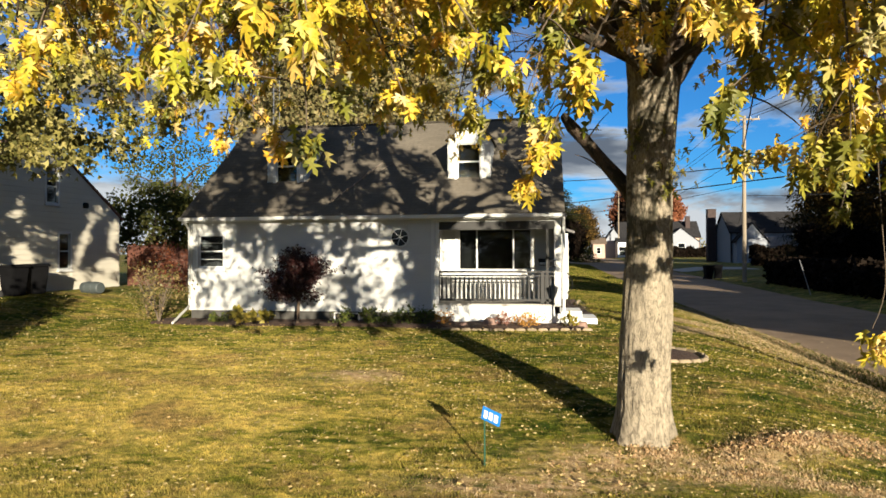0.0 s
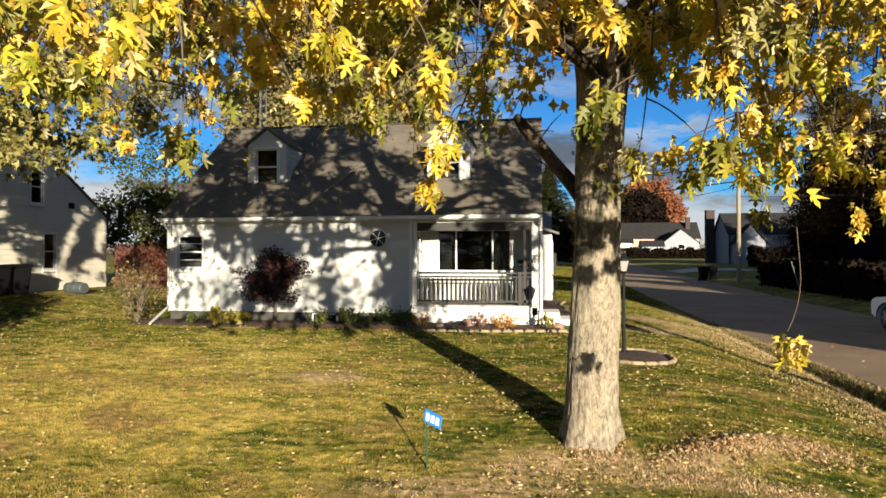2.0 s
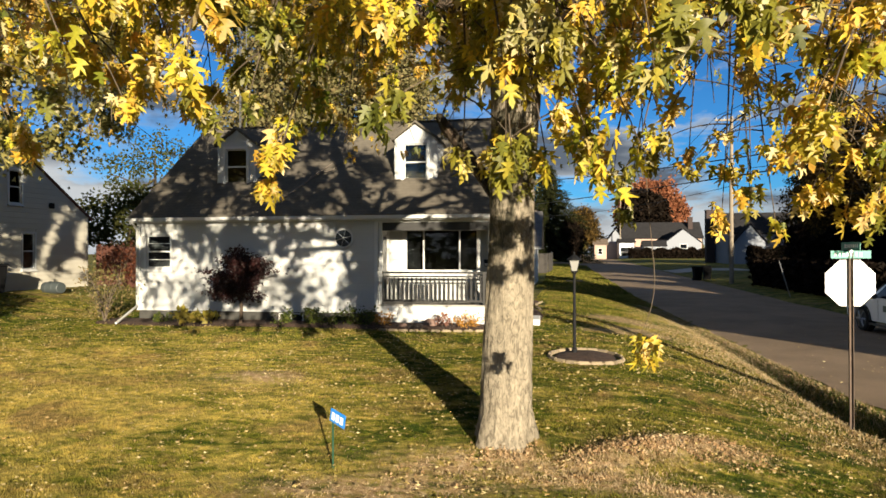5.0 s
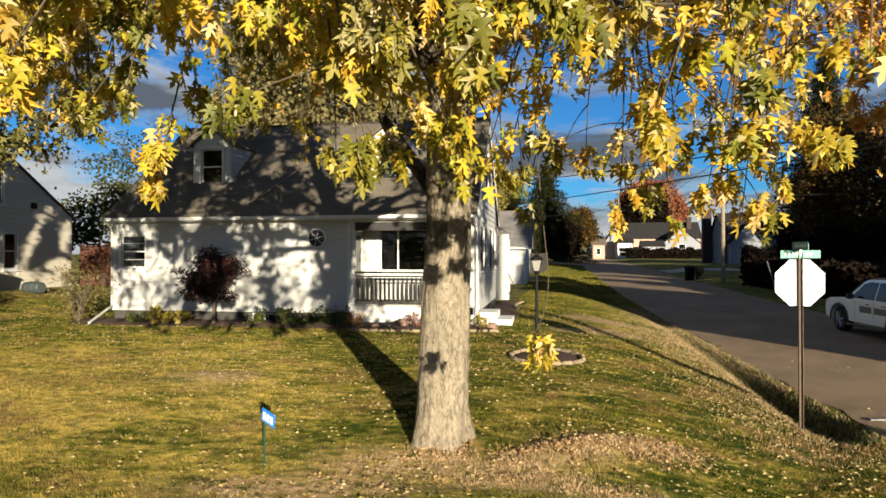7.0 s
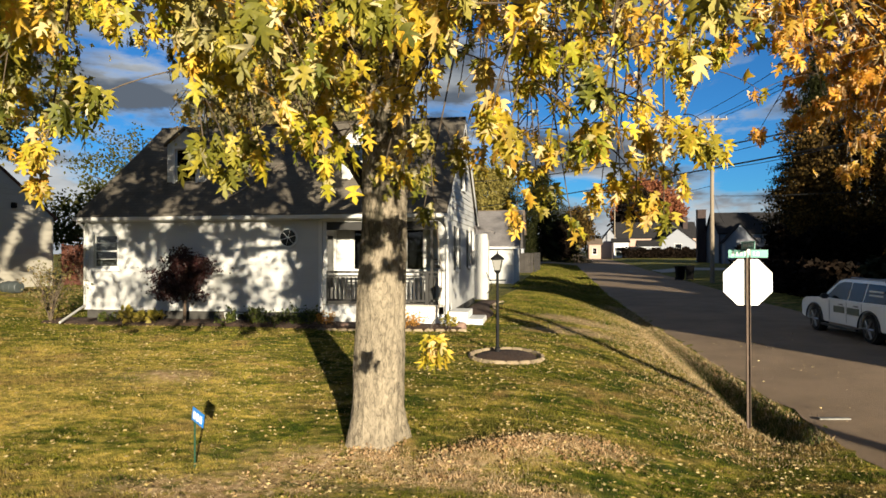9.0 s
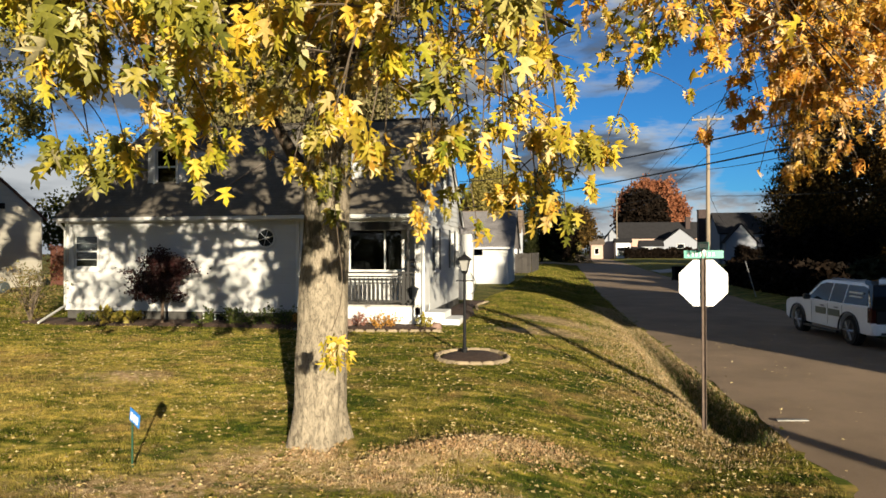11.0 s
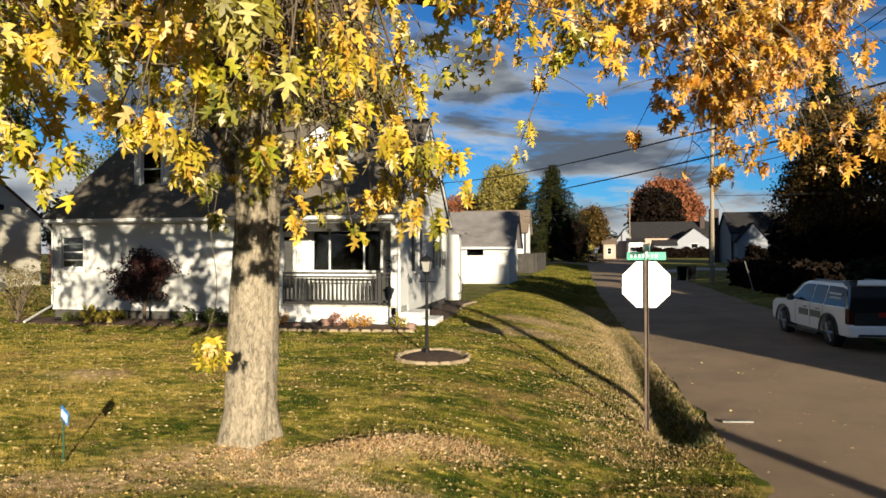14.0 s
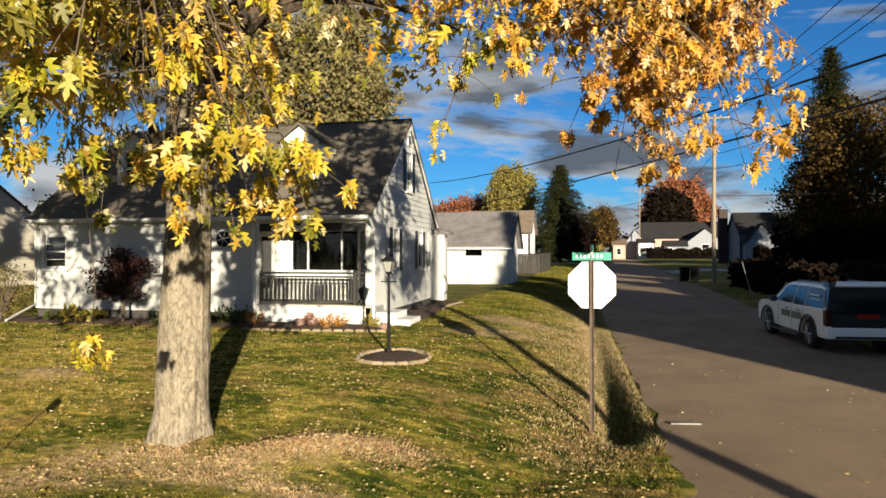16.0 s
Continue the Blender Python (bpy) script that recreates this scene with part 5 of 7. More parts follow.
# ---- the old maple on the lawn ----
def build_maple():
    rng = np.random.default_rng(11)
    t = thing("maple_tree", "old maple with furrowed bark and yellow autumn leaves on the lawn", "tree")
    # trunk with root flare and furrows
    bm = bmesh.new()
    prof = [(-0.55, 11.63, 0.35), (-0.3, 11.63, 0.326), (-0.1, 11.635, 0.315), (0.2, 11.645, 0.306), (0.7, 11.66, 0.296), (1.3, 11.68, 0.282), (2.2, 11.71, 0.262),
            (2.9, 11.72, 0.26), (3.4, 11.75, 0.272), (3.9, 11.77, 0.3), (4.3, 11.72, 0.29), (4.9, 11.54, 0.25), (5.5, 11.4, 0.21), (7.0, 11.2, 0.15), (9.5, 11.2, 0.06)]
    zs = np.concatenate([np.arange(-0.55, 4.6, 0.05), np.arange(4.6, 9.5, 0.2)])
    seg = 100
    rings = []
    for z in zs:
        cx = float(np.interp(z, [p[0] for p in prof], [p[1] for p in prof]))
        r0 = float(np.interp(z, [p[0] for p in prof], [p[2] for p in prof]))
        ring = []
        for k in range(seg):
            a = 2 * math.pi * k / seg
            d = Vector((math.cos(a), math.sin(a), 0))
            fur = noise.noise(Vector((d.x * 7, d.y * 7, z * 0.9))) * 0.012 + noise.noise(Vector((d.x * 15, d.y * 15, z * 1.5))) * 0.016 + noise.noise(Vector((d.x * 34, d.y * 34, z * 4))) * 0.009
            root = max(0, 0.1 - z) * 0.22 * (0.55 + 0.45 * math.sin(5 * a + 0.8))
            r = r0 * (1 + 0.06 * noise.noise(Vector((d.x * 1.5, d.y * 1.5, z * 0.7)))) + fur * min(1, r0 / 0.25) + root
            ring.append(bm.verts.new((cx + d.x * r, -9.5 + d.y * r, z)))
        rings.append(ring)
    for a, b in zip(rings, rings[1:]):
        for k in range(seg):
            bm.faces.new((a[k], a[(k + 1) % seg], b[(k + 1) % seg], b[k]))
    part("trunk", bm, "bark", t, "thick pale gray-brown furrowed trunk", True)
    # limbs
    ends = [(13.3, -9.3, 5.3), (9.6, -8.6, 5.2), (11.0, -12.4, 5.0), (13.4, -12.6, 4.9), (9.0, -12.2, 4.9), (15.8, -10.2, 4.9), (11.6, -14.3, 4.3),
            (14.2, -14.0, 4.3), (7.2, -10.4, 5.0), (17.2, -9.0, 5.2), (11.2, -6.0, 5.4), (14.6, -7.2, 5.2), (9.0, -14.4, 4.2), (6.4, -13.0, 4.6)]
    for i, e in enumerate(ends):
        z0 = 3.9 + 0.16 * (i % 6)
        a = Vector((11.82 + 0.03 * (i % 3), -9.5, z0))
        mid = ((a.x + e[0]) / 2, (a.y + e[1]) / 2, max(e[2], z0) + 0.5)
        bm = bmesh.new()
        tube(bm, bezier(a, mid, e, 12), list(np.linspace(0.08 if i > 1 else 0.15, 0.02, 12)), 9, rough=0.35, seed=i)
        part("limb", bm, "limb", t)
    # the trunk forks: a heavy limb leaves it towards the street
    bm = bmesh.new()
    tube(bm, [(11.8, -9.5, 3.75), (11.95, -9.5, 4.08), (12.15, -9.5, 4.34), (12.42, -9.52, 4.6), (12.7, -9.55, 4.84), (13.3, -9.7, 5.3), (14.2, -10.0, 5.8)],
         [0.17, 0.2, 0.17, 0.15, 0.135, 0.11, 0.07], 14, rough=0.25, seed=40)
    part("limb", bm, "limb", t, "heavy dark limb forking from the trunk", True)
    bm = bmesh.new()
    tube(bm, [(11.6, -9.4, 2.5), (11.4, -9.3, 2.8), (11.2, -9.15, 3.08), (10.98, -9.05, 3.35), (10.82, -8.95, 3.55), (10.72, -8.9, 3.72)],
         [0.1, 0.095, 0.085, 0.07, 0.075, 0.05], 10, rough=0.5)
    for a, b in (((11.0, -9.05, 3.33), (11.3, -8.8, 3.75)), ((10.9, -9.0, 3.45), (11.2, -8.9, 3.5)), ((10.75, -8.9, 3.65), (10.9, -8.8, 4.1)), ((11.2, -9.2, 2.95), (10.85, -9.2, 3.15))):
        tube(bm, bezier(a, (Vector(a) + Vector(b)) / 2 + Vector((0, 0, 0.06)), b, 5), [0.012, 0.01, 0.008, 0.006, 0.004], 4)
    part("dead_limb", bm, "limb", t, "dark broken dead limb")
    # drooping sprays: tip of each, with its leaf tone
    tips = [(10.4, -13.3, 2.35), (13.5, -13.7, 2.5), (16.2, -8.3, 3.4), (10.4, -13.6, 2.85), (12.7, -14.9, 2.75), (11.3, -12.15, 3.45),
            (14.3, -11.9, 2.45), (14.9, -9.9, 3.0), (14.0, -9.6, 3.9), (16.8, -10.7, 3.3), (17.4, -10.3, 3.0), (14.2, -12.2, 2.4), (14.3, -14.2, 2.75), (15.1, -9.7, 3.8),
            (13.46, -14.1, 2.55), (17.5, -10.8, 3.6), (10.3, -15.0, 2.75), (9.3, -14.4, 2.5), (11.7, -13.45, 2.5), (12.04, -14.1, 2.42), (12.66, -13.6, 3.0), (10.38, -14.5, 2.75), (10.5, -11.5, 3.6)]
    low = [(13.2, -12.3, 2.6), (13.6, -12.4, 2.5), (12.8, -12.6, 2.7), (13.0, -12.1, 3.1),
            (13.45, -12.2, 2.2), (13.65, -12.2, 2.3), (13.85, -12.1, 2.15), (14.05, -12.2, 2.3), (14.3, -12.2, 2.2), (14.5, -12.15, 2.17),
            (13.85, -12.3, 2.55), (13.5, -12.1, 2.55), (14.15, -12.2, 2.45), (12.75, -12.2, 2.25), (12.6, -12.3, 2.5), (12.45, -12.2, 2.6)]
    more = [(8.3, -13.4, 2.75), (7.4, -12.2, 3.1), (8.6, -11.0, 3.5), (9.6, -12.6, 3.2), (8.9, -15.0, 2.75), (7.6, -14.4, 2.9), (9.7, -15.4, 2.7),
            (11.1, -15.2, 2.8), (12.2, -12.6, 3.2), (13.2, -12.4, 3.1), (16.5, -9.6, 3.5), (13.2, -11.0, 3.6),
            (6.2, -11.6, 3.5), (6.8, -9.6, 3.7), (5.6, -10.4, 3.9), (8.0, -8.6, 3.9), (12.4, -11.3, 3.4)]
    limb_ends = [Vector(e) for e in ends]
    groups = {"leaf": [], "leaf_gold": [], "leaf_orange": [], "leaf_green": []}
    bm = bmesh.new()

    def in_gap(x, y, z):
        """The crown is open on one side, a wedge through which the sky and the tree behind the house show."""
        dx, dy = x - 16.5, y + 16.7
        a = math.degrees(math.atan2(dx, dy))
        if -31.5 < a < -18.0 and z > 2.05 + 0.19 * math.hypot(dx, dy):
            return True
        if -28.5 < a < -21.5 and z > 1.8 + 0.11 * math.hypot(dx, dy):
            return True
        # and a smaller window between two limbs
        dx, dy = x - 13.76, y + 17.1
        a, d = math.degrees(math.atan2(dx, dy)), math.hypot(dx, dy)
        return -41.5 < a < -33.0 and 1.95 + 0.05 * d < z < 1.95 + 0.31 * d

    def by_trunk(x, y, z):
        """Few sprays hang before the upper trunk, so that the fork and the dead limb show."""
        d = y + 17.5
        return 2.8 < d < 7.9 and 10.6 + (d - 3.5) * 0.1 < x < 12.05 + (d - 3.5) * 0.05 and z > 1.92 + 0.12 * d

    thin = np.random.default_rng(5)

    def open_to_sun(p):
        """The crown is broken: gaps let the low light through to the bark, and in broad patches to the house front and its roof."""
        away = (p[:, 1] + 9.5) / SUN_DIR.y
        side = np.abs(p[:, 0] - 11.76 - away * SUN_DIR.x)
        z = p[:, 2] - away * SUN_DIR.z
        shut = (away > 0.5) & (side < 0.36) & (z > 2.3) & (z < 4.3) & (thin.random(len(p)) < 0.85)
        k = p[:, 1] / SUN_DIR.y
        u, w = p[:, 0] - k * SUN_DIR.x, p[:, 2] - k * SUN_DIR.z
        hole = np.array([noise.noise(Vector((a * 1.25, b * 1.5, 7.3))) for a, b in zip(u, w)])
        wide = ((u > 5.1) & (u < 6.7) & (w < 2.2)) | ((u > 7.2) & (u < 10.8) & (w < 2.45)) | ((u < 2.4) & (w < 1.5))
        porch = (u > 7.4) & (u < 11.6) & (w > 0.2) & (w < 1.9)
        dormer = (w > 3.6) & (w < 5.8) & (((u > 2.2) & (u < 4.2)) | ((u > 7.8) & (u < 9.7)))
        shut |= (w > 0.2) & ~dormer & (hole > np.where(porch, -0.3, np.where(wide, -0.16, np.where(w > 2.9, 0.22, 0.17)))) & (thin.random(len(p)) < 0.8)
        # and to the gable wall
        k = (p[:, 0] - 10.7) / SUN_DIR.x
        u, w = p[:, 1] - k * SUN_DIR.y, p[:, 2] - k * SUN_DIR.z
        hole = np.array([noise.noise(Vector((a * 1.1, b * 1.3, 2.1))) for a, b in zip(u, w)])
        shut |= (k > 0) & (u > 0) & (u < 7.8) & (w > 0.3) & (w < 5.5) & (hole > 0.08) & (thin.random(len(p)) < 0.7)
        return p[~shut]

    def spray(tip, leaves, sure=False):
        tip = Vector(tip)
        if not sure and (in_gap(*tip) or by_trunk(*tip)):
            return
        root = min(limb_ends, key=lambda e: (e - tip).length)
        root = root.lerp(tip, 0.15)
        mid = (root + tip) / 2 + Vector((rng.normal(0, 0.1), rng.normal(0, 0.1), 0.35))
        path = bezier(root, mid, tip, 14)
        tube(bm, path, list(np.linspace(0.014, 0.003, 14)), 5)
        pts = []
        twigs = [path[6:]]
        for k in range(6):
            a = path[5 + k + (k > 3)]
            b = a + Vector((rng.normal(0, 0.32), rng.normal(0, 0.32), rng.uniform(-0.4, 0.05)))
            tw = bezier(a, (a + b) / 2 + Vector((0, 0, 0.08)), b, 6)
            tube(bm, tw, [0.006, 0.005, 0.004, 0.004, 0.003, 0.002], 4)
            twigs.append(tw[2:])
        # leaves hang in bunches at the nodes
        nodes = []
        for tw in twigs:
            nodes += [tw[-1]] + ([tw[len(tw) // 2]] if rng.random() < 0.4 else [])
        for p in nodes:
            m = max(2, int(leaves / len(nodes) * rng.uniform(0.5, 1.5)))
            pts.append(np.array(p) + rng.normal(size=(m, 3)) * np.array([0.038, 0.038, 0.045]))
        pts = np.concatenate(pts)
        q = tip.x + 0.4 * (tip.z - 3) + rng.normal(0, 0.5)
        u = rng.random()
        tone = "leaf_orange" if q > 15.4 else "leaf_green" if u < (0.34 if tip.x < 9.8 else 0.4 if tip.x < 12.0 else 0.2) else "leaf_gold" if u < 0.7 else "leaf"
        pts = open_to_sun(pts)
        if len(pts):
            groups[tone].append(leaf_cards(pts, rng.uniform(0.055, 0.13, len(pts)), rng, 0.68, "maple"))

    for p in tips:
        spray(p, 235, True)
    for p in more:
        spray(p, 190)
    for p in low:
        spray(p, 140, True)
    # fill above the tips, still within sight
    for _ in range(150):
        base = Vector((*tips, *more)[rng.integers(len(tips) + len(more))])
        p = base + Vector((rng.normal(0, 0.6), rng.normal(0, 0.6), rng.uniform(0.35, 1.5)))
        if (Vector((p.x, p.y)) - Vector((11.55, -9.5))).length < 1.2:
            continue
        if 14.6 < p.x < 16.6 and p.z < 3.9:
            continue
        if 13.5 < p.x < 14.9 and -13.2 < p.y < -10.6 and p.z > 2.85:
            continue
        spray(p, 175)
    for _ in range(70):
        spray(Vector((rng.normal(17.65, 0.5), rng.normal(-9.3, 0.75), rng.uniform(2.75, 5.0))), 140)
    for _ in range(26):
        spray(Vector((rng.uniform(5.0, 9.5), rng.uniform(-13, -7.5), rng.uniform(3.2, 4.8))), 90)
    for _ in range(40):
        spray(Vector((rng.uniform(5.0, 10.8), rng.uniform(-9.5, -4.6), rng.uniform(3.3, 5.6))), 90)
    for _ in range(44):
        spray(Vector((rng.uniform(4.5, 10.2), rng.uniform(-13.5, -8.2), rng.uniform(4.3, 5.4))), 120)
    # the dense lower skirt of the crown
    for _ in range(60):
        x, y = rng.uniform(8.5, 15.6), rng.uniform(-13.6, -10.2)
        spray(Vector((x, y, 1.92 + (y + 17.2) * rng.uniform(0.25, 0.42))), 170)
    for p in ((13.7, -12.7, 2.6), (14.0, -13.0, 2.55), (12.2, -13.8, 2.45), (12.5, -13.6, 2.4), (12.4, -13.4, 2.75), (12.7, -13.7, 2.5), (12.9, -13.5, 2.75), (12.1, -13.9, 2.8), (12.6, -13.9, 3.0)):
        spray(p, 130, True)
    # a long bare twig with one hanging bunch
    hang = bezier((12.83, -12.56, 3.1), (12.88, -12.51, 2.3), (12.93, -12.48, 1.84), 8) + bezier((12.93, -12.48, 1.84), (12.96, -12.46, 1.58), (12.85, -12.46, 1.36), 6)[1:]
    tube(bm, hang, [0.003] * len(hang), 5)
    p = np.array((12.85, -12.46, 1.345)) + rng.normal(size=(34, 3)) * np.array([0.055, 0.05, 0.03]) + np.linspace(0, 1, 34)[:, None] * np.array([0.07, 0.0, -0.2])
    groups["leaf_gold"].append(leaf_cards(p, rng.uniform(0.08, 0.13, 34), rng, 0.68, "maple"))
    part("twig", bm, "twig", t)
    # small leafy shoots on the trunk
    for z, a in ((2.75, -1.2), (3.3, -2.2), (3.1, -0.4)):
        p = np.array((11.74 + 0.31 * math.cos(a), -9.5 + 0.31 * math.sin(a), z)) + rng.normal(size=(26, 3)) * np.array([0.1, 0.06, 0.13])
        groups["leaf_green"].append(leaf_cards(p, rng.uniform(0.06, 0.12, 26), rng, 0.65, "maple"))
    # the crown over the lawn
    cp = clumps(rng, (11.9, -10.2, 7.3), (6.4, 5.6, 3.4), 380, 80, 0.24, 4.6, 0.2)
    cp = open_to_sun(np.array([c for c in cp if not in_gap(*c)]))
    groups["leaf"].append(leaf_cards(cp, rng.uniform(0.14, 0.24, len(cp)), rng, 0.5, "star"))
    for tone, chunks in groups.items():
        crown_mesh("crown", chunks, tone, t, {"leaf": "bright yellow maple leaves", "leaf_orange": "orange maple leaves", "leaf_gold": "gold maple leaves with pale undersides", "leaf_green": "yellow-green maple leaves"}[tone])


build_maple()


# ---- vehicles and street furniture ----
def build_suv():
    car = thing("suv", "large white SUV with dark tinted windows parked at the kerbside", "car", at=(22.15, 2.95, -0.64))
    car.scale = (1, 1, 0.95)
    car.rotation_euler = (0, 0, radians(4.0))
    W, wb, r = 2.0, 3.3, 0.44

    def arch(c):
        return [(c + 0.56 * math.cos(a), 0.42 + 0.54 * math.sin(a)) for a in np.linspace(0, math.pi, 13)]

    low = [(4.1, 0.42), (4.26, 0.5), (4.3, 0.85), (4.24, 1.04), (4.0, 1.13), (2.95, 1.2), (-1.02, 1.2), (-1.12, 1.05), (-1.14, 0.75), (-1.2, 0.7), (-1.2, 0.5), (-1.1, 0.42), (-0.56, 0.42)]
    outline = low[:-1] + [p for p in arch(0)[::-1]] + arch(wb)[::-1]
    bm = bmesh.new()
    prism(bm, [(0.02, y, z) for y, z in outline], (W - 0.04, 0, 0))
    bmesh.ops.bevel(bm, geom=[e for e in bm.edges if abs(e.verts[0].co.x - e.verts[1].co.x) < 1e-4], offset=0.035, segments=2, affect="EDGES", clamp_overlap=True)
    body = part("body", bm, "car_white", car, "white painted body")
    # greenhouse, narrower at the roof
    bm = bmesh.new()
    prof = [(-1.08, 1.14), (-0.98, 1.5), (-0.82, 1.76), (-0.55, 1.83), (1.75, 1.84), (2.1, 1.78), (2.95, 1.16)]
    inset = lambda z: 0.04 + 0.2 * max(0, z - 1.16) / 0.68
    a = [bm.verts.new((inset(z), y, z)) for y, z in prof]
    b = [bm.verts.new((W - inset(z), y, z)) for y, z in prof]
    bm.faces.new(a)
    bm.faces.new(b[::-1])
    for i in range(len(prof)):
        j = (i + 1) % len(prof)
        bm.faces.new((a[j], a[i], b[i], b[j]))
    bmesh.ops.recalc_face_normals(bm, faces=bm.faces)
    bmesh.ops.bevel(bm, geom=list(bm.edges), offset=0.03, segments=2, affect="EDGES", clamp_overlap=True)
    cab = part("cabin", bm, "car_white", car)

    def side_glass(pts):
        for s in (0, 1):
            bm = bmesh.new()
            q = []
            for y, z in pts:
                x = inset(z) - 0.012
                q.append((x if s == 0 else W - x, y, z))
            prism(bm, q, (0.02 if s == 0 else -0.02, 0, 0))
            part("side_window", bm, "car_glass", cab, "dark tinted side window")

    side_glass([(-0.92, 1.22), (-0.72, 1.68), (-0.45, 1.74), (0.35, 1.75), (0.35, 1.2)])
    side_glass([(0.43, 1.2), (0.43, 1.75), (1.2, 1.75), (1.2, 1.2)])
    side_glass([(1.28, 1.2), (1.28, 1.75), (1.72, 1.75), (2.05, 1.68), (2.6, 1.22)])
    # rear: black liftgate glass and panel, lamps, plate, bumper
    rear = [(-1.14, 0.9), (-1.17, 1.18), (-1.06, 1.5), (-0.92, 1.78), (-0.72, 1.9), (-0.42, 1.93), (-0.42, 1.8), (-0.66, 1.76), (-0.86, 1.5), (-1.0, 0.9)]
    bm = bmesh.new()
    a = [bm.verts.new((inset(z) - 0.02, y, z)) for y, z in rear]
    b = [bm.verts.new((W - inset(z) + 0.02, y, z)) for y, z in rear]
    bm.faces.new(a)
    bm.faces.new(b[::-1])
    for i in range(len(rear)):
        j = (i + 1) % len(rear)
        bm.faces.new((a[j], a[i], b[i], b[j]))
    bmesh.ops.recalc_face_normals(bm, faces=bm.faces)
    bevel(bm, 0.02, 2)
    part("rear_window", bm, "car_glass", car, "black wraparound rear window and hatch")
    bm = bmesh.new()
    prism(bm, [(0.32, -0.93, 1.8), (0.42, -0.74, 1.915), (W - 0.42, -0.74, 1.915), (W - 0.32, -0.93, 1.8)], (0, -0.03, 0.035))
    part("hatch_top", bm, "car_white", car)
    bm = bmesh.new()
    box(bm, 0.15, W - 0.15, -1.16, -1.1, 0.72, 1.2)
    bevel(bm, 0.02)
    gate = part("liftgate", bm, "car_black", car, "black liftgate panel")
    bm = bmesh.new()
    box(bm, 0.74, 1.26, -1.172, -1.16, 0.98, 1.1)
    part("plate", bm, "plate_red", gate, "dull red plate")
    for s in (0, 1):
        bm = bmesh.new()
        x = 0.0 if s == 0 else W - 0.16
        box(bm, x, x + 0.16, -1.165, -0.98, 0.76, 1.2)
        bevel(bm, 0.025)
        part("tail_lamp", bm, "red_lens", car, "dark red tail lamp")
    bm = bmesh.new()
    box(bm, 0.03, W - 0.03, -1.27, -1.1, 0.45, 0.72)
    bevel(bm, 0.035, 2)
    bump = part("rear_bumper", bm, "car_white", car)
    bm = bmesh.new()
    box(bm, 0.2, W - 0.2, -1.285, -1.26, 0.46, 0.52)
    part("step_strip", bm, "car_black", bump)
    for x in (0.3, W - 0.34):
        bm = bmesh.new()
        tube(bm, [(x, -0.5, 1.83), (x, -0.42, 1.89), (x, 1.5, 1.89), (x, 1.62, 1.83)], [0.02] * 4, 6)
        part("roof_rail", bm, "galv", car)
    # sides: doors, handles, sill, mirror, arch trim, decal bars
    for s in (0, 1):
        x0 = 0.0 if s == 0 else W
        sg = -1 if s == 0 else 1
        for y in (0.38, 1.24, 2.3):
            bm = bmesh.new()
            box(bm, x0 - 0.024 * (sg < 0) * -1 - 0.01, x0 + 0.01 - 0.02 * (s == 0) * 0, y, y + 0.012, 0.5, 1.14)
            part("door_seam", bm, "car_black", body)
        for y in (0.55, 1.42):
            bm = bmesh.new()
            xx = x0 + sg * 0.005
            box(bm, min(xx, xx + sg * 0.03), max(xx, xx + sg * 0.03), y, y + 0.2, 1.03, 1.07)
            part("door_handle", bm, "galv", body)
        bm = bmesh.new()
        xx = x0 + sg * -0.01
        box(bm, min(xx, xx + sg * 0.08), max(xx, xx + sg * 0.08), 0.55, 2.7, 0.3, 0.37)
        part("running_board", bm, "car_black", car)
        for c in (0, wb):
            bm = bmesh.new()
            lip = [(x0 + sg * 0.004, c + 0.57 * math.cos(a), 0.42 + 0.55 * math.sin(a)) for a in np.linspace(0, math.pi, 15)]
            tube(bm, lip, [0.022] * 15, 6)
            part("arch_trim", bm, "car_black", body, "black wheel arch trim")
        bm = bmesh.new()
        xx = x0 + sg * 0.02
        box(bm, min(xx, xx + sg * 0.2), max(xx, xx + sg * 0.2), 2.25, 2.4, 1.18, 1.36)
        bevel(bm, 0.03, 2)
        part("mirror", bm, "car_black", car)
        for y0, y1, z0, z1 in ((0.52, 1.18, 0.78, 0.98), (1.36, 2.0, 0.78, 0.98)):
            bm = bmesh.new()
            xx = x0 - sg * 0.015
            box(bm, min(xx, xx + sg * 0.02), max(xx, xx + sg * 0.02), y0, y1, z0, z1)
            part("decal", bm, "decal", body, "gray-green lettering bars on the door")
    for k in range(2):
        bm = bmesh.new()
        box(bm, 0.10, 0.13, -0.55, 0.15, 1.4 + 0.12 * k, 1.45 + 0.12 * k)
        part("window_decal", bm, "white_letter", cab)
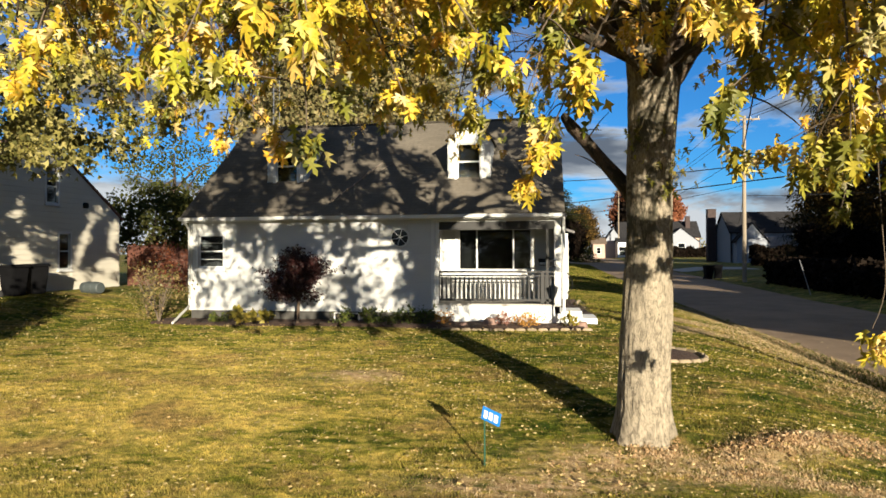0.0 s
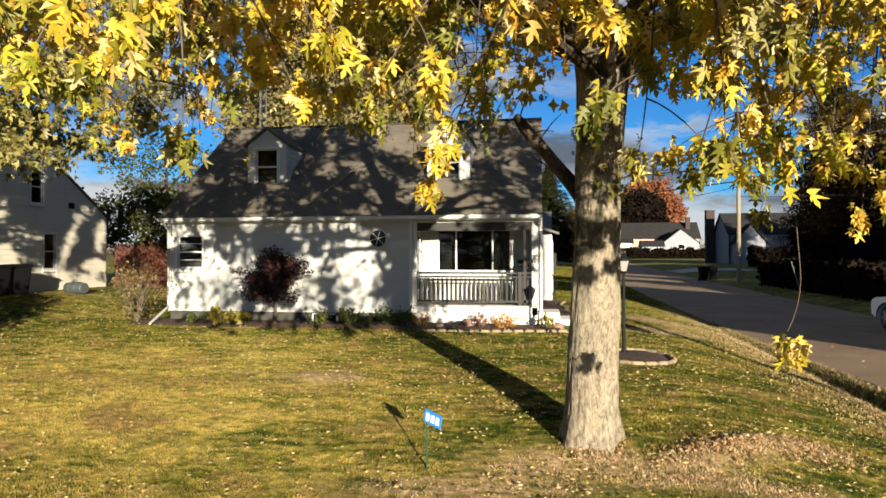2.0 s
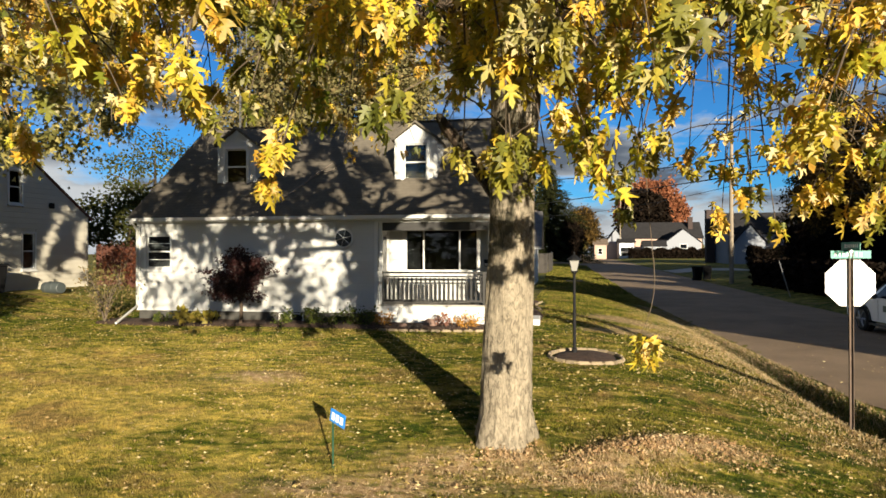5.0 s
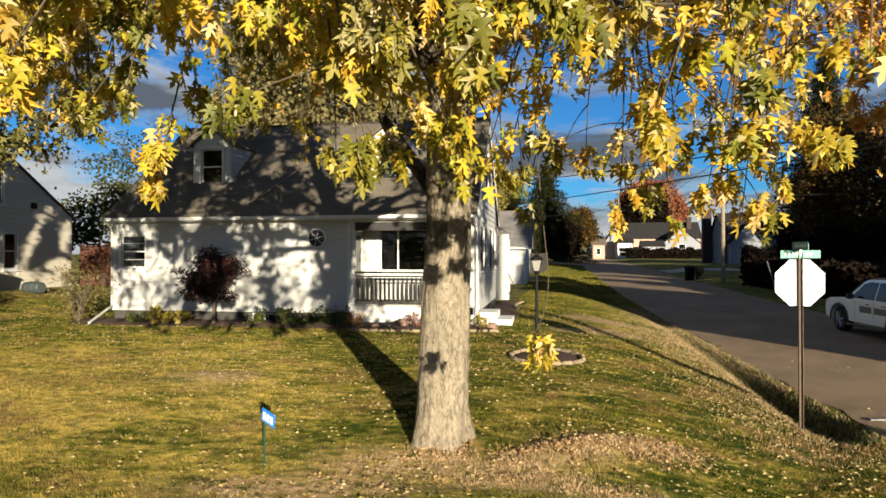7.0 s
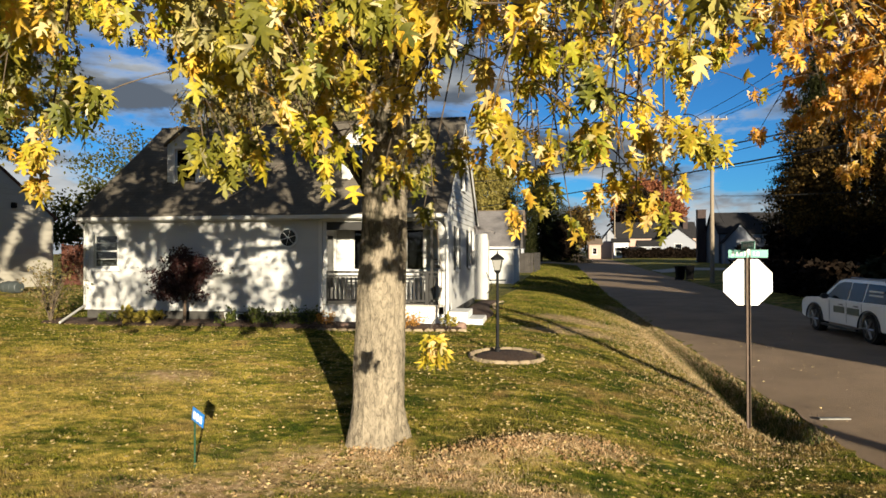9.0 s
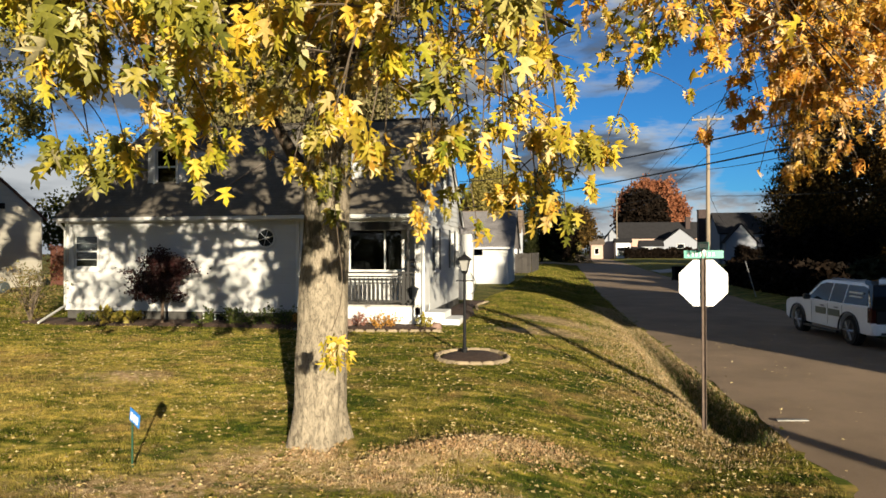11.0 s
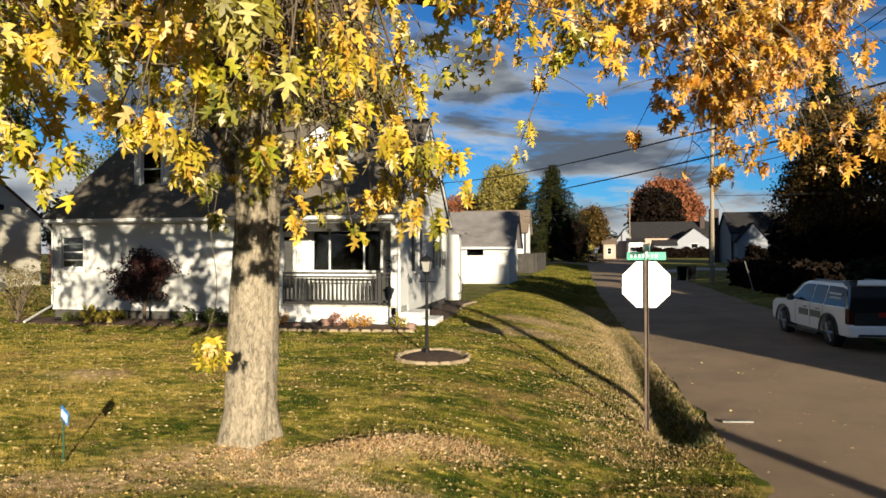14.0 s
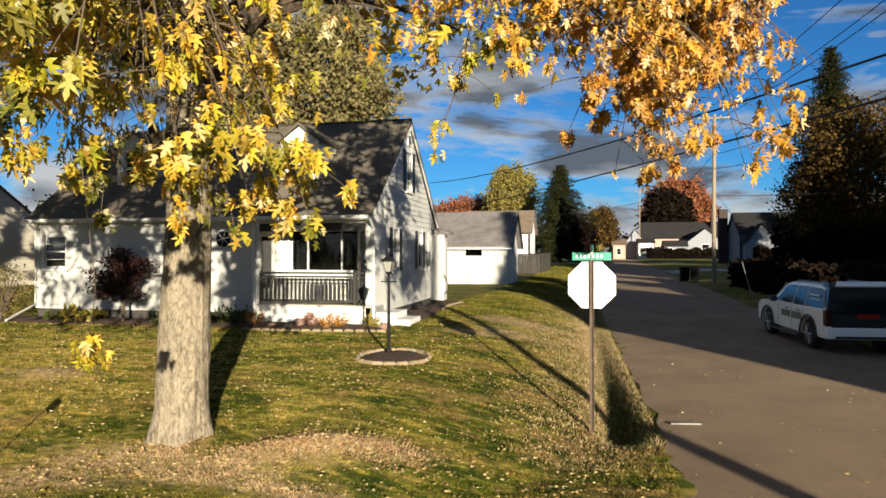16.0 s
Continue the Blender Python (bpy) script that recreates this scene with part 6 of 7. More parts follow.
    # wheels
    for x in (0.03, W - 0.28):
        for y in (0, wb):
            bm = bmesh.new()
            bmesh.ops.create_cone(bm, cap_ends=True, segments=28, radius1=r, radius2=r, depth=0.25, matrix=Matrix.Translation((x + 0.125, y, r)) @ pose(0, 0, 0, 0, 90, 0))
            bmesh.ops.bevel(bm, geom=[e for e in bm.edges if abs(e.verts[0].co.x - e.verts[1].co.x) < 1e-4], offset=0.04, segments=2, affect="EDGES")
            w = part("wheel", bm, "tyre", car, "black tyre")
            bm = bmesh.new()
            sx = x - 0.01 if x < 1 else x + 0.26
            bmesh.ops.create_cone(bm, cap_ends=True, segments=28, radius1=0.31, radius2=0.31, depth=0.012, matrix=Matrix.Translation((sx, y, r)) @ pose(0, 0, 0, 0, 90, 0))
            part("rim", bm, "car_black", w)
            bm = bmesh.new()
            for k in range(6):
                a = k * math.pi / 3
                tube(bm, [(sx - 0.01, y, r), (sx - 0.01, y + 0.29 * math.cos(a), r + 0.29 * math.sin(a))], [0.045, 0.035], 5)
            part("spokes", bm, "rim", w, "bright chrome spokes")
    bm = bmesh.new()
    prism(bm, [(0.2, 2.12, 1.76), (0.08, 2.93, 1.2), (W - 0.08, 2.93, 1.2), (W - 0.2, 2.12, 1.76)], (0, 0.01, 0.02))
    part("windscreen", bm, "car_glass", car)
    for x in (0.06, W - 0.42):
        bm = bmesh.new()
        box(bm, x, x + 0.36, 4.2, 4.31, 0.82, 1.02)
        bevel(bm, 0.02)
        part("headlamp", bm, "lamp_glass", car)


build_suv()


def build_stop_sign():
    s = thing("stop_sign", "bare aluminium back of an octagonal stop sign on a brown post", "road sign", at=(16.5, -6.7, -0.7))
    bm = bmesh.new()
    for a, b in ((-0.03, -0.022), (0.022, 0.03)):
        box(bm, a, b, -0.02, 0.02, -0.1, 2.68)
    box(bm, -0.03, 0.03, 0.012, 0.02, -0.1, 2.68)
    part("post", bm, "post_brown", s, "rusty brown steel channel post")
    bm = bmesh.new()
    R = 0.342 / math.cos(math.pi / 8)
    prism(bm, [(R * math.cos(a), 0.024, 2.17 + R * math.sin(a)) for a in np.arange(8) * math.pi / 4 + math.pi / 8], (0, 0.004, 0))
    plate = part("sign_plate", bm, "sign_back", s)
    bm = bmesh.new()
    prism(bm, [(0.98 * R * math.cos(a), 0.0295, 2.17 + 0.98 * R * math.sin(a)) for a in np.arange(8) * math.pi / 4 + math.pi / 8], (0, 0.001, 0))
    part("sign_face", bm, "red_lens", plate, "red sign face turned to the street")
    for z in (1.95, 2.4):
        bm = bmesh.new()
        bmesh.ops.create_cone(bm, cap_ends=True, segments=8, radius1=0.012, radius2=0.012, depth=0.02, matrix=Matrix.Translation((0, -0.028, z)) @ pose(0, 0, 0, 90))
        part("bolt", bm, "post_brown", s)
    for ang, z, L in ((4, 2.535, 0.56), (94, 2.66, 0.54)):
        m = pose(0, 0, 0, 0, 0, ang)
        bm = bmesh.new()
        box(bm, -L / 2, L / 2, -0.006, 0.006, z, z + 0.115, m)
        bl = part("street_name_blade", bm, "green_sign", s, "green street name blade")
        for sy in (-0.008, 0.006):
            x = -L / 2 + 0.05
            for w in (0.05, 0.035, 0.05, 0.045, 0.05, 0.04, 0.05):
                bm = bmesh.new()
                box(bm, x, x + w * 0.6, sy, sy + 0.002, z + 0.032, z + 0.084, m)
                part("lettering_bar", bm, "white_letter", bl)
                x += w + 0.014
    bm = bmesh.new()
    box(bm, -0.03, 0.03, -0.02, 0.02, 2.62, 2.68)
    part("blade_bracket", bm, "galv", s)


build_stop_sign()


def build_number_sign():
    s = thing("number_sign", "small blue reflective number sign on a green stake in the lawn", "sign", at=(9.82, -10.43, -0.5))
    bm = bmesh.new()
    tube(bm, [(0, 0, -0.1), (0.0, 0, 0.72)], [0.011, 0.011], 8)
    part("stake", bm, "green_post", s)
    m = pose(0.0, 0, 0.58, 0, 12, -33)
    bm = bmesh.new()
    box(bm, -0.04, 0.22, -0.02, -0.012, 0.0, 0.15, m)
    bevel(bm, 0.003)
    p = part("plate", bm, "blue_sign", s)
    for k in range(3):
        bm = bmesh.new()
        box(bm, -0.005 + 0.072 * k, 0.045 + 0.072 * k, -0.024, -0.0205, 0.03, 0.115, m)
        part("number_bar", bm, "white_letter", p)
    return s


build_number_sign()


def build_lamp_post():
    x, y = 12.55, -4.07
    z = gz(x, y)
    s = thing("lamp_post", "black garden lamp post with a glass lantern in a round bed", "lamp post", at=(x, y, z))
    s.scale = (0.9, 0.9, 0.9)
    bm = bmesh.new()
    tube(bm, [(0, 0, -0.1), (0, 0, 0.12), (0, 0, 0.14), (0, 0, 0.9), (0, 0, 0.92), (0, 0, 1.78)], [0.07, 0.062, 0.038, 0.036, 0.032, 0.03], 12)
    p = part("post", bm, "black", s, smooth=False)
    bm = bmesh.new()
    tube(bm, [(-0.16, 0, 1.6), (0.16, 0, 1.6)], [0.012, 0.012], 6)
    ball(bm, (-0.17, 0, 1.6), 0.018, 6)
    ball(bm, (0.17, 0, 1.6), 0.018, 6)
    part("ladder_bar", bm, "black", p)
    bm = bmesh.new()
    tube(bm, [(0, 0, 1.76), (0, 0, 1.82)], [0.05, 0.09], 8)
    lan = part("lantern_base", bm, "black", s)
    for k in range(4):
        a = k * math.pi / 2 + math.pi / 4
        b = a + math.pi / 2
        p0, p1 = Vector((math.cos(a) * 0.085, math.sin(a) * 0.085, 1.82)), Vector((math.cos(b) * 0.085, math.sin(b) * 0.085, 1.82))
        q0, q1 = Vector((math.cos(a) * 0.15, math.sin(a) * 0.15, 2.05)), Vector((math.cos(b) * 0.15, math.sin(b) * 0.15, 2.05))
        bm = bmesh.new()
        n = ((p1 - p0).cross(q0 - p0)).normalized() * 0.004
        prism(bm, [p0, p1, q1, q0], n)
        part("pane", bm, "lamp_glass", lan, "frosted lantern glass")
        bm = bmesh.new()
        tube(bm, [p0, q0], [0.009, 0.009], 5)
        part("lantern_bar", bm, "black", lan)
    bm = bmesh.new()
    tube(bm, [(0, 0, 2.05), (0, 0, 2.08), (0, 0, 2.16), (0, 0, 2.18), (0, 0, 2.24)], [0.17, 0.16, 0.05, 0.02, 0.012], 8)
    part("lantern_cap", bm, "black", lan)
    # the bed round it
    bed(lambda a: (0.64, 0.74), (x + 0.2, y - 0.35), "round_mulch_bed")
    made = None
    for k in range(19):
        a = 2 * math.pi * k / 19
        px, py = x + 0.2 + 0.68 * math.cos(a), y - 0.35 + 0.78 * math.sin(a)
        made = edging_stone(px, py, a + math.pi / 2, made, "edging of the lamp bed")


def bed(radius, centre, name, label="round bed of dark mulch with a stone edge"):
    bm = bmesh.new()
    c = bm.verts.new((*centre, gz(*centre) + 0.05))
    rings = []
    for f in (0.5, 0.85, 1.0):
        ring = []
        for k in range(32):
            a = 2 * math.pi * k / 32
            rx, ry = radius(a)
            px, py = centre[0] + rx * f * math.cos(a), centre[1] + ry * f * math.sin(a)
            ring.append(bm.verts.new((px, py, gz(px, py) + (0.035 if f < 1 else -0.03) + 0.02 * noise.noise(Vector((px * 5, py * 5, 0))))))
        rings.append(ring)
    for k in range(32):
        bm.faces.new((c, rings[0][k], rings[0][(k + 1) % 32]))
        for a, b in zip(rings, rings[1:]):
            bm.faces.new((a[k], b[k], b[(k + 1) % 32], a[(k + 1) % 32]))
    solo(name, bm, "mulch", label, "garden bed", kind="structure", smooth=True)


def edging_stone(x, y, turn, like, group):
    m = pose(x, y, gz(x, y) + 0.03, 0, 0, math.degrees(turn) + random.uniform(-6, 6))
    if like:
        return copy_thing(like, m)
    bm = bmesh.new()
    box(bm, -0.115, 0.115, -0.04, 0.04, -0.06, 0.03)
    bevel(bm, 0.02, 2)
    ob = solo("edging_stone", bm, "edging", "pale tan edging stone at a mulch bed", "edging stone", group)
    ob.matrix_basis = m
    return ob


build_lamp_post()


# ---- beds, shrubs and things by the house ----
def bed_strip(name, pts_in, pts_out, label):
    """A strip of mulch between two lines of points on the ground."""
    bm = bmesh.new()
    rows = []
    for f in np.linspace(0, 1, 7):
        row = []
        for a, b in zip(pts_in, pts_out):
            px, py = a[0] + (b[0] - a[0]) * f, a[1] + (b[1] - a[1]) * f
            row.append(bm.verts.new((px, py, gz(px, py) + (0.06 + 0.03 * noise.noise(Vector((px * 4, py * 4, 1))) if f < 0.95 else -0.03))))
        rows.append(row)
    for a, b in zip(rows, rows[1:]):
        for k in range(len(a) - 1):
            bm.faces.new((a[k], a[k + 1], b[k + 1], b[k]))
    bmesh.ops.recalc_face_normals(bm, faces=bm.faces)
    solo(name, bm, "mulch", label, "garden bed", kind="structure", smooth=True)


xs = np.arange(-0.4, 11.5, 0.25)
bed_strip("mulch_bed_front", [(x, 0.03) for x in xs], [(x, -1.15 - 0.18 * math.sin(x * 0.9)) for x in xs], "dark mulch bed along the house front")
ys = np.arange(1.6, 8.6, 0.3)
bed_strip("mulch_bed_side", [(HX, y) for y in ys], [(11.6 + 0.25 * math.sin(y * 0.7), y) for y in ys], "red-brown mulch bed along the side wall")
_like = None
for _x in np.arange(7.9, 11.6, 0.27):
    _like = edging_stone(_x, -1.18 - 0.18 * math.sin(_x * 0.9), 0.0, _like, "edging of the front bed")
for _y in np.arange(5.0, 8.6, 0.3):
    _like = edging_stone(11.72 + 0.3 * math.sin(_y * 0.7), _y, 1.57, _like, "edging of the side bed")


def shrub(name, x, y, r, h, mat, label, n=420, leaf=0.07, seed=1, stems=6, shape="quad", category="shrub", hang=0.2, spread=1.0):
    rng = np.random.default_rng(seed)
    z = gz(x, y) + 0.04
    t = thing(name, label, category, at=(x, y, z))
    bm = bmesh.new()
    for k in range(stems):
        a = rng.uniform(0, 6.28)
        e = Vector((math.cos(a) * r * 0.7, math.sin(a) * r * 0.7, h * rng.uniform(0.6, 1.0)))
        tube(bm, bezier((0, 0, -0.05), (e.x * 0.3, e.y * 0.3, e.z * 0.6), e, 5), [0.012, 0.011, 0.009, 0.006, 0.003], 4)
    part("stem", bm, "twig", t)
    p = clumps(rng, (0, 0, h * 0.55), (r, r, h * 0.5), max(8, n // 14), 14, r * 0.17 * spread, 0.02)
    crown_mesh("foliage", [leaf_cards(p, rng.uniform(0.6, 1.3, len(p)) * leaf, rng, hang, shape)], mat, t)
    return t


def japanese_maple():
    rng = np.random.default_rng(21)
    x, y = 3.78, -0.75
    z = gz(x, y)
    t = thing("japanese_maple", "small dark red Japanese maple in the front bed", "tree", at=(x, y, z))
    bm = bmesh.new()
    pts = []
    tube(bm, bezier((0, 0, -0.1), (0.05, 0, 0.4), (0.02, 0, 0.75), 6), list(np.linspace(0.05, 0.035, 6)), 8)
    for k in range(22):
        a = 2.4 * k + rng.uniform(-0.3, 0.3)
        w = rng.uniform(0.2, 0.85)
        e = Vector((math.cos(a) * w, math.sin(a) * w * 0.6, rng.uniform(0.8, 1.75) + 0.35 * (1 - w)))
        br = bezier((0.03, 0, 0.45 + 0.02 * k), (e.x * 0.4, e.y * 0.4, e.z * 0.95), e, 8)
        tube(bm, br, list(np.linspace(0.022, 0.005, 8)), 5)
        pts += [np.array(p) for p in br[4:]]
    part("trunk", bm, "limb", t)
    pts = np.array(pts)
    c = pts[rng.integers(len(pts), size=190)] + rng.normal(size=(190, 3)) * np.array([0.16, 0.12, 0.12])
    low = np.array([[-0.62, 0, 0.72], [-0.75, 0, 0.78], [0.55, 0, 0.85], [-0.5, 0.1, 0.7], [0.3, 0, 0.75], [0.45, -0.05, 0.7]])
    c = np.concatenate([c, low])
    # flat layers of leaves
    p = np.repeat(c, 44, axis=0) + rng.normal(size=(len(c) * 44, 3)) * np.array([0.13, 0.11, 0.035])
    crown_mesh("crown", [leaf_cards(p, rng.uniform(0.05, 0.09, len(p)), rng, 0.4, "star")], "leaf_red", t, "dark red lacy leaves")


japanese_maple()
# stands out of view, added to cast the long shadow on the left lawn
shrub("evergreen_shrub", -0.45, -9.9, 1.15, 3.4, "hedge", "unseen tall evergreen shrub that shades the left lawn", 5200, 0.16, 39, 14)
shrub("dry_shrub", -0.25, -0.8, 0.72, 1.5, "bush_dry", "tall dry yellow-green shrub at the house corner", 800, 0.075, 31, 26, hang=0.1)
shrub("dry_shrub", -1.5, 0.6, 0.6, 1.5, "bush_dry", "tall dry shrub with pinkish seed heads", 500, 0.07, 37, 22, hang=0.1)
shrub("hosta", 2.2, -0.75, 0.42, 0.3, "hosta", "yellowing hosta in the mulch bed", 150, 0.17, 32, 3, hang=0.15)
shrub("hosta", 2.75, -0.6, 0.3, 0.24, "hosta", "small yellowing hosta in the mulch bed", 90, 0.15, 38, 3, hang=0.15)
for _i, (_x, _y, _r, _h) in enumerate(((5.0, -0.7, 0.32, 0.36), (5.7, -0.6, 0.3, 0.42), (6.3, -0.75, 0.32, 0.34), (6.9, -0.6, 0.3, 0.45), (7.35, -0.65, 0.26, 0.4), (1.5, -0.7, 0.25, 0.25))):
    shrub("low_shrub", _x, _y, _r, _h, "shrub", "low green perennial in the front bed", 230, 0.08, 40 + _i, 5)
shrub("mum", 7.75, -0.6, 0.26, 0.36, "mum", "dried orange perennial beside the porch", 260, 0.06, 50, 5)
shrub("mum", 9.95, -0.62, 0.4, 0.28, "mum", "orange chrysanthemum mound in front of the porch", 420, 0.06, 51, 4)
shrub("mum", 9.3, -0.58, 0.24, 0.36, "mum_pink", "pinkish-brown chrysanthemum in front of the porch", 300, 0.055, 52, 4)
shrub("low_shrub", 11.0, -0.62, 0.2, 0.34, "hosta", "small yellow-green plant at the porch corner", 200, 0.07, 53, 4)
for _i, (_x, _y, _s) in enumerate(((8.95, -0.55, 0.17), (8.3, -0.75, 0.1), (11.3, -0.55, 0.13))):
    _bm = bmesh.new()
    ball(_bm, (_x, _y, gz(_x, _y) + _s * 0.5), _s, 12, (1.2, 0.9, 0.8), 0.5)
    solo("fieldstone", _bm, "rock", "rounded brown fieldstone in the mulch bed", "stone", "bed stones", smooth=True)


def board_fence(x0, y0, x1, y1, h, mat, label, w=0.14):
    t = thing("fence", label, "fence")
    L = math.hypot(x1 - x0, y1 - y0)
    ux, uy = (x1 - x0) / L, (y1 - y0) / L
    n = int(L / (w + 0.008))
    like = None
    for k in range(n):
        u = (k + 0.5) * L / n
        x, y = x0 + ux * u, y0 + uy * u
        m = Matrix.Translation((x, y, gz(x, y))) @ Matrix.Rotation(math.atan2(uy, ux), 4, "Z")
        if like is None:
            bm = bmesh.new()
            prism(bm, [(-w / 2, -0.01, 0.03), (w / 2, -0.01, 0.03), (w / 2, -0.01, h - 0.05), (w / 4, -0.01, h), (-w / 4, -0.01, h), (-w / 2, -0.01, h - 0.05)], (0, 0.02, 0))
            like = finish(bm, "board", M[mat])
        ob = new("board", like)
        ob.parent = t
        ob.matrix_basis = m @ pose(0, 0, random.uniform(-0.02, 0.02), 0, random.uniform(-0.6, 0.6), 0)
    for z in (0.4, h - 0.35):
        bm = bmesh.new()
        tube(bm, [(x0, y0 + 0.04, gz(x0, y0) + z), (x1, y1 + 0.04, gz(x1, y1) + z)], [0.04, 0.04], 4)
        part("rail", bm, mat, t)
    for k in range(int(L / 2.4) + 1):
        u = min(L, k * 2.4)
        x, y = x0 + ux * u, y0 + uy * u
        bm = bmesh.new()
        box(bm, x - 0.05, x + 0.05, y + 0.02, y + 0.12, gz(x, y) - 0.2, gz(x, y) + h + 0.03)
        part("post", bm, mat, t)


board_fence(-7.6, 8.4, 0.0, 8.0, 1.75, "fence", "red-brown board fence between the two houses")
board_fence(8.0, 51.6, 11.0, 53.6, 2.1, "fence_gray", "weathered gray board fence beyond the garage")
board_fence(11.1, 53.7, 11.4, 64.0, 2.1, "fence_gray", "weathered gray board fence beside the outbuilding")
for _i, (_x, _y, _r, _h) in enumerate(((-5.6, 7.2, 0.9, 1.9), (-3.9, 7.0, 0.8, 1.7), (-2.5, 6.4, 0.9, 1.5))):
    shrub("burning_bush", _x, _y, _r, _h, "bush_red", "rust-red autumn shrub before the fence", 900, 0.1, 60 + _i, 10)


def wheelie_bin(x, y, turn, label, size=1.0):
    t = thing("wheelie_bin", label, "bin", "bins by the neighbouring house", at=(x, y, gz(x, y)))
    t.rotation_euler = (0, 0, radians(turn))
    t.scale = (size, size, size)
    bm = bmesh.new()
    lo = [(-0.22, -0.26), (0.22, -0.26), (0.22, 0.26), (-0.22, 0.26)]
    a = [bm.verts.new((px, py, 0.06)) for px, py in lo]
    b = [bm.verts.new((px * 1.32, py * 1.35, 0.98)) for px, py in lo]
    bm.faces.new(a[::-1])
    bm.faces.new(b)
    for k in range(4):
        bm.faces.new((a[k], a[(k + 1) % 4], b[(k + 1) % 4], b[k]))
    bevel(bm, 0.03, 2)
    part("body", bm, "bin", t)
    bm = bmesh.new()
    prism(bm, [(-0.33, -0.4, 0.98), (-0.33, 0.4, 0.98), (-0.33, 0.36, 1.06), (-0.33, -0.3, 1.08)], (0.66, 0, 0))
    bevel(bm, 0.02, 2)
    part("lid", bm, "bin", t)
    for px in (-0.26, 0.2):
        bm = bmesh.new()
        bmesh.ops.create_cone(bm, cap_ends=True, segments=16, radius1=0.12, radius2=0.12, depth=0.06, matrix=Matrix.Translation((px + 0.03, 0.3, 0.12)) @ pose(0, 0, 0, 0, 90, 0))
        part("wheel", bm, "tyre", t)
    bm = bmesh.new()
    tube(bm, [(-0.28, 0.42, 1.0), (0.28, 0.42, 1.0)], [0.016, 0.016], 6)
    part("handle", bm, "bin", t)
    return t


wheelie_bin(-6.75, 2.2, 70, "black wheeled bin beside the cream house")
wheelie_bin(-6.8, 1.35, 80, "second black wheeled bin with closed lid")
wheelie_bin(24.2, 44.0, 10, "black wheeled bin at a driveway down the street", 1.2)
wheelie_bin(25.05, 44.2, -5, "black wheeled bin standing beside its twin by the driveway", 1.2)


def build_barrel():
    x, y = -5.9, 3.9
    t = thing("barrel", "gray-blue plastic barrel lying on the grass", "barrel", at=(x, y, gz(x, y) + 0.2))
    t.rotation_euler = (0, 0, radians(-12))
    bm = bmesh.new()
    tube(bm, [(-0.42, 0, 0), (-0.4, 0, 0), (-0.15, 0, 0), (0.15, 0, 0), (0.4, 0, 0), (0.42, 0, 0)], [0.18, 0.2, 0.225, 0.225, 0.2, 0.18], 20)
    b = part("drum", bm, "barrel", t, smooth=False)
    for s in (-0.15, 0.15):
        bm = bmesh.new()
        tube(bm, [(s - 0.015, 0, 0), (s, 0, 0), (s + 0.015, 0, 0)], [0.226, 0.236, 0.226], 20)
        part("hoop", bm, "barrel", b)


build_barrel()
# a thin stake before the garage
_bm = bmesh.new()
tube(_bm, [(9.2, 22.0, -0.35), (9.2, 22.0, 1.3)], [0.015, 0.012], 6)
solo("stake", _bm, "post_brown", "thin rusty stake in front of the garage", "stake")
# a dead branch that fell on the roof
_bm = bmesh.new()
tube(_bm, [(4.39, 0.08, 3.33), (4.9, 0.8, 3.9), (5.2, 1.3, 4.3), (5.5, 1.79, 4.67)], [0.018, 0.024, 0.02, 0.012], 6, rough=0.3)
tube(_bm, [(5.2, 1.3, 4.3), (5.6, 1.4, 4.4), (5.85, 1.75, 4.65)], [0.014, 0.01, 0.005], 5)
solo("fallen_branch", _bm, "bare", "pale dead branch lying on the roof shingles", "branch")


# ---- street, wires, distance ----
def build_pole(x, y, h, label):
    t = thing("utility_pole", label, "utility pole", "poles along the street", at=(x, y, gz(x, y)))
    bm = bmesh.new()
    tube(bm, [(0, 0, -0.3), (0, 0, h * 0.5), (0.05, 0, h)], [0.17, 0.15, 0.12], 10)
    part("shaft", bm, "pole", t)
    bm = bmesh.new()
    box(bm, -1.2, 1.2, -0.06, 0.06, h - 0.35, h - 0.22)
    arm = part("crossarm", bm, "pole", t)
    for k in (-1.1, -0.5, 0.5, 1.1):
        bm = bmesh.new()
        tube(bm, [(k, 0, h - 0.22), (k, 0, h - 0.12), (k, 0, h - 0.04)], [0.03, 0.05, 0.03], 8)
        part("insulator", bm, "galv", arm)
    for s in (-1, 1):
        bm = bmesh.new()
        tube(bm, [(0, -0.07, h - 1.0), (s * 0.8, -0.07, h - 0.35)], [0.02, 0.02], 4)
        part("brace", bm, "galv", t)
    return t


build_pole(25.6, 38, 13.2, "weathered wooden utility pole with a crossarm beside the street")
build_pole(28.6, 170, 18.5, "distant wooden utility pole with a crossarm")


def wire(a, b, sag, r=0.02, label="black overhead wire between poles"):
    a, b = Vector(a), Vector(b)
    bm = bmesh.new()
    pts = [a.lerp(b, t) - Vector((0, 0, sag * 4 * t * (1 - t))) for t in np.linspace(0, 1, 18)]
    tube(bm, pts, [r] * 18, 4)
    solo("overhead_wire", bm, "wire", label, "wire", "overhead wires")


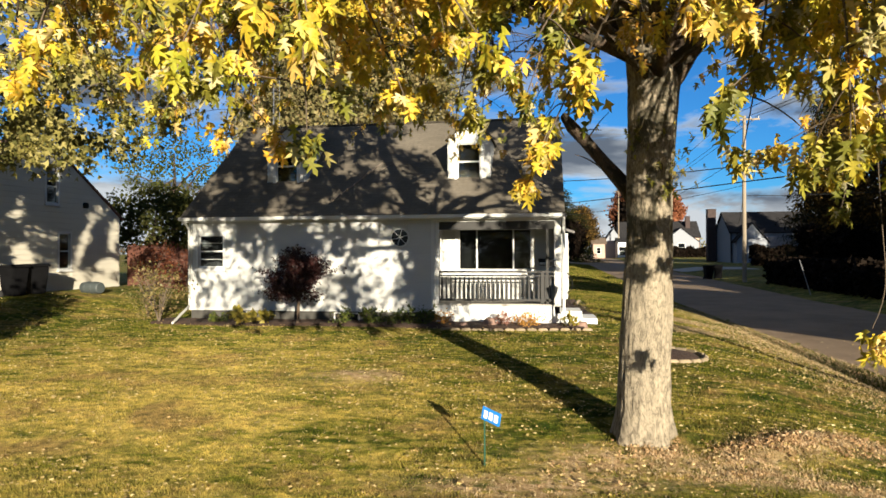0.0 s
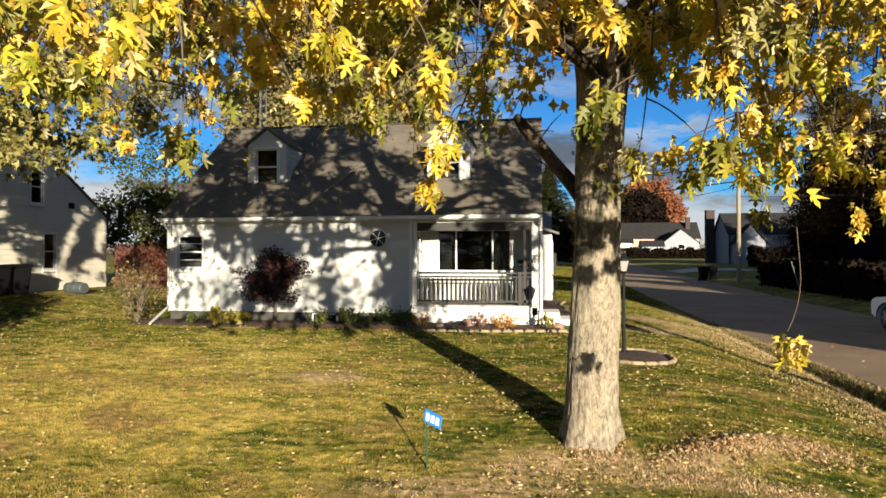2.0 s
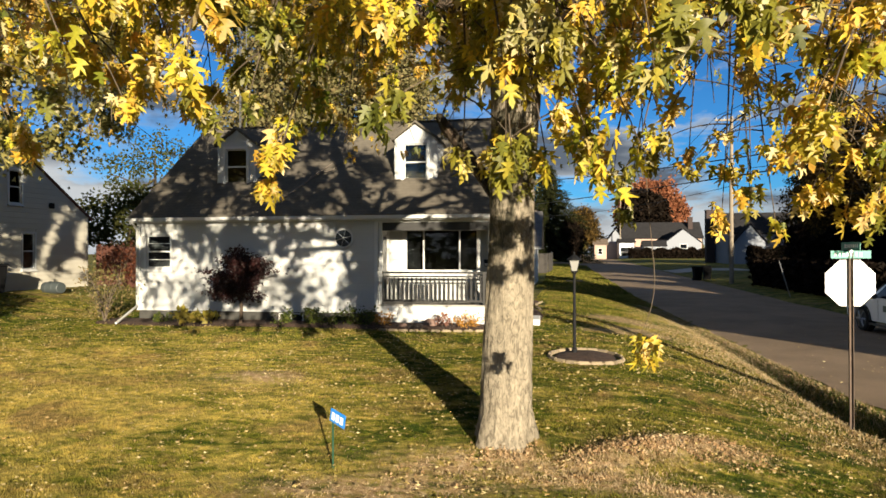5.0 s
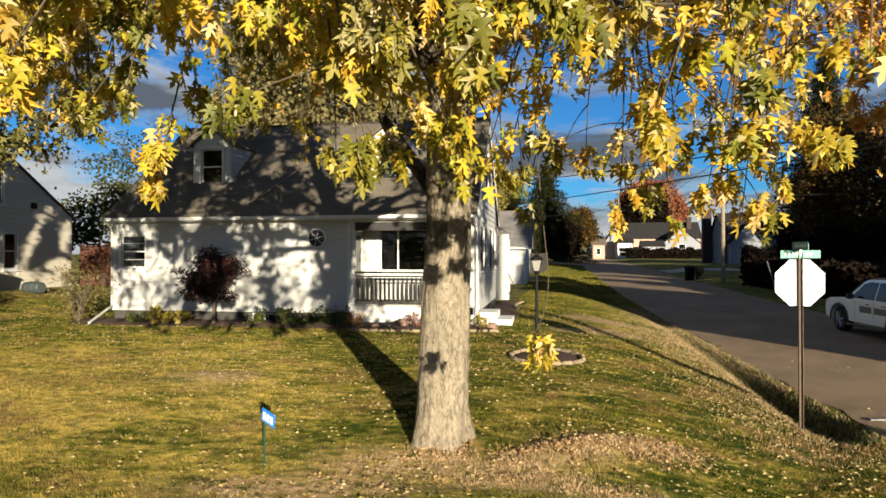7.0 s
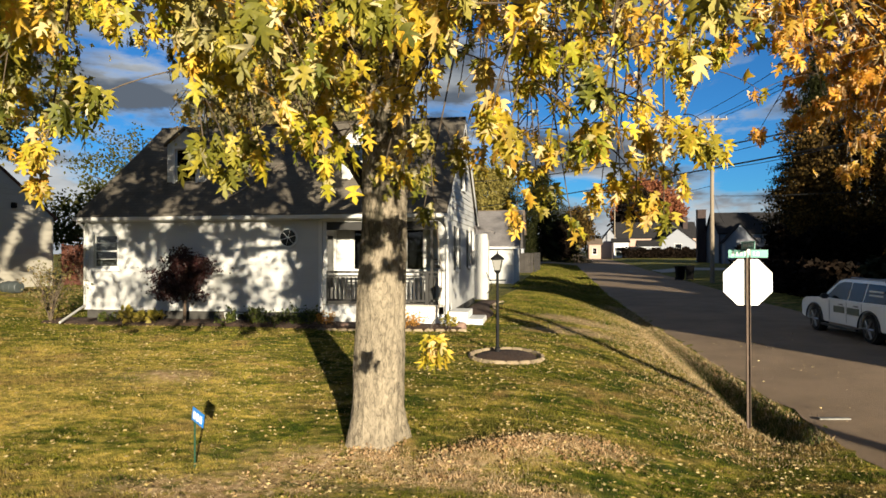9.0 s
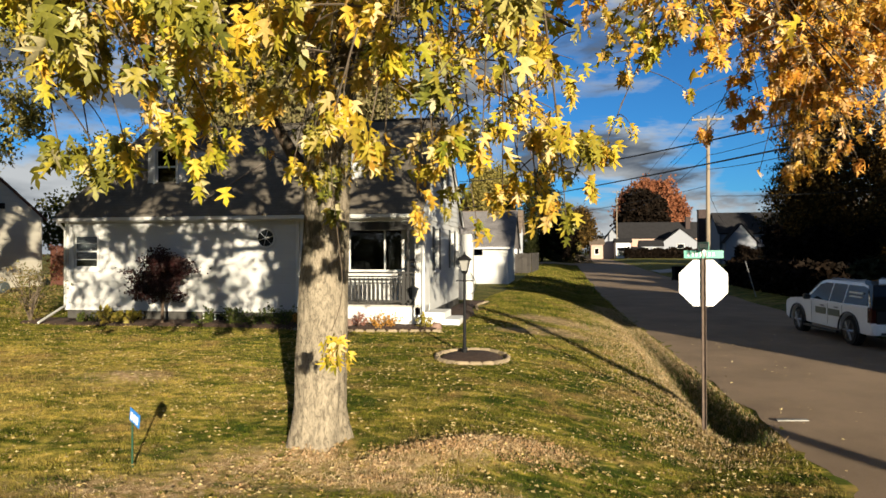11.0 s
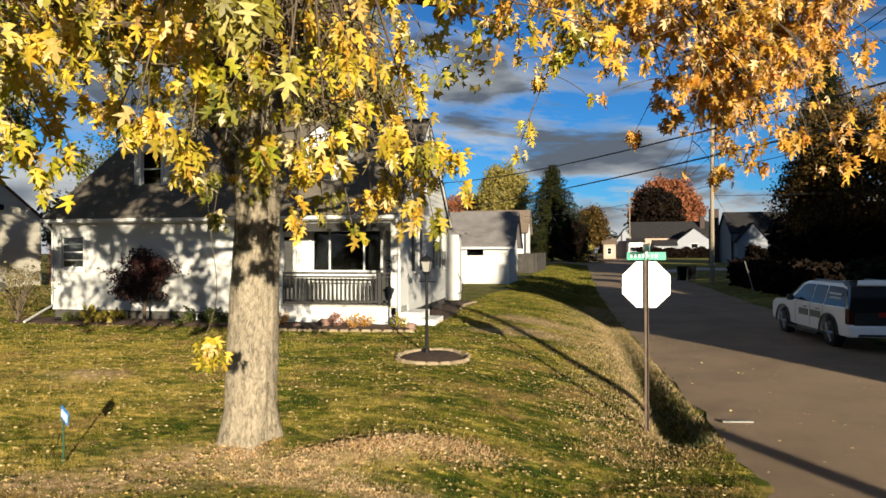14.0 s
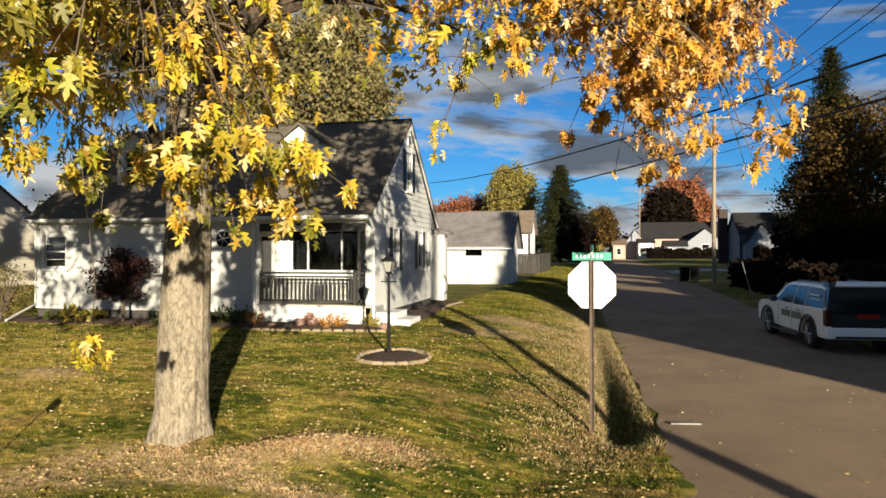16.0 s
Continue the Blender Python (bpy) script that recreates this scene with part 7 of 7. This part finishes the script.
PZ = 12.75
for _k in (-1.1, 0.5, 1.1):
    wire((25.6 + _k, 38, PZ), (27.5 + _k, -14, 11.8), 0.9)
    wire((25.6 + _k, 38, PZ), (28.6 + _k, 170, 18.0), 2.2)
wire((25.6, 38, 9.6), (27.5, -14, 7.6), 0.8)
wire((25.6, 38, 8.5), (27.5, -14, 6.6), 0.9)
wire((25.6, 38, 9.6), (28.6, 170, 14.0), 2.0)
wire((25.2, -22.5, 4.2), (10.7, 6.7, 4.5), 0.65, 0.012, "black service wire from the corner pole to the house")
wire((25.2, -22.5, 3.6), (3.7, 33.2, 5.1), 0.4, 0.016, "black service wire from the corner pole to the garage")
wire((25.6, 38, 7.2), (9.0, 61, 6.2), 0.5, 0.02, "black service wire from the pole to the outbuilding")
wire((25.6, 38, 6.9), (40, 95, 6.5), 0.7, 0.02, "black service wire from the pole to the bungalow")
wire((25.6, 38, 6.4), (46, 30, 7.2), 0.5, 0.02, "black service wire from the pole across the yards")
build_pole(25.2, -22.5, 11.5, "wooden utility pole at the street corner")
_bm = bmesh.new()
tube(_bm, [(25.15, 23.1, -0.6), (24.66, 23.4, 1.45)], [0.03, 0.03], 6)
solo("guy_guard", _bm, "galv", "pale leaning guard on a guy wire by the verge", "guy guard")


def lattice_mast():
    t = thing("antenna_mast", "thin steel lattice antenna mast behind the house", "mast", at=(-0.9, 8.6, 0))
    c = [(0.16 * math.cos(a), 0.16 * math.sin(a)) for a in (0.3, 2.4, 4.5)]
    for x, y in c:
        bm = bmesh.new()
        tube(bm, [(x, y, 0), (x, y, 13)], [0.018, 0.014], 5)
        part("leg", bm, "galv", t)
    bm = bmesh.new()
    for k in range(32):
        z = 0.3 + k * 0.4
        for i in range(3):
            a, b = c[i], c[(i + 1) % 3]
            tube(bm, [(*a, z), (*b, z + 0.2)], [0.007, 0.007], 3, cap=False)
    tagged(part("lacing", bm, "galv", t), kind="stuff")


lattice_mast()


def hedge(x0, x1, y0, y1, h, label, mat="hedge", n=17000, leaf=0.32, seed=70):
    rng = np.random.default_rng(seed)
    t = thing("hedge", label, "hedge")
    p = np.stack([rng.uniform(x0, x1, n), rng.uniform(y0, y1, n), np.zeros(n)], -1)
    p[:, 2] = ground_z(p[:, 0], p[:, 1]) + h * rng.uniform(0, 1, n) ** 0.6 * (1 + 0.15 * np.sin(p[:, 0] * 1.7))
    bm = bmesh.new()
    for x in np.arange(x0 + 0.3, x1, 0.9):
        y = (y0 + y1) / 2
        tube(bm, [(x, y, gz(x, y) - 0.1), (x + 0.1, y, gz(x, y) + h * 0.8)], [0.05, 0.02], 5)
    part("stem", bm, "limb", t)
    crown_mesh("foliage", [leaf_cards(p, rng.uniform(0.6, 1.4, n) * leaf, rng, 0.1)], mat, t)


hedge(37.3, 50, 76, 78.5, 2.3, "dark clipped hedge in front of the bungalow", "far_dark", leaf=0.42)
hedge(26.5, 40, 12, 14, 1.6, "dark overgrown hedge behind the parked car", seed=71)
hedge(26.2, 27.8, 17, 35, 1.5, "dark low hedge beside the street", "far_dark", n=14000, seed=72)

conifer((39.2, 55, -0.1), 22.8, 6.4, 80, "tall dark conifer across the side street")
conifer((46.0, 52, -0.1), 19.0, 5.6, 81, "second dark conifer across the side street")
# unseen conifers and a house, placed to cast the shade over the street
conifer((32.0, -11.5, -0.5), 14.0, 4.8, 82, "unseen dark conifer shading the street corner")
simple_house(32.8, 44, -26, -17, -0.6, 6.2, 9.2, "far_tan", "shingle_brown", "unseen two-storey tan house shading the street")
conifer((30.8, -9.1, -0.5), 14.7, 4.4, 83, "unseen dark conifer in the yard, shading the street")
conifer((31.4, -1.0, -0.5), 14.4, 4.4, 84, "unseen dense dark conifer in the yard, shading the street")
conifer((34.5, 9.5, -0.4), 8.5, 4.4, 86, "unseen dark conifer shading the road past the yard")
conifer((36.8, 17.0, -0.3), 8.2, 4.6, 87, "unseen dark conifer shading the road beside the yard")
conifer((40.5, 34.0, -0.2), 15.0, 5.0, 110, "unseen tall dark conifer shading the farther road")
conifer((38.5, 27.0, -0.2), 15.0, 5.0, 88, "unseen tall dark conifer shading the yards behind the hedge")
conifer((43.5, 25.0, -0.2), 15.0, 5.0, 89, "second unseen tall conifer shading the yards behind the hedge")
# two more out of view, added to shade the bungalow
conifer((52.5, 66.0, 0.0), 17.0, 6.5, 111, "unseen tall dark conifer shading the bungalow")
conifer((59.0, 68.0, 0.0), 17.0, 6.5, 112, "unseen broad dark conifer shading the bungalow")
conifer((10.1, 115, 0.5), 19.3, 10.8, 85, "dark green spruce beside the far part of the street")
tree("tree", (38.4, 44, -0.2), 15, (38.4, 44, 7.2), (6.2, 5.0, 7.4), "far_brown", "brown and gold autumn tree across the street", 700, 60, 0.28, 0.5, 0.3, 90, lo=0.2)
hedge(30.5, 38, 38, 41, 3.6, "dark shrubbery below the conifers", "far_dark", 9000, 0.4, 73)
hedge(30.0, 52.0, 158, 161, 2.2, "dark bushes in front of the far houses", "far_dark", 9000, 0.6, 75)
tree("tree", (-1.3, 130, 0.7), 21, (-1.3, 130, 14.2), (5.6, 5.6, 7.0), "far_yellow", "pale yellow autumn tree behind the outbuilding", 620, 30, 0.5, 0.6, 0.4, 91)
tree("tree", (53.5, 300, 1.2), 36, (53.5, 300, 20.5), (14.0, 14.0, 15.0), "far_red", "rust-red autumn tree far down the street", 1100, 34, 1.3, 1.1, 0.8, 92)
tree("tree", (41.2, 220, 1.1), 23, (41.2, 220, 12.8), (7.6, 7.6, 10.0), "far_dark", "dark-leaved tree in shade down the street", 900, 34, 1.2, 0.7, 0.5, 93)
tree("tree", (18.6, 172, 0.9), 14, (18.4, 172, 8.6), (4.2, 4.2, 5.8), "far_brown", "orange-brown tree at the end of the street", 420, 28, 0.6, 0.55, 0.3, 94)
tree("tree", (15.4, 150, 0.9), 5, (15.4, 150, 3.2), (2.4, 2.2, 2.2), "far_yellow", "small yellow shrubby tree at the end of the street", 160, 24, 0.4, 0.35, 0.15, 101)
tree("tree", (14.3, 112, 0.6), 8, (14.2, 112, 4.6), (2.6, 2.4, 3.4), "far_dark", "dark round tree beside the spruce", 320, 28, 0.45, 0.35, 0.2, 102)
tree("tree", (-13.5, 140, 0.7), 15, (-13.5, 140, 10.2), (8.5, 5.0, 5.2), "far_red", "red autumn tree beyond the garage", 520, 28, 0.6, 0.6, 0.35, 95)
tree("tree", (-1.0, 21, 0.3), 17, (-1.5, 21, 11.2), (6.6, 5.5, 6.2), "far_olive", "large pale tan-olive tree behind the house", 1200, 60, 0.25, 0.36, 0.4, 96)
tree("tree", (-12.5, 20, 0.5), 9, (-12.5, 20, 6.2), (3.4, 3.4, 3.2), "far_green", "thinly leaved tree behind the fence", 130, 26, 0.2, 0.28, 0.2, 97, gaps=0.1)
tree("tree", (-10.5, 14.5, 0.5), 6, (-10.0, 14.5, 3.4), (3.2, 2.2, 2.0), "far_green", "low dark green tree behind the fence", 260, 30, 0.2, 0.25, 0.16, 98)
tree("tree", (-5.0, 13.0, 0.4), 5, (-4.6, 13.0, 2.6), (2.0, 1.6, 1.6), "far_brown", "brown shrubby tree behind the fence", 190, 28, 0.16, 0.22, 0.12, 99)


def over_neighbour(p):
    """Which leaves shade the neighbouring gable wall, and which of them to drop for the sun patches on it."""
    k = (p[:, 0] + 7.9) / SUN_DIR.x
    u, w = p[:, 1] - k * SUN_DIR.y, p[:, 2] - k * SUN_DIR.z
    lands = (k > 0) & (u > 0) & (u < 8.4) & (w > 0.3) & (w < 6.2)
    gap = np.zeros(len(p), bool)
    for cu, cw, ru, rw, tilt in ((6.05, 2.45, 0.36, 1.2, 0.45), (7.85, 2.75, 0.42, 0.75, 0.2), (7.5, 1.5, 0.8, 0.34, -0.35), (7.1, 0.7, 1.0, 0.2, 0), (3.0, 1.85, 0.6, 0.5, -0.4), (4.65, 4.6, 0.16, 0.8, 0), (2.8, 3.6, 0.3, 0.6, 0.2)):
        du, dw = u - cu - tilt * (w - cw), w - cw
        gap |= (du / ru) ** 2 + (dw / rw) ** 2 < 1
    return lands, lands & gap


def neighbour_maple():
    """A maple whose lower branches reach over the corner of the house; its own side is pruned higher."""
    rng = np.random.default_rng(100)
    t = thing("maple_tree", "olive and brown maple beside the neighbouring lawn", "tree")
    bm = bmesh.new()
    tube(bm, bezier((-5.4, -4.8, -0.5), (-5.3, -4.7, 3.2), (-4.4, -4.4, 7.5), 9), list(np.linspace(0.3, 0.08, 9)), 10, rough=0.25)
    part("trunk", bm, "limb", t)
    p = clumps(rng, (-3.0, -3.9, 6.6), (5.0, 4.0, 3.4), 210, 90, 0.22, 3.6, 0.22)
    p = p[p[:, 2] > 3.75 + np.clip((-1.4 - p[:, 0]) * 0.9, 0, 1.5)]
    # foliage out of view, added to shade the neighbouring gable wall
    p = np.concatenate([p, clumps(rng, (-3.6, -7.4, 5.3), (3.4, 2.4, 1.9), 44, 90, 0.22, 3.4, 0.3)])
    lands, gap = over_neighbour(p)
    # extra leaves wherever the wall is to lie in shade
    thick = p[lands & ~gap]
    p = np.concatenate([p[~gap]] + [thick + rng.normal(size=thick.shape) * 0.18 for _ in range(4)])
    p = p[~over_neighbour(p)[1]]
    for k in range(16):
        e = Vector(p[rng.integers(len(p))])
        bm = bmesh.new()
        tube(bm, bezier((-5.2, -4.7, rng.uniform(3.0, 5.0)), ((e.x - 5.2) / 2, (e.y - 4.7) / 2, e.z + 0.4), e, 8), list(np.linspace(0.06, 0.008, 8)), 6)
        part("limb", bm, "limb", t)
    crown_mesh("crown", [leaf_cards(p, rng.uniform(0.6, 1.3, len(p)) * 0.17, rng, 0.5, "star")], "maple_olive_shaded", t)


neighbour_maple()
for _i in range(22):
    _rng = np.random.default_rng(200 + _i)
    _x = -200 + _i * 19 + _rng.uniform(-4, 4)
    _y = 230 + _rng.uniform(0, 60)
    _h = _rng.uniform(7, 12)
    tree("tree", (_x, _y, 1.0), _h, (_x, _y, _h * 0.55), (8.5, 6, _h * 0.45), ("far_brown", "far_green", "far_yellow")[_i % 3], "hazy autumn tree on the horizon", 55, 14, 0.9, 0.8, 0.3, 300 + _i)

# low trees and houses out of view, added to darken the window reflections
for _i, (_x, _h) in enumerate(((-14, 4.6), (-4, 4.2), (5, 4.8), (14, 4.4), (38, 4.6))):
    tree("tree", (_x, -44, -0.6), _h, (_x, -44, _h * 0.5), (4.6, 2.2, _h * 0.5), "far_green", "unseen low green tree that darkens window reflections", 110, 20, 0.4, 0.5, 0.2, 400 + _i)
simple_house(-30, -18, -52, -44, -0.6, 2.2, 4.6, "far_tan", "shingle_brown", "unseen low tan house that darkens window reflections")
simple_house(42, 54, -52, -44, -0.6, 2.2, 4.6, "far_tan", "shingle_brown", "unseen low tan house that darkens window reflections")


# ---- grass, long verge grass and fallen leaves ----
def blocked(x, y):
    b = (x > -0.3) & (x < 11.3) & (y > -1.1) & (y < 8.2)
    b |= (x > 10.7) & (x < 11.75) & (y > 0) & (y < 8.6)
    b |= (x < -7.8) & (y > -0.2)
    b |= (x < 11.0) & (y > 29.5)
    b |= np.hypot(x - 12.75, (y + 4.42) / 1.12) < 0.68
    b |= np.hypot(x - 11.66, y + 9.5) < 0.3
    b |= (x > road_left(y) - 0.05)
    return b


def grass(name, x0, x1, y0, y1, density, h, w, seed, mat, keep, label):
    rng = np.random.default_rng(seed)
    n = int((x1 - x0) * (y1 - y0) * density)
    x, y = rng.uniform(x0, x1, n), rng.uniform(y0, y1, n)
    ok = ~blocked(x, y) & keep(x, y, rng)
    x, y = x[ok], y[ok]
    n = len(x)
    z = ground_z(x, y) - 0.005
    hh = h * rng.uniform(0.5, 1.3, n)
    a = rng.uniform(0, 2 * np.pi, n)
    lean = rng.uniform(0.15, 0.9, n) * hh
    la = rng.uniform(0, 2 * np.pi, n)
    p = np.stack([x, y, z], -1)
    side = np.stack([np.cos(a), np.sin(a), 0 * a], -1) * (w * rng.uniform(0.6, 1.4, n))[:, None]
    tip = p + np.stack([np.cos(la) * lean, np.sin(la) * lean, hh], -1)
    v = np.stack([p - side, p + side, tip], 1).reshape(-1, 3)
    f = np.arange(n * 3).reshape(-1, 3)
    tagged(new(name, fast_mesh(name, v, f, mat)), label, "grass", kind="stuff")


LAWN = lambda x, y, rng: rng.random(len(x)) > 1.05 * bareness(x, y)
GL = "short mown autumn grass, green mixed with straw"
grass("grass", -7.5, 17.6, -12.4, -8.5, 3000, 0.027, 0.006, 1, "grass", LAWN, GL)
grass("grass", -7.5, 17.6, -8.5, -4.5, 1900, 0.028, 0.008, 2, "grass", LAWN, GL)
grass("grass", -8.5, 17.6, -4.5, 3.0, 800, 0.035, 0.012, 3, "grass", LAWN, GL)
grass("grass", 11.3, 17.2, 3.0, 24, 300, 0.06, 0.018, 4, "grass", LAWN, GL)
grass("grass", 10.8, 16.9, 24, 94, 45, 0.14, 0.05, 13, "grass", LAWN, GL)
grass("dry_grass", -7.5, 17.6, -11.6, -4.5, 900, 0.025, 0.006, 5, "straw", lambda x, y, rng: rng.random(len(x)) < 0.1 + 0.5 * bareness(x, y) * (x > 9), "dry straw-coloured grass in worn patches of lawn")
grass("dry_grass", 11.6, 15.6, -10.6, -8.6, 5200, 0.035, 0.006, 8, "straw", lambda x, y, rng: rng.random(len(x)) < 0.6 * bareness(x, y), "heap of dry straw lying on the lawn")
grass("dry_grass", 13.8, 17.4, -8.5, 12, 900, 0.05, 0.007, 12, "straw",
      lambda x, y, rng: rng.random(len(x)) < 0.7 * np.exp(-((x - (road_left(y) - 1.3)) / 0.75) ** 2), "pale dry grass along the top of the roadside ditch")
grass("verge_grass", 15.2, 17.6, -7.4, 14, 1500, 0.085, 0.006, 6, "straw",
      lambda x, y, rng: rng.random(len(x)) < np.exp(-((x - (road_left(y) - 0.5)) / 0.45) ** 2), "long dry grass hanging over the roadside ditch")
grass("verge_grass", 15.2, 17.6, -7.4, 14, 2000, 0.1, 0.006, 7, "shrub",
      lambda x, y, rng: rng.random(len(x)) < np.interp(y, [-7.4, -4.5, -2, 6, 14], [1, 0.9, 0.4, 0.15, 0.1]) * np.exp(-((x - (road_left(y) - 0.45)) / 0.25) ** 2), "long dark green grass in the roadside ditch")


def fallen_leaves():
    rng = np.random.default_rng(9)
    n = 56000
    x = rng.uniform(-7, 17.3, n)
    y = -12.3 + 15.7 * rng.uniform(0, 1, n) ** 1.25
    dens = 0.46 + 0.5 * np.exp(-(((x - 12.5) / 4.5) ** 2 + ((y + 8.5) / 4) ** 2)) + 0.5 * np.exp(-((x - (road_left(y) - 1.1)) / 0.6) ** 2) + 0.7 * np.exp(-(((x - 11.0) / 1.6) ** 2 + ((y + 10.6) / 0.5) ** 2)) + 1.8 * np.exp(-(((x - 13.4) / 1.1) ** 2 + ((y + 9.4) / 0.5) ** 2))
    patch = np.array([0.6 * noise.noise(Vector((a * 0.6, b * 0.6, 4))) + 0.7 * noise.noise(Vector((a * 2.3, b * 3.2, 9))) for a, b in zip(x, y)])
    keep = (rng.random(n) < dens * (0.22 + 1.15 * np.clip(patch + 0.15, 0, 1))) & ~blocked(x, y)
    x, y = x[keep], y[keep]
    xr, yr = rng.uniform(17.5, 23, 260), rng.uniform(-11, 8, 260)
    p = np.concatenate([np.stack([x, y, ground_z(x, y) + 0.045], -1), np.stack([xr, yr, np.full(260, -0.585)], -1)])
    v, f = leaf_cards(p, rng.uniform(0.02, 0.072, len(p)), rng, 0.0, "star")
    # lay them flat
    k = 8
    c = np.repeat(p, k, axis=0)
    v[:, 2] = c[:, 2] + (v[:, 2] - c[:, 2]) * 0.45
    tagged(new("fallen_leaves", fast_mesh("fallen_leaves", v, f, "fallen")), "scattered pale yellow fallen maple leaves on the lawn", "fallen leaves", kind="stuff")


fallen_leaves()


def leaf_litter():
    """Crumpled dry leaves and straw heaped along the low swell and round the roots."""
    rng = np.random.default_rng(19)
    pts = []
    for x0, y0, x1, y1, n, wide in ((12.35, -10.0, 13.3, -9.5, 800, 0.12), (13.1, -9.62, 14.5, -9.0, 800, 0.13), (10.3, -10.6, 11.5, -10.1, 160, 0.24), (11.3, -9.95, 12.1, -9.85, 260, 0.1), (13.6, -9.5, 14.6, -9.35, 260, 0.12)):
        f = rng.random(n)
        x, y = x0 + (x1 - x0) * f + rng.normal(0, wide, n), y0 + (y1 - y0) * f + rng.normal(0, wide, n)
        clump = np.array([noise.noise(Vector((a * 4, b * 5, 11))) for a, b in zip(x, y)]) > -0.12
        x, y = x[clump], y[clump]
        pts.append(np.stack([x, y, ground_z(x, y) + rng.uniform(0.005, 0.045, len(x))], -1))
    p = np.concatenate(pts)
    v, f = leaf_cards(p, rng.uniform(0.014, 0.048, len(p)), rng, 0.1, "star")
    tagged(new("leaf_litter", fast_mesh("leaf_litter", v, f, "litter")), "crumpled pinkish-tan dry leaves heaped on the lawn", "fallen leaves", kind="stuff")


leaf_litter()
